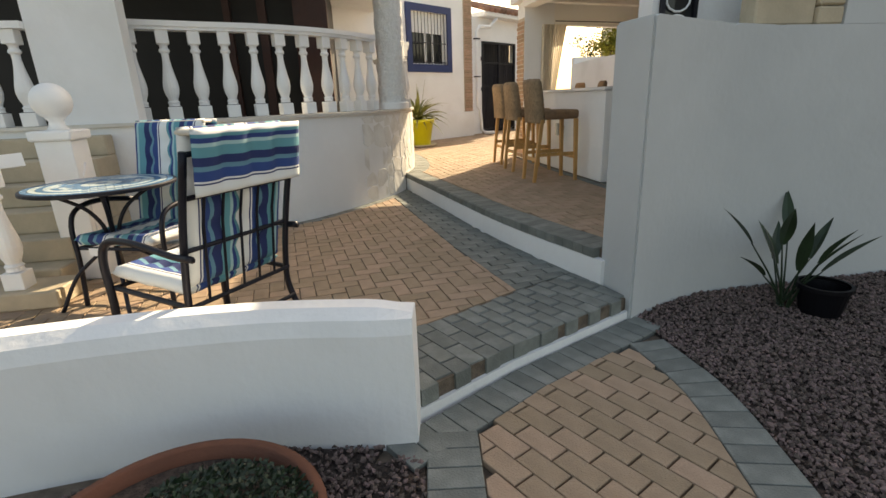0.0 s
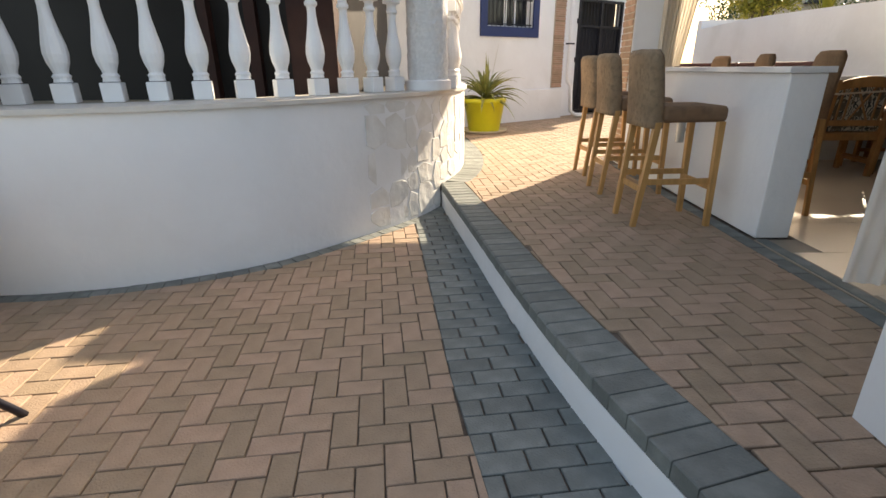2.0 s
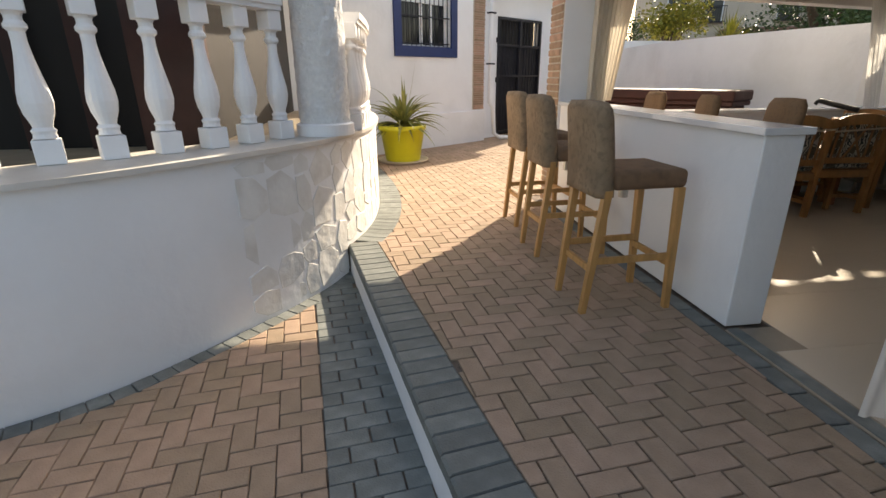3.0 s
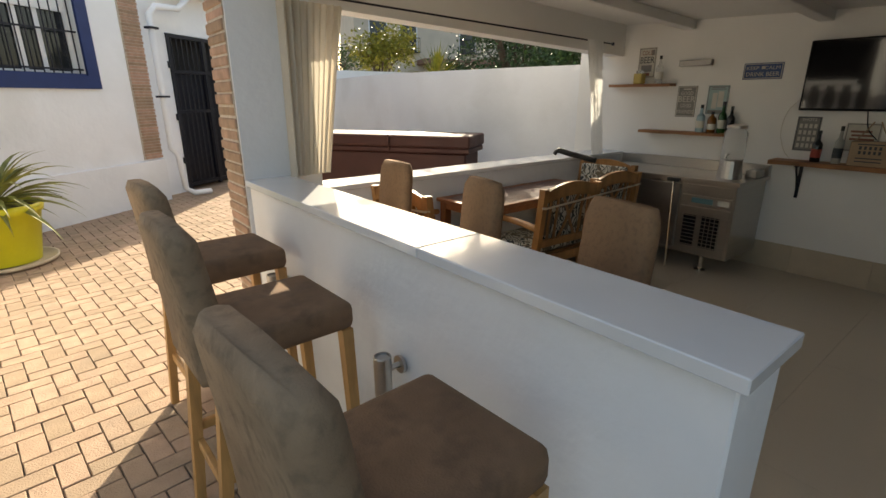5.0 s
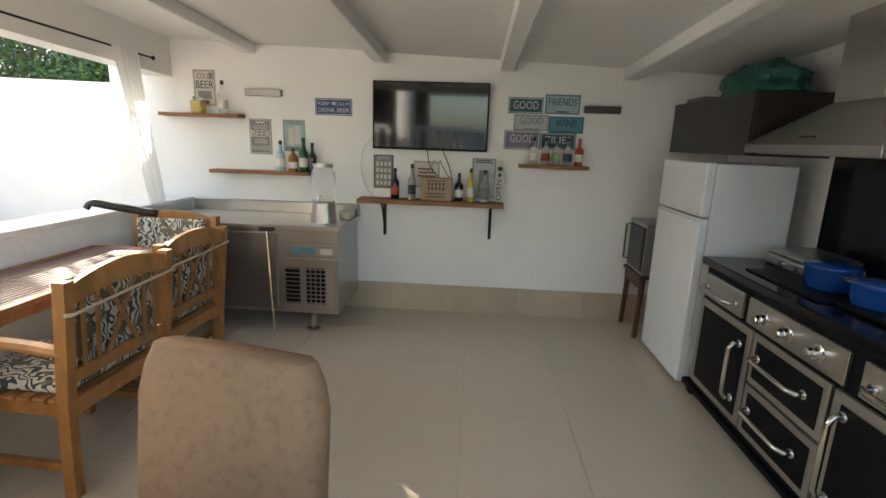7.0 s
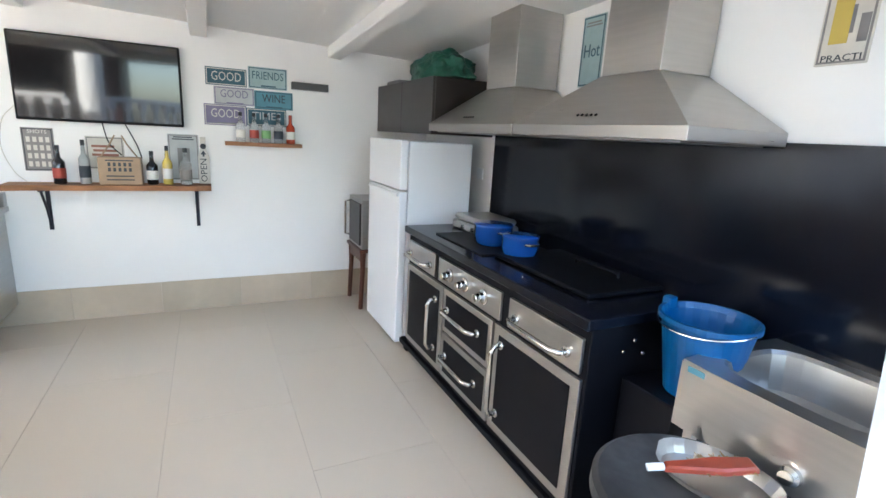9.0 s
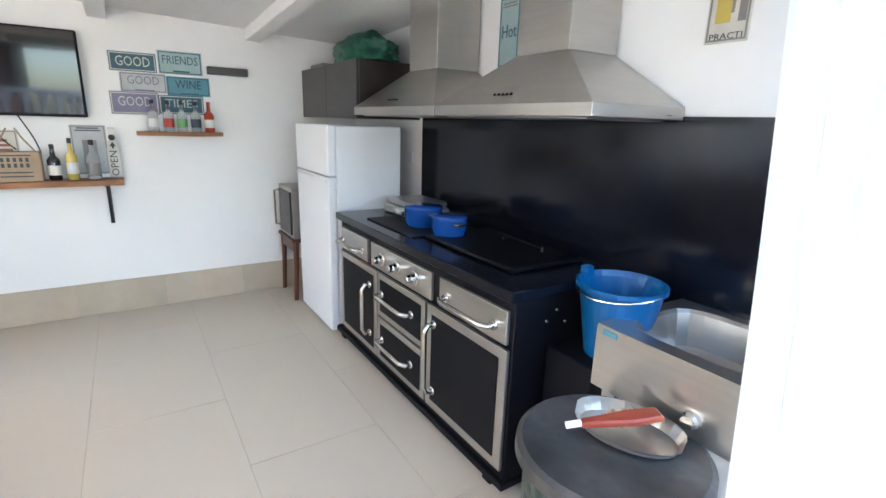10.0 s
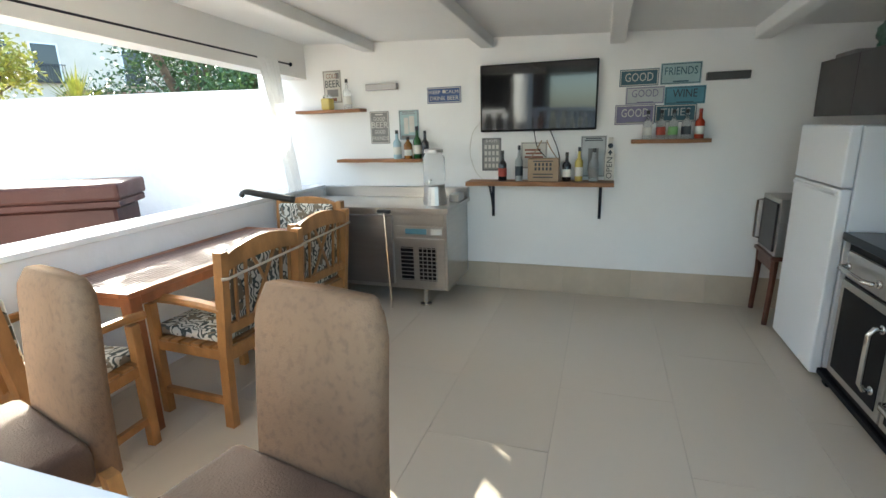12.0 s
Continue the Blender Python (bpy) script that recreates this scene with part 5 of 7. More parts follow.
def pot(x, y, r, h, label):
    t = thing("casserole", label, "cooking pot", pose(x, y, 1.109))
    bm = bmesh.new(); lathe(bm, [(r * .82, 0), (r * .93, 0.012), (r, h * .5), (r, h), (r * 1.03, h + .004)], 28); part("pan", bm, BLUE_C, t, smooth=True)
    bm = bmesh.new(); lathe(bm, [(r * 1.03, h + .005), (r * 1.0, h + .014), (r * .5, h + .022), (0.012, h + .024)], 28); part("lid", bm, BLUE_C, t, smooth=True)
    for s in (-1, 1):
        bm = bmesh.new(); tube(bm, [(s * r, -0.035, h * .8), (s * (r + .035), -0.03, h * .85), (s * (r + .035), 0.03, h * .85), (s * r, 0.035, h * .8)], 0.006, 8); part("handle", bm, CHROME, t)
pot(6.16, 3.52, 0.105, 0.10, "blue enamel casserole with its lid on")
pot(5.90, 3.52, 0.093, 0.09, "smaller blue enamel casserole with its lid on")
gm = thing("grill_machine", "silver contact grill at the back of the range", "contact grill", Matrix.Translation((-0.04, 0.03, -0.035)))
part("body", B(6.40, 6.76, 3.18, 3.46, 1.137, 1.19, bevel=0.01), STEEL, gm); part("lid", B(6.41, 6.75, 3.19, 3.45, 1.192, 1.23, bevel=0.012), STEEL, gm)
for x in (6.48, 6.6):
    bm = bmesh.new(); lathe(bm, [(0.014, 0), (0.012, 0.012)], 12, m=pose(x, 3.46, 1.163, -90)); part("knob", bm, CHROME, gm)
# splashback panel, socket, hoods
sp = thing("splashback", "tall black polished glass splashback panel", "splashback"); part("panel", B(4.36, 6.83, SY + 0.001, SY + 0.014, 0.95, 1.715), BLACK_P, sp)
so = thing("wall_socket", "white wall socket beside the splashback", "socket"); part("plate", B(6.97, 7.05, SY + 0.001, SY + 0.014, 1.38, 1.46, bevel=0.004), FRIDGE, so)
def hood(x0, x1, cx0, cx1, label):
    t = thing("extractor_hood", label, "extractor hood", None, "pyramid hoods over the range")
    zb = 1.70
    part("rim", B(x0, x1, SY + 0.016, 3.64, zb, zb + 0.045, bevel=0.002), STEEL, t)
    bm = bmesh.new()
    lo = [bm.verts.new(p) for p in ((x0, SY + 0.016, zb + .045), (x1, SY + 0.016, zb + .045), (x1, 3.64, zb + .045), (x0, 3.64, zb + .045))]
    hi = [bm.verts.new(p) for p in ((cx0, SY + 0.016, zb + .25), (cx1, SY + 0.016, zb + .25), (cx1, 3.42, zb + .25), (cx0, 3.42, zb + .25))]
    for i in range(4): bm.faces.new((lo[i], lo[(i + 1) % 4], hi[(i + 1) % 4], hi[i]))
    bm.faces.new(lo); bm.faces.new(hi)
    part("canopy", bm, STEEL, t)
    part("chimney", B(cx0, cx1, SY + 0.016, 3.42, zb + 0.251, 2.46, bevel=0.002), STEEL, t)
    part("filter", B(x0 + 0.05, x1 - 0.05, SY + 0.06, 3.60, zb - 0.006, zb - 0.0005), STEEL_D, t)
    bm = bmesh.new()
    k = (cx0 + cx1) / 2
    for i in range(5):
        lathe(bm, [(0.006, 0), (0.006, 0.004)], 8, m=pose(k - 0.05 + i * 0.025, 3.605, zb + .08, -43))
    part("buttons", bm, BLACK, t)
    bm = bmesh.new()
    for i in range(7): box(bm, cx0 - 0.002, cx0 - 0.0003, 3.2 + i * 0.02, 3.21 + i * 0.02, 2.36, 2.42)
    part("vent", bm, BLACK, t)
hood(4.95, 5.875, 5.28, 5.575, "brushed steel pyramid extractor hood over the sink end of the range")
hood(5.885, 6.83, 6.22, 6.52, "brushed steel pyramid extractor hood beside the wall cabinet")
sign(6.06, 5.90, 1.96, 2.30, T_PALE, T_DK, "pale green tin sign partly hidden between the hoods", [("Hot", 0.5, 0.09, T_DK, 0.7)], plane=wall_s, shapes=bars(0.85, 0.93, 2, GREYS))
sign(4.925, 4.78, 1.955, 2.24, CREAM, GREYS, "cream tin sign with a beer mug above bold lettering", [("PRACTI", 0.07, 0.028, INK, 0.75), ("GROUP", 0.88, 0.05, GREYS, 0.8)], plane=wall_s, shapes=[(0.2, 0.55, 0.22, 0.68, G_YEL), (0.2, 0.55, 0.68, 0.76, LAB_W), (0.55, 0.62, 0.32, 0.6, GREYS), (0.72, 0.9, 0.22, 0.5, GREYS)])
# sink
sk = thing("sink_unit", "stainless steel hand-wash sink with a knee valve", "sink", Matrix.Translation((-0.05, 0.0, -0.015)))
SX0, SX1 = 4.36, 4.90
bm = bmesh.new()
box(bm, SX0, SX1, 3.60, 3.62, 0.84, 1.055)
box(bm, SX0, SX0 + 0.01, SY + 0.02, 3.60, 0.84, 1.055); box(bm, SX1 - 0.01, SX1, SY + 0.02, 3.60, 0.84, 1.055)
part("apron", bm, STEEL, sk)
bm = bmesh.new()
ow, oh = (SX0 + SX1) / 2, 3.38
N = 32
def rr(cx, cy, a, b, z, p=4):
    out = []
    for i in range(N):
        t = 2 * math.pi * i / N
        c, s = math.cos(t), math.sin(t)
        k = (abs(c) ** p + abs(s) ** p) ** (-1 / p)
        out.append(bm.verts.new((cx + a * c * k, cy + b * s * k, z)))
    return out
loops = [rr(ow, oh, 0.272, 0.245, 1.05, 30), rr(ow, oh, 0.272, 0.245, 1.062, 30), rr(ow, oh, 0.225, 0.185, 1.062), rr(ow, oh, 0.215, 0.175, 1.05), rr(ow, oh, 0.20, 0.16, 0.93), rr(ow, oh, 0.15, 0.11, 0.905), rr(ow, oh, 0.03, 0.03, 0.90, 2)]
for a, b in zip(loops, loops[1:]):
    for i in range(N): bm.faces.new((a[i], a[(i + 1) % N], b[(i + 1) % N], b[i]))
bm.faces.new(loops[-1])
part("basin", bm, STEEL, sk, "pressed steel basin", smooth=False)
bm = bmesh.new()
for i in range(5):
    a = i * 1.256
    lathe(bm, [(0.008, 0), (0.008, 0.003)], 8, m=Matrix.Translation((ow - 0.13 + 0.016 * math.cos(a), 3.30 + 0.016 * math.sin(a), 0.935)))
part("overflow", bm, BLACK, sk)
bm = bmesh.new(); lathe(bm, [(0.028, 0), (0.026, 0.012), (0.018, 0.02), (0.018, 0.03)], 18, m=pose(4.55, 3.62, 0.90, -90)); part("knee_valve", bm, CHROME, sk)
part("badge", B(4.82, 4.875, 3.62, 3.6225, 1.03, 1.048), T_LT, sk)
for x in (SX0 + 0.03, SX1 - 0.03):
    for y in (3.2, 3.56): part("leg", B(x - .015, x + .015, y - .015, y + .015, F, 0.84), STEEL, sk)
# bucket on a black stand
bs = thing("black_stand", "narrow black shelf unit between the range and the sink", "stand", Matrix.Translation((-0.04, 0.0, 0.0))); part("body", B(4.905, 5.125, 3.16, 3.60, F, 0.86, bevel=0.004), BLACK, bs)
bk = thing("bucket", "blue plastic bucket with a wire handle", "bucket", pose(4.915, 3.43, 0.862) @ Matrix.Diagonal((1, 1, 0.82, 1)))
bm = bmesh.new(); lathe(bm, [(0.105, 0), (0.145, 0.31), (0.158, 0.315), (0.158, 0.335), (0.148, 0.335), (0.14, 0.31), (0.10, 0.01)], 32, caps=False); lathe(bm, [(0.10, 0.004), (0.10, 0.008)], 32); part("pail", bm, BLUE_B, bk, smooth=False)
bm = bmesh.new(); tube(bm, [(0.158 * math.cos(a), 0.158 * math.sin(a) * 1.02, 0.325 - 0.03 * math.sin(a)) for a in np.linspace(0, 3.14, 14)], 0.004, 6); part("handle", bm, CHROME, bk)
bm = bmesh.new(); box(bm, 0.14, 0.175, -0.02, 0.02, 0.30, 0.36, bevel=0.004); part("ear", bm, BLUE_B, bk)
# bin with pan and brush
bn = thing("round_bin", "dark round bin with a tied liner and a soot-black metal lid", "bin", pose(4.595, 3.83, F) @ Matrix.Diagonal((0.98, 0.98, 1.10, 1)))
bm = bmesh.new()
prof = [(0.20, 0), (0.22, 0.1), (0.24, 0.4), (0.245, 0.5)]
rings = []
for r, z in prof:
    rings.append([bm.verts.new((r * (1 + 0.05 * noise.noise(Vector((math.cos(a) * 5, math.sin(a) * 5, z * 9)))) * math.cos(a), r * (1 + 0.05 * noise.noise(Vector((math.cos(a) * 5, math.sin(a) * 5, z * 9)))) * math.sin(a), z)) for a in np.linspace(0, 2 * math.pi, 41)[:-1]])
for a, b in zip(rings, rings[1:]):
    for i in range(40): bm.faces.new((a[i], a[(i + 1) % 40], b[(i + 1) % 40], b[i]))
part("liner", bm, mat("dark_green_liner", (0.02, 0.035, 0.03), 0.3, vary=0.2, bump=0.8, bump_scale=20), bn)
bm = bmesh.new(); lathe(bm, [(0.262, 0.50), (0.268, 0.505), (0.266, 0.535), (0.25, 0.545), (0.12, 0.538), (0.0001, 0.535)], 48, caps=False); part("lid", bm, mat("sooty_metal", (0.12, 0.118, 0.115), 0.4, 0.6, vary=0.25, scale=5, stain=(0.2, 0.19, 0.18), stain_scale=5, stain_amt=0.3), bn)
dp = thing("steel_pan", "shallow half-round steel dustpan on the bin lid", "pan", pose(4.60, 3.76, F + 0.600, 0, 0, 20))
bm = bmesh.new()
lathe_pts = [(0.135 * math.cos(a), 0.085 * math.sin(a)) for a in np.linspace(0, 2 * math.pi, 25)[:-1]]
prism(bm, lathe_pts, 0, 0.006)
lo = [bm.verts.new((x, y, 0.006)) for x, y in lathe_pts]; hi = [bm.verts.new((x * 1.12, y * 1.12, 0.045 if y < 0.02 else 0.02)) for x, y in lathe_pts]
for i in range(24): bm.faces.new((lo[i], lo[(i + 1) % 24], hi[(i + 1) % 24], hi[i]))
part("pan", bm, STEEL, dp)
br = thing("hand_brush", "hand brush with a red wooden back and straw bristles", "hand brush", pose(4.60, 3.775, F + 0.646, 0, 6, 62) @ Matrix.Scale(0.85, 4))
bm = bmesh.new(); prism(bm, [(-.12, -.025), (-.02, -.035), (.08, -.02), (.15, -.012), (.15, .012), (.08, .02), (-.02, .035), (-.12, .025)], 0, 0.022, top=0.008); part("back", bm, mat("red_wood", (0.30, 0.05, 0.025), 0.4, vary=0.1), br)
bm = bmesh.new(); tube(bm, [(0.15, 0, 0.012), (0.20, 0, 0.01)], 0.012, 8); part("handle_tip", bm, FRIDGE, br)
bm = bmesh.new()
rnd = random.Random(3)
for i in range(110):
    x, y = rnd.uniform(-.11, .05), rnd.uniform(-.02, .02)
    tube(bm, [(x, y + .02, 0.004), (x + rnd.uniform(-.02, .02), y - 0.05, rnd.uniform(-.02, .012))], 0.0016, 3)
part("bristles", bm, mat("straw", (0.36, 0.25, 0.12), 0.8, vary=0.2), br, kind="stuff")

# ==== dining table and teak armchairs ====
tb = thing("dining_table", "slatted reddish-brown hardwood dining table beside the white ledge wall", "dining table")
TX0, TX1, TY0, TY1, TZ = 5.37, 6.84, 7.03, 7.58, 0.98
for i in range(15):
    w = (TY1 - TY0 - 0.10) / 15
    part("slat", B(TX0 + 0.05, TX1 - 0.05, TY0 + 0.05 + i * w + 0.006, TY0 + 0.05 + (i + 1) * w - 0.006, TZ - 0.022, TZ, bevel=0.002), TEAK_TOP, tb)
for a in ((TX0, TX1, TY0, TY0 + 0.05), (TX0, TX1, TY1 - 0.05, TY1), (TX0, TX0 + 0.05, TY0 + 0.051, TY1 - 0.051), (TX1 - 0.05, TX1, TY0 + 0.051, TY1 - 0.051)):
    part("frame", B(*a, TZ - 0.025, TZ + 0.001, bevel=0.003), TEAK_R, tb)
for a in ((TX0 + 0.05, TX1 - 0.05, TY0 + 0.03, TY0 + 0.05), (TX0 + 0.05, TX1 - 0.05, TY1 - 0.05, TY1 - 0.03), (TX0 + 0.03, TX0 + 0.05, TY0 + 0.06, TY1 - 0.06), (TX1 - 0.05, TX1 - 0.03, TY0 + 0.06, TY1 - 0.06)):
    part("apron", B(*a, TZ - 0.08, TZ - 0.026), TEAK_R, tb)
for x in (TX0 + 0.055, TX1 - 0.055):
    for y in (TY0 + 0.055, TY1 - 0.055):
        part("leg", B(x - .033, x + .033, y - .033, y + .033, F, TZ - 0.026, bevel=0.005), TEAK_R, tb)

def leafy_fabric(name):
    m = bpy.data.materials.new(name); m.use_nodes = True
    t = m.node_tree; n, l = t.nodes, t.links
    b = n["Principled BSDF"]; b.inputs["Roughness"].default_value = 0.9
    co = n.new("ShaderNodeTexCoord").outputs["Object"]
    nz = n.new("ShaderNodeTexNoise"); nz.inputs["Scale"].default_value = 9; l.new(co, nz.inputs["Vector"])
    mx = n.new("ShaderNodeVectorMath"); mx.operation = "MULTIPLY_ADD"; l.new(nz.outputs["Color"], mx.inputs[0]); mx.inputs[1].default_value = (0.25, 0.25, 0.25); l.new(co, mx.inputs[2])
    wv = n.new("ShaderNodeTexWave"); wv.inputs["Scale"].default_value = 9; wv.inputs["Distortion"].default_value = 6; wv.inputs["Detail"].default_value = 1.5; l.new(mx.outputs[0], wv.inputs["Vector"])
    vo = n.new("ShaderNodeTexNoise"); vo.inputs["Scale"].default_value = 14; l.new(co, vo.inputs["Vector"])
    cr = n.new("ShaderNodeValToRGB"); cr.color_ramp.interpolation = "CONSTANT"
    e = cr.color_ramp.elements; e[0].color = (0.05, 0.06, 0.055, 1); e[1].position, e[1].color = 0.36, (0.55, 0.53, 0.46, 1)
    l.new(wv.outputs["Fac"], cr.inputs[0])
    c2 = n.new("ShaderNodeValToRGB"); e = c2.color_ramp.elements; c2.color_ramp.interpolation = "CONSTANT"; e[0].color = (0, 0, 0, 1); e[1].position = 0.56; e[1].color = (1, 1, 1, 1)
    l.new(vo.outputs["Fac"], c2.inputs[0])
    mix = n.new("ShaderNodeMix"); mix.data_type = "RGBA"; l.new(c2.outputs[0], mix.inputs["Factor"]); l.new(cr.outputs[0], mix.inputs["A"]); mix.inputs["B"].default_value = (0.16, 0.13, 0.09, 1)
    l.new(mix.outputs["Result"], b.inputs["Base Color"])
    return m
LEAFY = leafy_fabric("tropical_leaf_fabric")
def pad(bm, x0, x1, y0, y1, z0, z1, m=None, puff=0.012, cuts=6, bev=0.02):
    """A soft cushion: a rounded block, puffed between its seams."""
    vs0 = set(bm.verts)
    box(bm, x0, x1, y0, y1, z0, z1, bevel=min(bev, (z1 - z0) * .45), seg=3)
    vs = [v for v in bm.verts if v not in vs0]
    cx, cy, cz = (x0 + x1) / 2, (y0 + y1) / 2, (z0 + z1) / 2
    for v in vs:
        v.co += Vector((0, 0, puff * noise.noise(v.co * 6)))
        if m: v.co = m @ v.co
def armchair(m, label, cushion=True):
    t = thing("dining_armchair", label, "armchair", m, "teak armchairs round the table")
    W = 0.30   # front of the chair is +y, the back at y = 0
    for sx in (-1, 1):
        x = sx * (W - 0.022)
        bm = bmesh.new()
        pr = [(0.05, 0), (0.02, 0.42), (-0.02, 0.90), (-0.02, 0.90)]
        pts = [Vector((x, 0.05, 0)), Vector((x, 0.03, 0.4)), Vector((x, 0.0, 0.65)), Vector((x, -0.03, 0.925))]
        for a, b in zip(pts, pts[1:]):
            vs = [bm.verts.new(p + Vector((i * 0.021, j * 0.026, 0))) for p in (a, b) for i, j in ((-1, -1), (1, -1), (1, 1), (-1, 1))]
            for i in range(4): bm.faces.new((vs[i], vs[(i + 1) % 4], vs[4 + (i + 1) % 4], vs[4 + i]))
            if a is pts[0]: bm.faces.new(vs[3::-1])
            if b is pts[-1]: bm.faces.new(vs[4:])
        part("back_post", bm, TEAK, t)
        part("front_leg", B(x - .022, x + .022, 0.47, 0.515, 0, 0.62, bevel=0.003), TEAK, t)
        bm = bmesh.new(); tube(bm, curve_pts([(x, 0.01, 0.64), (x, 0.2, 0.655), (x, 0.42, 0.655), (x, 0.56, 0.64)], 4), 0.026, 8, flat=0.8)
        part("armrest", bm, TEAK, t)
        part("side_rail", B(x - .012, x + .012, 0.06, 0.47, 0.37, 0.42), TEAK, t)
        part("stretcher", B(x - .012, x + .012, 0.06, 0.47, 0.12, 0.155), TEAK, t)
    bm = bmesh.new()
    N = 12
    lo = [[bm.verts.new((-W + .044 + (2 * W - .088) * i / N, y, z0 + 0.05 * (1 - (2 * i / N - 1) ** 2) * (1 if z0 > .86 else .6))) for y in (-0.045, -0.018)] for z0 in (0.83, 0.905) for i in range(N + 1)]
    a, b = lo[:N + 1], lo[N + 1:]
    for i in range(N):
        for f in ((a[i][0], a[i+1][0], b[i+1][0], b[i][0]), (a[i][1], a[i+1][1], b[i+1][1], b[i][1]), (a[i][0], a[i+1][0], a[i+1][1], a[i][1]), (b[i][0], b[i+1][0], b[i+1][1], b[i][1])): bm.faces.new(f)
    part("top_rail", bm, TEAK, t)
    part("lower_rail", B(-W + .044, W - .044, 0.0, 0.022, 0.50, 0.555, bevel=0.003), TEAK, t)
    part("seat_rail", B(-W + .044, W - .044, 0.012, 0.034, 0.36, 0.43, bevel=0.003), TEAK, t)
    def slat(x0, x1):
        bm = bmesh.new(); tube(bm, [(x0, 0.0, 0.55), ((x0 + x1) / 2, -0.015, 0.71), (x1, -0.03, 0.87)], 0.016, 4, flat=0.6); part("back_slat", bm, TEAK, t)
    for x0, x1 in ((-.2, -.2), (-.13, -.13), (.13, .13), (.2, .2), (-.085, .085), (.085, -.085)): slat(x0, x1)
    for i in range(7):
        part("seat_slat", B(-W + .01, W - .01, 0.045 + i * 0.07, 0.10 + i * 0.07, 0.421, 0.437, bevel=0.003), TEAK, t)
    if cushion:
        bm = bmesh.new(); pad(bm, -W + .04, W - .04, 0.05, 0.52, 0.44, 0.49); 
        pad(bm, -W + .06, W - .06, -0.025, 0.025, 0, 0.42, m=Matrix.Translation((0, 0.06, 0.485)) @ pose(0, 0, 0, 4)); part("cushion", bm, LEAFY, t, "leaf-print cushion", smooth=True)
        bm = bmesh.new(); tube(bm, [(-W - .002, -0.04, 0.80), (-W + .02, -0.062, 0.80), (0, -0.062, 0.815), (W - .02, -0.062, 0.83), (W + .002, -0.03, 0.83)], 0.006, 5, flat=1.8); part("tie", bm, CURTAIN, t, "pale cord round the back")
    return t
ac = armchair(pose(5.84, 6.66, F, 0, 0, -3), "golden varnished teak armchair with leaf-print cushion tied on, against the table")
copy_thing(ac, pose(6.49, 6.72, F, 0, 0, -3))
tagged(copy_thing(ac, pose(7.08, 7.18, F, 0, 0, 88)), "teak armchair with leaf-print back cushion at the table's head")
tagged(copy_thing(ac, pose(4.83, 7.24, F, 0, 0, -86)), "teak armchair with dark leaf-print cushion at the end of the table")
bar_t = thing("foam_bar", "black foam-padded bar with a hooked end lying over an armchair back", "padded bar")
bm = bmesh.new(); tube(bm, curve_pts([(6.84, 7.60, 1.215), (6.86, 7.57, 1.25), (6.91, 7.47, 1.225), (7.02, 7.25, 1.17)], 6), [0.02] * 6 + [0.026] * 13, 10); part("bar", bm, CAP_K, bar_t, smooth=True)
# ==== curtains and rod ====
def curtain(name, label, top, bottom, z0, z1, folds, depth, material, waist=None, n=90):
    """Cloth hung between two plan segments, folded, drawn in at waist (z, share of width)."""
    t = thing(name, label, "curtain")
    bm = bmesh.new()
    rows = []
    rnd = random.Random(len(label))
    ph = [rnd.uniform(0, 6.28) for _ in range(4)]
    for j in range(25):
        s = j / 24
        z = z0 + (z1 - z0) * s
        a = Vector(bottom[0]).lerp(Vector(top[0]), s); b = Vector(bottom[1]).lerp(Vector(top[1]), s)
        c = (a + b) / 2
        if waist:
            k = 1 - (1 - waist[1]) * math.exp(-((z - waist[0]) / 0.35) ** 2)
            a, b = c + (a - c) * k, c + (b - c) * k
        d = (b - a); nrm = Vector((-d.y, d.x)).normalized()
        row = []
        for i in range(n + 1):
            u = i / n
            w = math.sin(u * folds * 2 * math.pi + ph[0] + 0.8 * math.sin(u * 5 + ph[1]) + 0.5 * s) * depth * (0.7 + 0.5 * math.sin(u * 7 + ph[2]))
            p = a.lerp(b, u) + nrm * w
            row.append(bm.verts.new((p.x, p.y, z)))
        rows.append(row)
    for p, q in zip(rows, rows[1:]):
        for i in range(n): bm.faces.new((p[i], p[i + 1], q[i + 1], q[i]))
    part("cloth", bm, material, t, smooth=True)
    return t
curtain("curtain", "cream canvas curtain gathered beside the white pier", ((4.17, 7.44), (4.60, 7.50)), ((4.15, 7.40), (4.42, 7.46)), 1.29, 2.27, 9, 0.022, CURTAIN)
curtain("curtain", "off-white canvas curtain drawn to the far end of the side opening", ((7.16, 7.56), (7.42, 7.56)), ((7.42, 7.58), (7.62, 7.58)), 1.17, 2.26, 5, 0.018, CURTAIN_W, waist=(1.75, 0.9))
curtain("curtain", "white canvas curtain hanging beside the sink", ((4.37, 3.90), (3.97, 4.04)), ((4.20, 3.94), (3.88, 4.04)), F + 0.05, 2.44, 5, 0.02, CURTAIN_W, waist=(0.9, 1.05))
rod = thing("curtain_rod", "thin brown metal curtain rod along the lintel", "curtain rod")
bm = bmesh.new(); tube(bm, [(4.45, 7.62, 2.34), (7.66, 7.62, 2.25)], 0.007, 8); part("rod", bm, IRON, rod)
bm = bmesh.new(); lathe(bm, [(0.0, -0.02), (0.018, 0), (0.0, 0.02)], 10, m=pose(7.68, 7.62, 2.25, 0, 90), caps=False); part("finial", bm, IRON, rod)
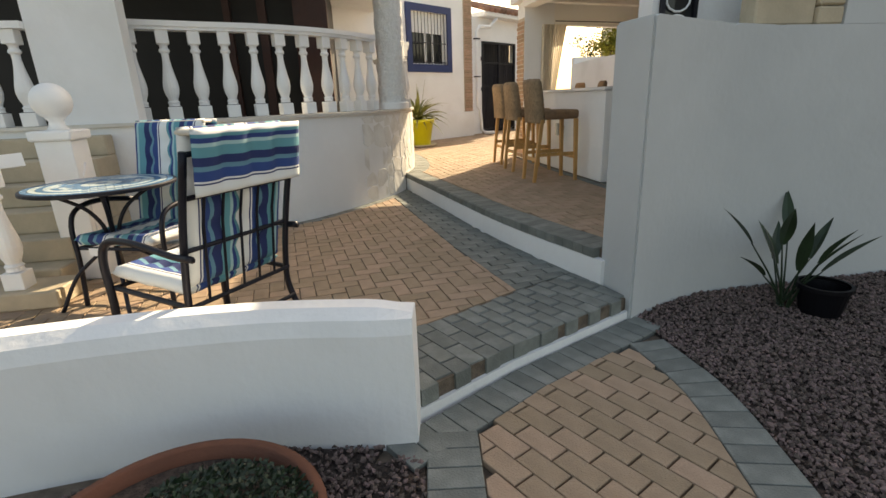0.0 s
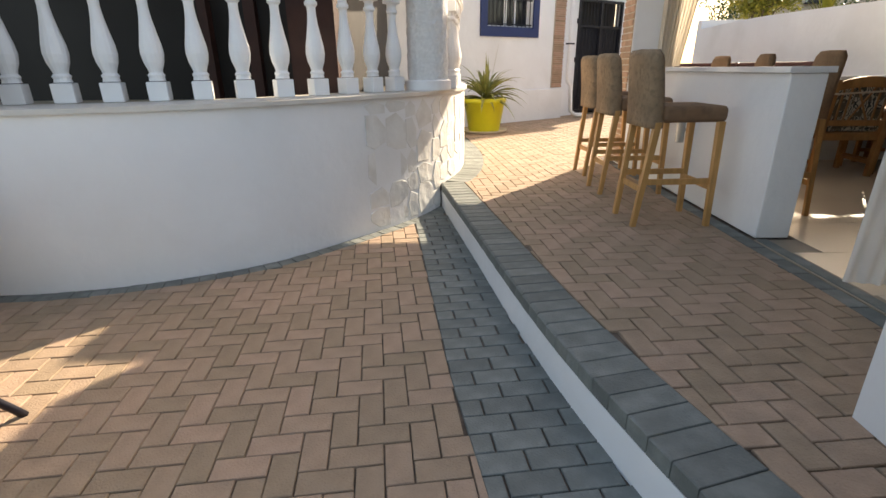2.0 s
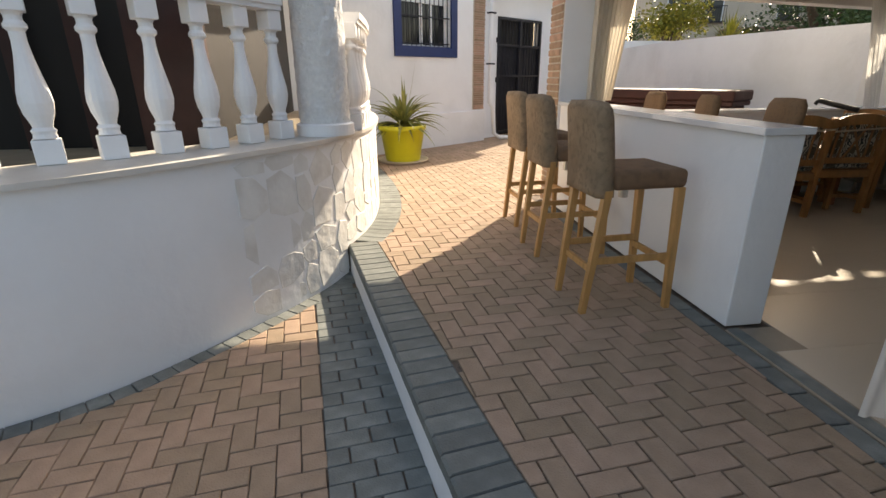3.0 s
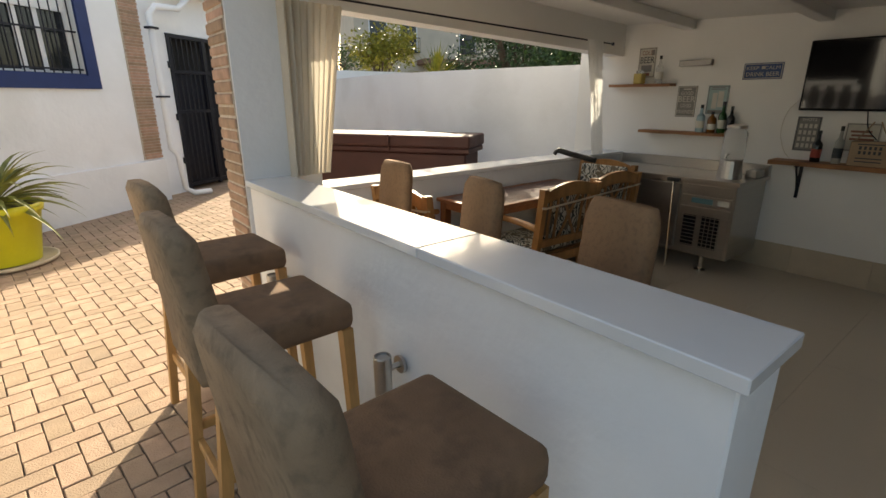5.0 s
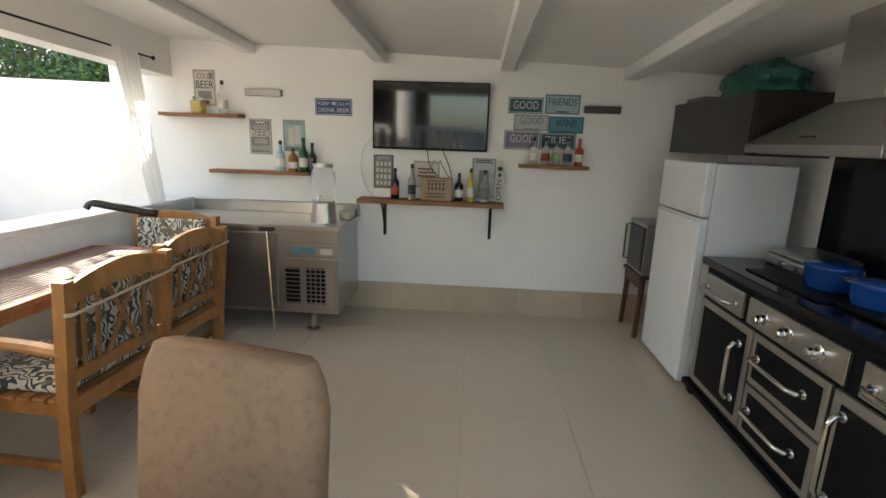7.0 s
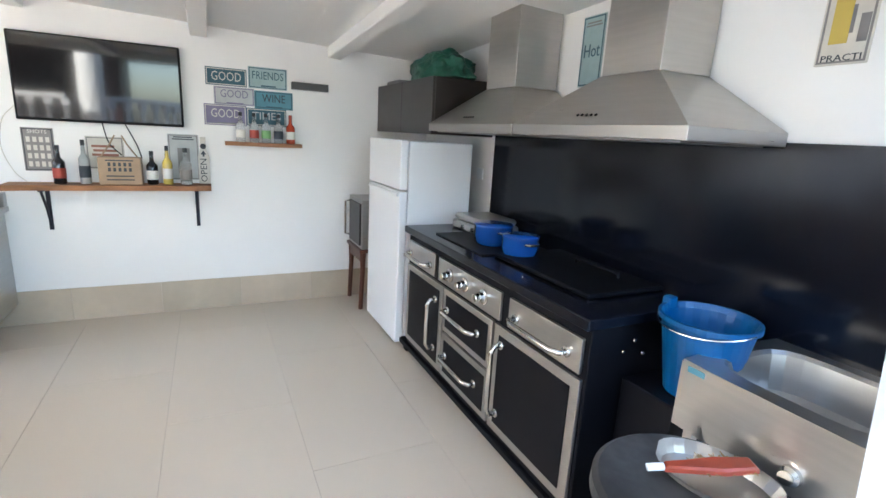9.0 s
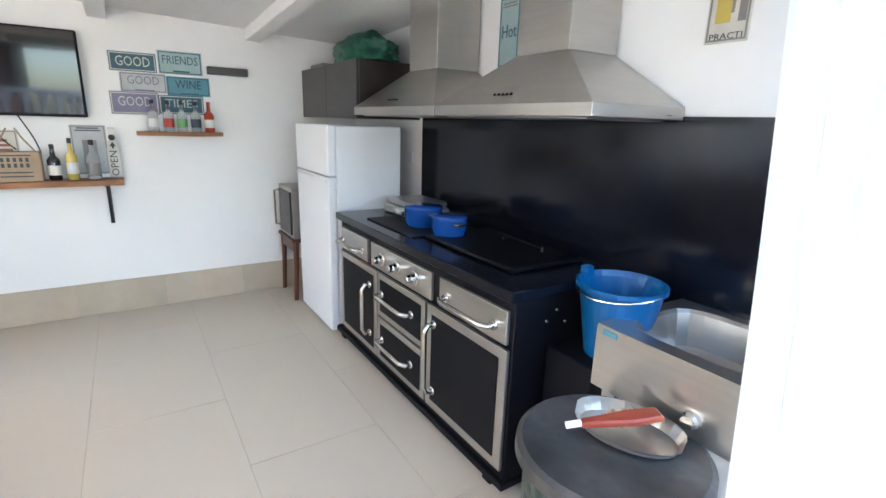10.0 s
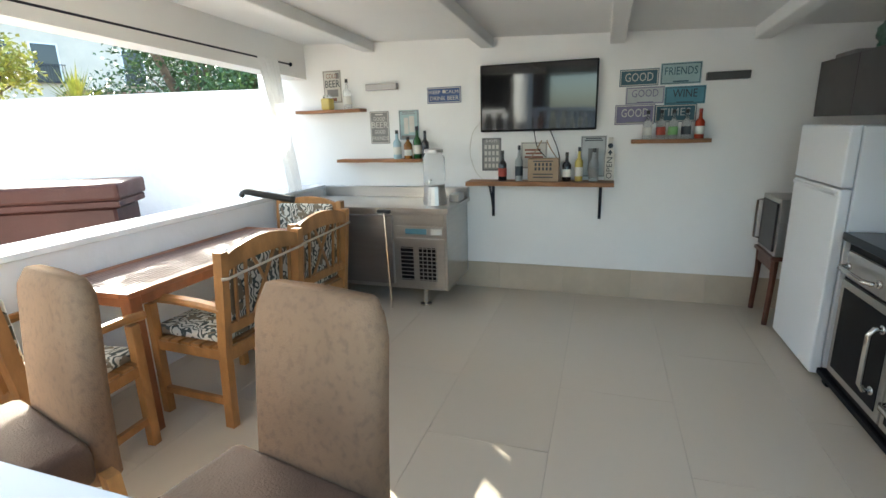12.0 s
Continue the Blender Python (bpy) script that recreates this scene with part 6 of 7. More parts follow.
# ==== kitchen floor and skirting pieces ====
kf = setting("floor_kitchen", B(4.18, WX, SY, 7.62, F - 0.05, F - 0.0025), JOINT)
setting("floor_threshold", B(3.90, 4.18, SY, CY0 - 0.02, F - 0.05, F - 0.0025), JOINT)
def tiles():
    y = 5.16 - 0.59 * 4
    r = 0
    while y < 7.62:
        x = 5.79 - 1.18 * 2 + (0.59 if r % 2 else 0)
        while x < WX:
            a, b, c, d = max(x, 4.0 if y + .59 < 4.85 else 4.18) + 0.0008, min(x + 1.18, WX) - 0.0008, max(y, SY) + 0.0008, min(y + 0.59, 7.62) - 0.0008
            if b - a > 0.03 and d - c > 0.03:
                part("tile", B(a, b, c, d, F - 0.012, F, bevel=0.0008), TILE, kf)
            x += 1.18
        y += 0.59; r += 1
tiles()
sk1 = setting("baseboard_east", B(WX - 0.004, WX - 0.001, SY, 6.2, F, F + 0.23), MORTAR)
y = 6.4
for w in (0.56,) * 6:
    y -= w
    part("skirting_tile", B(WX - 0.012, WX - 0.0035, max(y, SY) + 0.001, y + w - 0.001, F, F + 0.24, bevel=0.001), SKIRT, sk1)
# drain channel strip at the threshold
setting("threshold_strip", B(3.915, 3.985, 3.0, CY0 - 0.012, F - 0.02, F + 0.003, bevel=0.002), GREY)
# ==== patio set ====
def stripes():
    """Blue, teal and white striped canvas, the stripes across local x."""
    m = bpy.data.materials.new("striped_canvas"); m.use_nodes = True
    t = m.node_tree; n, l = t.nodes, t.links
    b = n["Principled BSDF"]; b.inputs["Roughness"].default_value = 0.85
    co = n.new("ShaderNodeUVMap")
    sx = n.new("ShaderNodeSeparateXYZ"); l.new(co.outputs[0], sx.inputs[0])
    fr = n.new("ShaderNodeMath"); fr.operation = "FRACT"; l.new(sx.outputs[0], fr.inputs[0])
    cr = n.new("ShaderNodeValToRGB"); cr.color_ramp.interpolation = "CONSTANT"
    cols = [(0, (.72, .74, .74)), (.20, (.015, .03, .12)), (.23, (.72, .74, .74)), (.26, (.02, .06, .22)), (.42, (.10, .25, .34)), (.50, (.015, .03, .12)), (.64, (.09, .30, .36)), (.80, (.32, .52, .55)), (.86, (.02, .05, .2)), (.94, (.09, .30, .36))]
    e = cr.color_ramp.elements
    e[0].color = (*cols[0][1], 1); e[1].position, e[1].color = cols[1][0], (*cols[1][1], 1)
    for p, c in cols[2:]:
        q = e.new(p); q.color = (*c, 1)
    l.new(fr.outputs[0], cr.inputs[0]); 
    nz = n.new("ShaderNodeTexNoise"); nz.inputs["Scale"].default_value = 300
    bp = n.new("ShaderNodeBump"); bp.inputs["Strength"].default_value = 0.2; l.new(nz.outputs[0], bp.inputs["Height"]); l.new(bp.outputs[0], b.inputs["Normal"])
    l.new(cr.outputs[0], b.inputs["Base Color"])
    return m
STRIPE = stripes()
def cushion_pad(name, w, length, thick, m, parent, axis=0, period=0.27, tufts=((0.33,), (0.33,)), label=""):
    """A padded slab lying in local xy, with button dimples; stripes repeat every period along axis."""
    nx, ny = 26, 26
    bm = bmesh.new(); uv = bm.loops.layers.uv.new("UVMap")
    g = {}
    for s in (1, -1):
        for i in range(nx + 1):
            for j in range(ny + 1):
                u, v = i / nx, j / ny
                e = min(u, 1 - u, v, 1 - v)
                h = thick / 2 * min(1, (e / 0.06)) ** 0.5
                for a in (0.25, 0.5, 0.75):
                    for c in (0.2, 0.4, 0.6, 0.8):
                        d = math.hypot((u - a) * w, (v - c) * length)
                        h -= thick * 0.42 * math.exp(-(d / 0.035) ** 2)
                h += 0.004 * noise.noise(Vector((u * 6, v * 6, s)))
                if e == 0 and s < 0: g[(s, i, j)] = g[(1, i, j)]
                else: g[(s, i, j)] = bm.verts.new(((u - .5) * w, v * length, s * h))
        for i in range(nx):
            for j in range(ny):
                q = [g[(s, i, j)], g[(s, i + 1, j)], g[(s, i + 1, j + 1)], g[(s, i, j + 1)]]
                f = bm.faces.new(q if s > 0 else q[::-1])
                for lp in f.loops:
                    c = lp.vert.co
                    lp[uv].uv = ((c.x if axis == 0 else c.y) / period, 0)
    for v in bm.verts: v.co = m @ v.co
    return part(name, bm, STRIPE, parent, label, smooth=True)
def patio_chair(m, label):
    # front +y, seat at z 0.40
    t = thing("patio_chair", label, "garden chair", m, "cushioned patio chairs")
    W = 0.29
    for s in (-1, 1):
        x = s * W
        bm = bmesh.new(); tube(bm, curve_pts([(x * 1.03, -0.10, 0), (x, 0.02, 0.22), (x, 0.03, 0.40), (x, -0.03, 0.72), (x, -0.12, 1.04)], 5), 0.016, 8); part("back_post", bm, IRON, t, smooth=True)
        bm = bmesh.new(); tube(bm, curve_pts([(x * 1.08, 0.60, 0), (x * 1.06, 0.58, 0.3), (x * 1.08, 0.57, 0.52), (x * 1.08, 0.50, 0.62), (x * 1.1, 0.3, 0.64), (x * 1.05, 0.05, 0.60), (x * 1.05, -0.07, 0.60)], 5), 0.015, 8, flat=1.3); part("armrest", bm, IRON, t, smooth=True)
        bm = bmesh.new(); tube(bm, [(x, 0.02, 0.36), (x, 0.57, 0.38)], 0.013, 8); part("side_rail", bm, IRON, t)
    bm = bmesh.new()
    bm.free()
    for y, z in ((0.57, 0.38), (0.02, 0.36), (-0.005, 0.62), (-0.06, 0.85), (-0.12, 1.03), (0.0, 0.20)):
        bm = bmesh.new(); tube(bm, [(-W, y, z), (W, y, z)], 0.0115, 8); part("cross_rail", bm, IRON, t)
    for i in range(5):
        x = -W + (i + 1) * 2 * W / 6
        bm = bmesh.new(); tube(bm, [(x, 0.02, 0.36), (x, -0.03, 0.72), (x, -0.12, 1.03)], 0.007, 6); part("back_bar", bm, IRON, t)
    cushion_pad("seat_cushion", 0.54, 0.56, 0.075, pose(0, 0.06, 0.425, 2), t, label="striped seat cushion")
    cushion_pad("back_cushion", 0.54, 0.72, 0.075, pose(0, 0.075, 0.43, 102.5), t, label="buttoned striped back cushion")
    cushion_pad("headrest_flap", 0.575, 0.27, 0.05, pose(0, -0.145, 0.86, 98), t, axis=1, period=0.25, label="striped hood over the back")
    bm = bmesh.new(); box(bm, -0.27, 0.27, -0.155, -0.055, 1.10, 1.125, bevel=0.012, seg=2); part("piping", bm, CREAM, t)
    part("tag", B(0.1, 0.17, 0.625, 0.627, 0.35, 0.40), FRIDGE, t, "white cloth care tag")
    return t
pc = patio_chair(pose(0.60, 2.03, 0, 0, 0, 54) @ Matrix.Diagonal((1.04, 1, 1.01, 1)), "navy iron patio chair with blue and white striped cushions")
tagged(copy_thing(pc, pose(-0.13, 3.40, 0, 0, 0, 160)), "navy iron patio chair with striped cushions beside the round table")
bt = thing("bistro_table", "round mosaic-topped bistro table on curved black iron legs", "table", pose(-0.41, 3.0, 0) @ Matrix.Diagonal((1.2, 1.2, 0.99, 1)))
bm = bmesh.new(); lathe(bm, [(0.34, 0.765), (0.35, 0.77), (0.35, 0.785), (0.345, 0.79)], 48); part("rim", bm, IRON, bt)
bm = bmesh.new()
rnd = random.Random(2)
for ring in range(11):
    r0, r1 = ring * 0.0305 + 0.002, (ring + 1) * 0.0305 - 0.002
    cnt = max(5, int(2 * math.pi * (r0 + r1) / 2 / 0.034))
    for i in range(cnt):
        a0, a1 = 2 * math.pi * i / cnt, 2 * math.pi * (i + 0.9) / cnt
        prism(bm, [(r0 * math.cos(a0), r0 * math.sin(a0)), (r1 * math.cos(a0), r1 * math.sin(a0)), (r1 * math.cos(a1), r1 * math.sin(a1)), (r0 * math.cos(a1), r0 * math.sin(a1))], 0.790, 0.793, mi=0 if ring in (0, 3, 4, 8, 10) or (ring in (5, 6) and (i // 3) % 2) else 1)
part("mosaic", bm, [paint("blue_mosaic", (0.10, 0.22, 0.36), 0.25), paint("pale_mosaic", (0.50, 0.60, 0.62), 0.25)], bt, "blue and white mosaic", kind="stuff")
for k in range(4):
    a = k * math.pi / 2 + 0.4
    bm = bmesh.new(); tube(bm, curve_pts([(0.30 * math.cos(a), 0.30 * math.sin(a), 0), (0.20 * math.cos(a), 0.20 * math.sin(a), 0.22), (0.035 * math.cos(a), 0.035 * math.sin(a), 0.42), (0.08 * math.cos(a), 0.08 * math.sin(a), 0.62), (0.24 * math.cos(a), 0.24 * math.sin(a), 0.765)], 6), 0.011, 8); part("leg", bm, IRON, bt, smooth=True)
bm = bmesh.new(); tube(bm, [(0.055 * math.cos(a), 0.055 * math.sin(a), 0.42) for a in np.linspace(0, 6.28, 18)], 0.007, 6); part("ring", bm, IRON, bt)
# ==== pots and plants ====
tp = thing("terracotta_pot", "large round terracotta pot with a low succulent shrub", "flower pot", pose(0.60, 0.78, P) @ Matrix.Diagonal((1, 1, 0.72, 1)))
bm = bmesh.new(); lathe(bm, [(0.26, 0), (0.36, 0.10), (0.40, 0.22), (0.41, 0.27), (0.43, 0.27), (0.43, 0.31), (0.395, 0.31), (0.38, 0.24)], 48, caps=False); part("pot", bm, TERRA, tp, smooth=True)
bm = bmesh.new(); lathe(bm, [(0.0001, 0.25), (0.38, 0.25)], 40, caps=False); part("soil", bm, SOIL, tp)
bm = bmesh.new()
rnd = random.Random(6)
for i in range(1500):
    a, r = rnd.uniform(0, 6.28), 0.30 * math.sqrt(rnd.random())
    p = Vector((r * math.cos(a) + 0.10, r * math.sin(a) + 0.0, 0.28 + 0.15 * (1 - (r / .3) ** 2) * rnd.random() + 0.02))
    for k in range(3):
        d = Vector((rnd.uniform(-1, 1), rnd.uniform(-1, 1), rnd.uniform(.2, 1))).normalized(); sdir = d.orthogonal().normalized()
        l, w = rnd.uniform(.018, .03), 0.006
        v = [bm.verts.new(p), bm.verts.new(p + d * l * .6 + sdir * w), bm.verts.new(p + d * l), bm.verts.new(p + d * l * .6 - sdir * w)]
        bm.faces.new(v)
part("shrub", bm, LEAF_D, tp, "dense small dark leaves", kind="stuff")
yp = thing("yellow_planter", "lime-yellow plastic pot with an arching spiky plant on a cream saucer", "flower pot", pose(2.52, 10.62, F))
bm = bmesh.new(); lathe(bm, [(0.27, 0.03), (0.35, 0.50), (0.37, 0.50), (0.385, 0.58), (0.36, 0.58), (0.34, 0.50)], 40, caps=False); part("pot", bm, POTY, yp, smooth=True)
bm = bmesh.new(); lathe(bm, [(0.34, 0), (0.40, 0.015), (0.41, 0.05), (0.39, 0.05), (0.36, 0.025), (0.2, 0.02)], 40); part("saucer", bm, STEPC, yp, smooth=True)
bm = bmesh.new(); lathe(bm, [(0.0001, 0.53), (0.35, 0.53)], 30, caps=False); part("soil", bm, SOIL, yp)
blades("leaves", (0, 0, 0.55), 75, 0.75, 0.055, LEAF, yp, up=(0.1, 1.2), seed=5, droop=1.5)
blades("leaves", (0.05, 0, 0.55), 3, 1.05, 0.05, LEAF, yp, up=(1.35, 1.5), seed=8, droop=0.05)
sp2 = thing("strelitzia", "young strelitzia with upright dark green blades in a small black pot", "plant", pose(3.80, 2.10, P))
bm = bmesh.new(); lathe(bm, [(0.11, 0), (0.14, 0.16), (0.15, 0.16), (0.15, 0.185), (0.13, 0.185)], 24, caps=False, m=Matrix.Translation((0.14, -0.12, 0.0))); part("pot", bm, BLACK, sp2)
rnd = random.Random(9)
for k in range(13):
    a = k * 2.4; el = rnd.uniform(0.75, 1.35); l = rnd.uniform(0.26, 0.50)
    d = Vector((math.cos(a) * math.cos(el), math.sin(a) * math.cos(el), math.sin(el)))
    b0 = Vector((rnd.uniform(-.03, .03), rnd.uniform(-.03, .03), 0.0)); b1 = b0 + d * l
    bm = bmesh.new(); tube(bm, [b0, (b0 + b1) / 2 + Vector((0, 0, .02)), b1], [0.009, 0.006, 0.004], 6)
    side = d.cross(Vector((0, 0, 1))).normalized(); dd = (d + Vector((0, 0, -0.15)) + side * rnd.uniform(-.2, .2)).normalized(); prev = None
    L2 = rnd.uniform(.30, .40)
    for j in range(8):
        s = j / 7; w = 0.036 * math.sin(math.pi * (0.10 + 0.88 * s)) * (1.3 - .7 * s)
        p = b1 + dd * L2 * s + Vector((0, 0, -0.04 * s * s))
        up = side.cross(dd)
        v = (bm.verts.new(p - side * w + up * w * .4), bm.verts.new(p), bm.verts.new(p + side * w + up * w * .4))
        if prev: bm.faces.new((prev[0], prev[1], v[1], v[0])); bm.faces.new((prev[1], prev[2], v[2], v[1]))
        prev = v
    part("leaf", bm, LEAF_D, sp2, "dark green blade on a stalk")
stub = thing("pipe_stub", "short white painted pipe stub at the foot of the wall", "pipe", pose(3.27, 2.44, P) @ Matrix.Diagonal((0.6, 0.6, 0.7, 1)))
bm = bmesh.new(); tube(bm, [(0, 0, -0.03), (0, 0, 0.12)], 0.03, 12); tube(bm, [(0, -0.02, 0.13), (0, 0.02, 0.13)], 0.036, 12); tube(bm, [(-0.01, 0, 0.20), (0.04, 0, 0.20)], 0.008, 6); part("pipe", bm, WHITE, stub)

# ==== paving, one brick at a time ====
def frame2(angle):
    c, s = math.cos(math.radians(angle)), math.sin(math.radians(angle))
    return lambda u, v, o=(0, 0): (o[0] + c * u - s * v, o[1] + s * u + c * v)
PIECES = []
def lay(region, z, quads, owner, key, gap=0.0022, keep=None):
    """Clips each quad to the region and notes it as a piece of owner."""
    tot = region
    xs, ys = [p[0] for p in tot], [p[1] for p in tot]
    bx = (min(xs), max(xs), min(ys), max(ys))
    for q in quads:
        cx, cy = sum(p[0] for p in q) / 4, sum(p[1] for p in q) / 4
        if not (bx[0] - .15 < cx < bx[1] + .15 and bx[2] - .15 < cy < bx[3] + .15): continue
        qa = area(q)
        q2 = [(p[0] + (cx - p[0]) * gap / 0.05, p[1] + (cy - p[1]) * gap / 0.05) for p in q]
        # even joint on all sides
        c = clipped(tot, q2)
        if len(c) < 3 or area(c) < 0.12 * qa: continue
        full = abs(area(c) - area(q2)) < 1e-6
        PIECES.append((c, z + random.uniform(-0.0018, 0.0018), owner, key, cx, cy, q2 if full else None))
def herring(angle, o, w=0.1, span=(-60, 60, -60, 60)):
    f = frame2(angle)
    for i in range(span[0], span[1]):
        for j in range(span[2], span[3]):
            k = (i - j) % 4
            if k == 0: yield [f(i * w, j * w, o), f((i + 2) * w, j * w, o), f((i + 2) * w, (j + 1) * w, o), f(i * w, (j + 1) * w, o)]
            elif k == 3: yield [f(i * w, j * w, o), f((i + 1) * w, j * w, o), f((i + 1) * w, (j + 2) * w, o), f(i * w, (j + 2) * w, o)]
def bond(angle, o, w=0.2, h=0.1, n=40):
    f = frame2(angle)
    for j in range(-n, n):
        for i in range(-n, n):
            x = i * w + (w / 2 if j % 2 else 0)
            yield [f(x, j * h, o), f(x + w, j * h, o), f(x + w, (j + 1) * h, o), f(x, (j + 1) * h, o)]
def along(pts, step, d0, d1):
    """Bricks laid across a line from d0 to d1 metres to its left."""
    q = at_steps(pts, step)
    for (p, d), (p2, d2) in zip(q, q[1:]):
        n1, n2 = Vector((-d.y, d.x)), Vector((-d2.y, d2.x))
        yield [tuple(p + n1 * d0), tuple(p2 + n2 * d0), tuple(p2 + n2 * d1), tuple(p + n1 * d1)]
def ccw(q):
    a = sum(q[i][0] * q[(i + 1) % len(q)][1] - q[(i + 1) % len(q)][0] * q[i][1] for i in range(len(q)))
    return q if a > 0 else q[::-1]
tl, tu, pt, stp = bpy.data.objects["terrace_lower"], bpy.data.objects["terrace_upper"], bpy.data.objects["path_bed"], bpy.data.objects["step_riser"]
hl_low = [p for p in house_line if p.x < 1.84]
edge_h = offset(hl_low, -0.11)
gl = [(1.60, 6.02), (1.74, 5.0), (1.92, 3.67), (2.14, 2.49)]
reg = [(-3.2, 2.3)] + [tuple(p) for p in edge_h if p.x < 1.55] + gl + [(1.50, 2.14), (1.25, 2.05), (0.6, 2.1)]
reg = ccw(reg)
lay(reg, 0.0, herring(8, (1.92, 3.67), span=(-52, 12, -30, 40)), tl, "t")
lay(ccw([tuple(p) for p in hl_low] + [tuple(p) for p in edge_h[::-1]]), 0.0, [ccw(q) for q in along(hl_low, 0.102, 0, -0.2)], tl, "g")
reg = ccw([(1.60, 6.02), (1.80, 6.5)] + [tuple(p) for p in step_line if p.y > 2.75] + [(2.62, 2.71), (2.14, 2.49)] + gl[2::-1])
lay(reg, 0.0, bond(8, (1.92, 3.67), 0.2, 0.1, 36), tl, "g")
reg = ccw([(1.50, 2.14), (2.14, 2.49), (2.62, 2.71), (2.71, 2.44), (2.77, 2.20), (1.90, 1.785), (1.33, 1.455), (1.25, 2.05)])
lay(reg, 0.0, bond(117, (1.90, 1.785), 0.2, 0.1, 30), tl, "k")
# the lower terrace left of the front kerb, behind the low wall
lay(ccw([(-3.2, 1.52), (-3.2, 2.3), (0.6, 2.1), (1.25, 2.05), (1.33, 1.46)]), 0.0, herring(8, (1.92, 3.67), span=(-52, 12, -30, 10)), tl, "t")
nos = offset(step_line, 0.235)   # left of the line running south is east
lay(ccw([tuple(p) for p in offset(step_line, -0.012)] + [tuple(p) for p in nos[::-1]]), F, [ccw(q) for q in along(step_line, 0.104, -0.012, 0.30)], tu, "n")
hu = [p for p in house_line if p.y > 6.6]
he = offset(hu, -0.24)
lay(ccw([tuple(p) for p in hu] + [tuple(p) for p in he[::-1]]), F, [ccw(q) for q in along(hu, 0.107, 0, -0.3)], tu, "g")
reg = ccw([tuple(p) for p in nos] + [(3.79, 2.66), (3.79, 7.42), (3.79, 8.0), (7.6, 8.0), (7.6, 14.5), (2.2, 14.5), (1.95, 11.0)] + [tuple(p) for p in he[::-1]])
lay(reg, F, herring(6, (3.0, 6.0), span=(-12, 45, -36, 82)), tu, "t")
lay([(3.79, 2.66), (3.89, 2.66), (3.89, 7.42), (3.79, 7.42)], F, [ccw(q) for q in along(V2((3.79, 2.66), (3.79, 7.5)), 0.2, 0, -0.1)], tu, "g")
# path with its two grey borders
front = V2((1.20, 1.34), (1.91, 1.768), (2.84, 2.21))
fin = offset(front, -0.2)
lay(ccw([tuple(p) for p in front] + [tuple(p) for p in fin[::-1]]), P, [ccw(q) for q in along(front, 0.102, 0, -0.22)], pt, "g")
lin = curve_pts([(1.60, 1.34), (1.55, 1.0), (1.50, 0.6), (1.50, 0.0), (1.55, -1.0)], 8)
rin = curve_pts([(2.60, 1.88), (2.60, 1.40), (2.48, 0.9), (2.34, 0.4), (2.3, -0.2), (2.3, -1.0)], 8)
lay(ccw([tuple(p) for p in lin] + [tuple(p) for p in rin[::-1]] + [tuple(fin[1])]), P, bond(118, (2.0, 1.42), 0.2, 0.1, 34), pt, "t")
lay(ccw([tuple(p) for p in lin] + [tuple(p) for p in offset(lin, -0.22)[::-1]]), P, [ccw(q) for q in along(lin, 0.105, 0, -0.22)], pt, "g")
lay(ccw([tuple(p) for p in rin] + [tuple(p) for p in offset(rin, 0.22)[::-1]]), P, [ccw(q) for q in along(rin, 0.105, 0, 0.22)], pt, "g")
near_of = {"terrace_lower": lambda x, y: x > 0.3 and 1.6 < y < 5.2, "terrace_upper": lambda x, y: x < 3.9 and 3.6 < y < 7.2, "path_bed": lambda x, y: True}
count, rest, shared = {}, {}, {}
for c, z, owner, key, cx, cy, full in sorted(PIECES, key=lambda p: (p[2].name, abs(p[4] - 2.0) + abs(p[5] - 4.0))):
    thick = {"n": 0.066, "k": 0.085}.get(key, 0.03)
    k = (owner.name, "grey" if key in "gnk" else "tan")
    if near_of[owner.name](cx, cy) and count.get(owner.name, 0) < 300:
        count[owner.name] = count.get(owner.name, 0) + 1
        mat_p = GREY if key in "gnk" else BRICK
        if full and key == "t":
            e = Vector(full[1]) - Vector(full[0]); f = Vector(full[3]) - Vector(full[0])
            if f.length > e.length: e = f
            ang = math.atan2(e.y, e.x)
            sk = (round(e.length, 3), round(min((Vector(full[1]) - Vector(full[0])).length, (Vector(full[3]) - Vector(full[0])).length), 3))
            if sk not in shared:
                a, b = sk[0] / 2, sk[1] / 2
                bm = bmesh.new(); prism(bm, [(-a, -b), (a, -b), (a, b), (-a, b)], -thick, 0, top=0.0035); shared[sk] = finish(bm, "brick", mat_p)
            o = new("brick", shared[sk]); o.matrix_world = Matrix.Translation((cx, cy, z)) @ Euler((random.uniform(-.004, .004), random.uniform(-.004, .004), ang)).to_matrix().to_4x4()
            o.parent = owner
        else:
            bm = bmesh.new(); prism(bm, [(p[0] - cx, p[1] - cy) for p in c], -thick, 0, top=0.010 if key in "nk" else 0.0035)
            o = part("brick", bm, mat_p, owner); o.matrix_world = Matrix.Translation((cx, cy, z))
    else:
        rest.setdefault(k, []).append((c, z, thick, key))
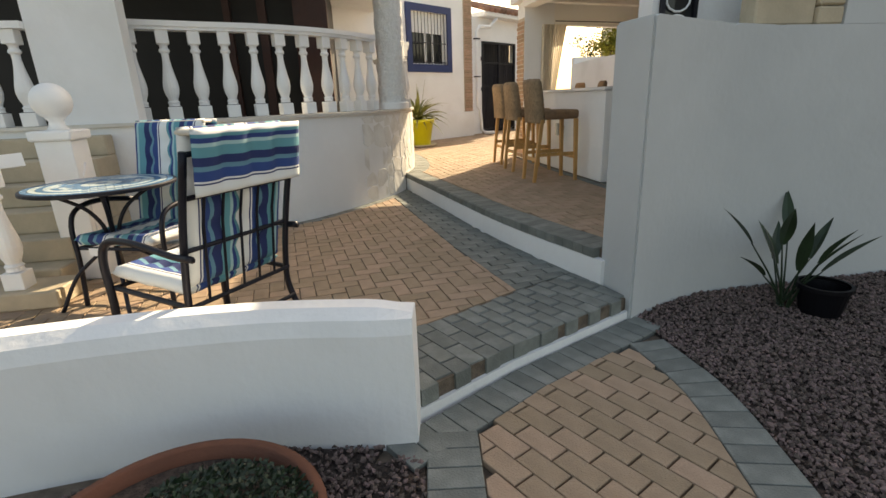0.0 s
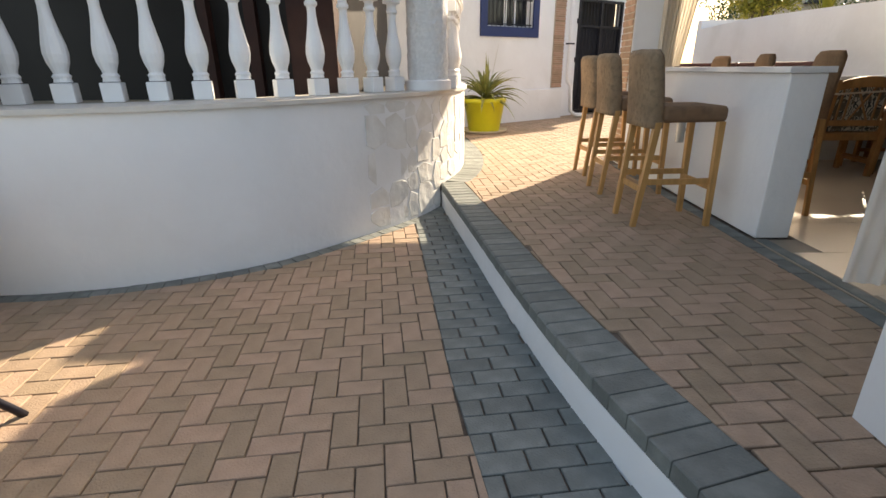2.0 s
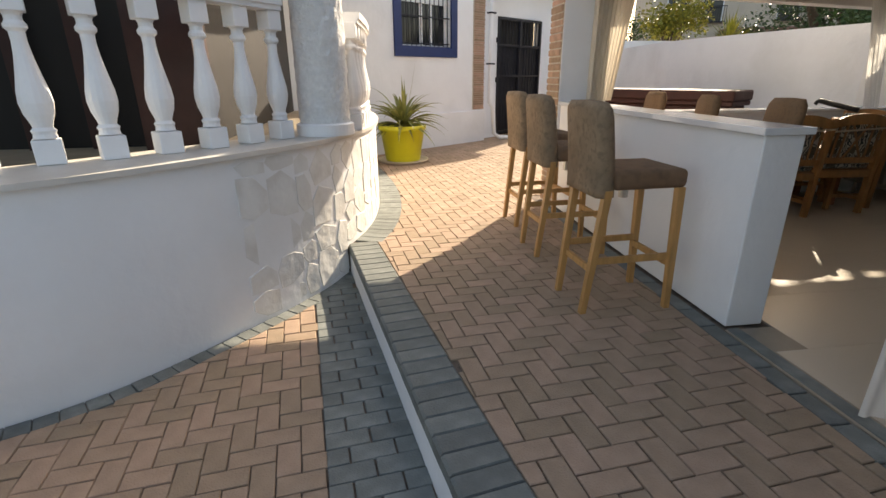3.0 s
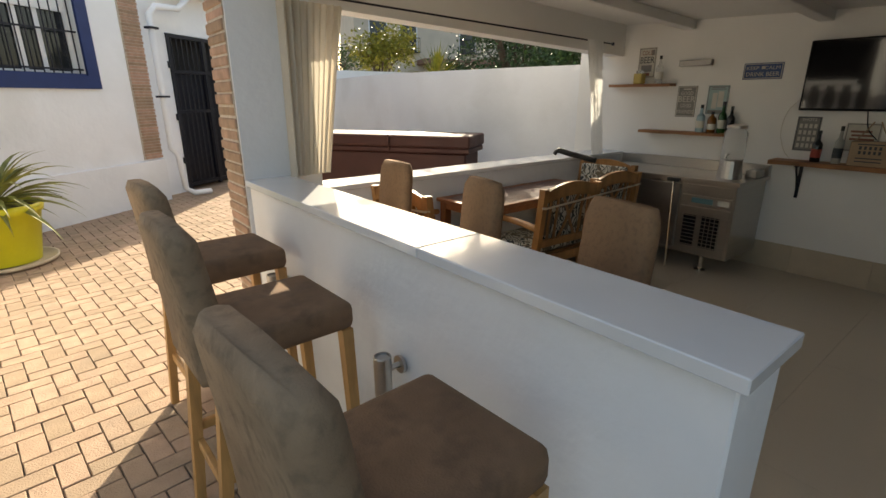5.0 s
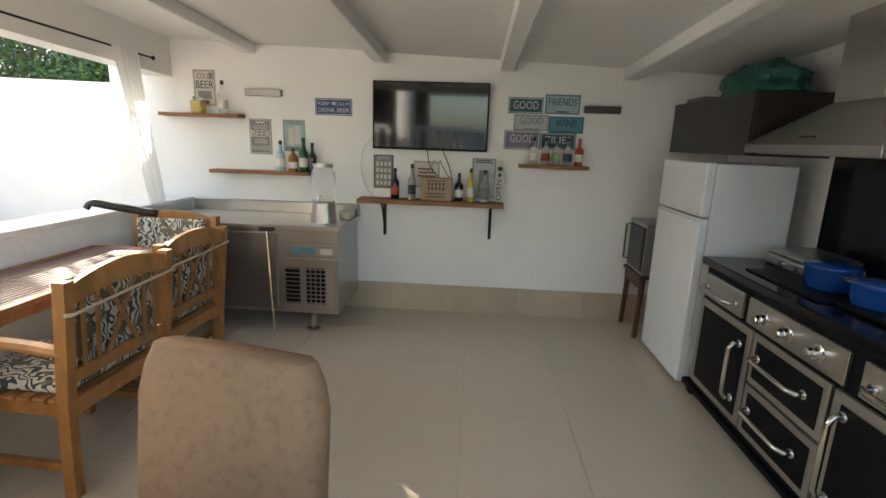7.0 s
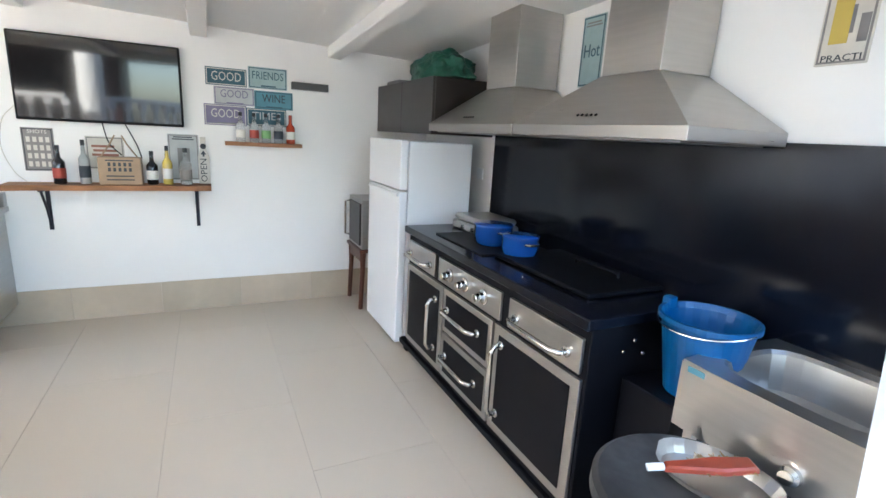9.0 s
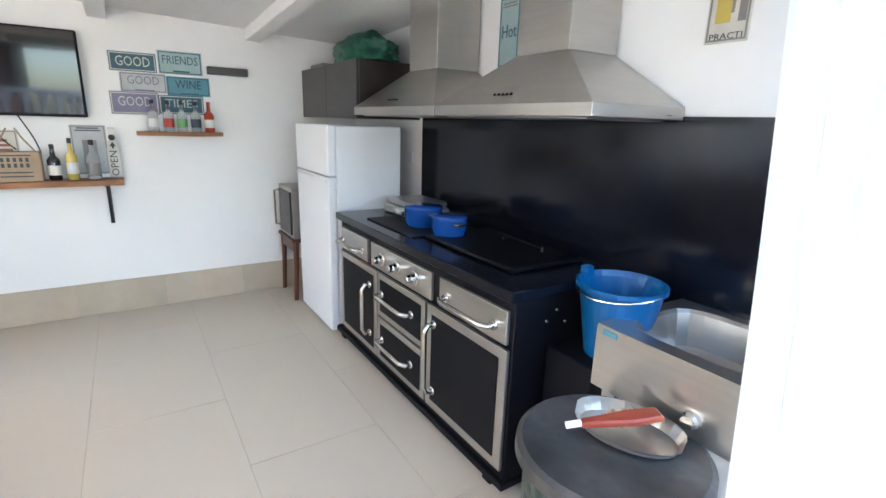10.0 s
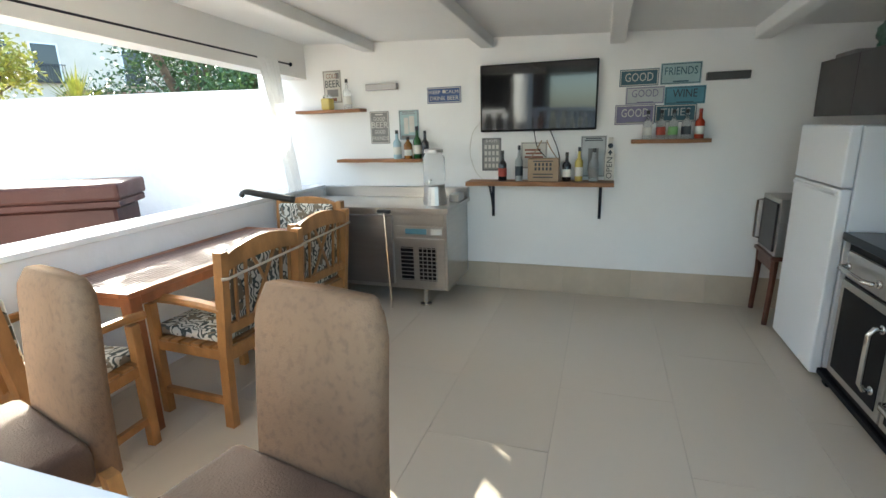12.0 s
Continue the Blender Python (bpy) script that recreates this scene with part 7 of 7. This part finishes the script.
for (oname, tone), items in rest.items():
    verts, faces = [], []
    for c, z, thick, key in items:
        n0, n = len(verts), len(c)
        cen = Vector((sum(p[0] for p in c) / n, sum(p[1] for p in c) / n))
        verts += [(p[0], p[1], z - thick) for p in c] + [(p[0], p[1], z - 0.0035) for p in c]
        for p in c:
            d = cen - Vector(p); d = d.normalized() * min(0.0045, d.length / 2)
            verts.append((p[0] + d.x, p[1] + d.y, z))
        for r in (0, n):
            for i in range(n): faces.append((n0 + r + i, n0 + r + (i + 1) % n, n0 + r + n + (i + 1) % n, n0 + r + n + i))
        faces.append(tuple(n0 + 2 * n + i for i in range(n)))
    me = bpy.data.meshes.new("paving_" + tone); me.from_pydata(verts, [], faces); me.materials.append(GREY_J if tone == "grey" else BRICK_J)
    o = new("paving_" + tone, me); o.parent = bpy.data.objects[oname]; tagged(o, kind="stuff")
# ==== gravel ====
rnd = random.Random(11)
verts, faces = [], []
def inside(p, poly):
    r = False
    for i in range(len(poly)):
        a, b = poly[i], poly[(i + 1) % len(poly)]
        if (a[1] > p[1]) != (b[1] > p[1]) and p[0] < (b[0] - a[0]) * (p[1] - a[1]) / (b[1] - a[1]) + a[0]: r = not r
    return r
ro = offset(rin, 0.225)
g1 = [tuple(p) for p in ro] + [(4.2, -1.0), (5.6, 0.6), (5.6, 2.45), (2.86, 2.45)]
g2 = [(1.15, 1.25)] + [tuple(p) for p in offset(lin, -0.225)][3:20] + [(0.2, 0.2), (-0.6, 1.0), (0.2, 1.40), (0.8, 1.42), (1.2, 1.34)]
PH = (1 + 5 ** .5) / 2
def stones(poly, n, x0, x1, y0, y1):
    for _ in range(n):
        p = (rnd.uniform(x0, x1), rnd.uniform(y0, y1))
        if not inside(p, poly): continue
        far = max(0.0, p[1] - 9)
        r = rnd.uniform(0.008, 0.016)
        z = P - 0.012 + rnd.uniform(-0.004, 0.014)
        m = Euler((rnd.uniform(0, 6), rnd.uniform(0, 6), rnd.uniform(0, 6))).to_matrix()
        n0 = len(verts)
        for q in ((1, 0, 0), (-1, 0, 0), (0, 1, 0), (0, -1, 0), (0, 0, 1), (0, 0, -1)):
            s = r * rnd.uniform(.7, 1.25)
            v = m @ Vector((q[0] * s * 1.2, q[1] * s, q[2] * s * .75)); verts.append((p[0] + v.x, p[1] + v.y, z + v.z * .8))
        for f in ((0, 2, 4), (2, 1, 4), (1, 3, 4), (3, 0, 4), (2, 0, 5), (1, 2, 5), (3, 1, 5), (0, 3, 5)): faces.append(tuple(n0 + i for i in f))
stones(g1, 42000, 2.4, 5.6, -0.6, 2.46)
stones(g2, 9000, -0.6, 1.8, 0.2, 1.6)
me = bpy.data.meshes.new("gravel"); me.from_pydata(verts, [], faces); me.materials.append(GRAVEL)
tagged(new("gravel", me), "pinkish grey crushed gravel bed beside the path", "gravel", kind="stuff")
for nm, poly in (("gravel_soil", g1), ("gravel_soil_small", g2)):
    bm = bmesh.new(); prism(bm, poly, P - 0.2, P - 0.018); setting(nm, bm, SOIL)
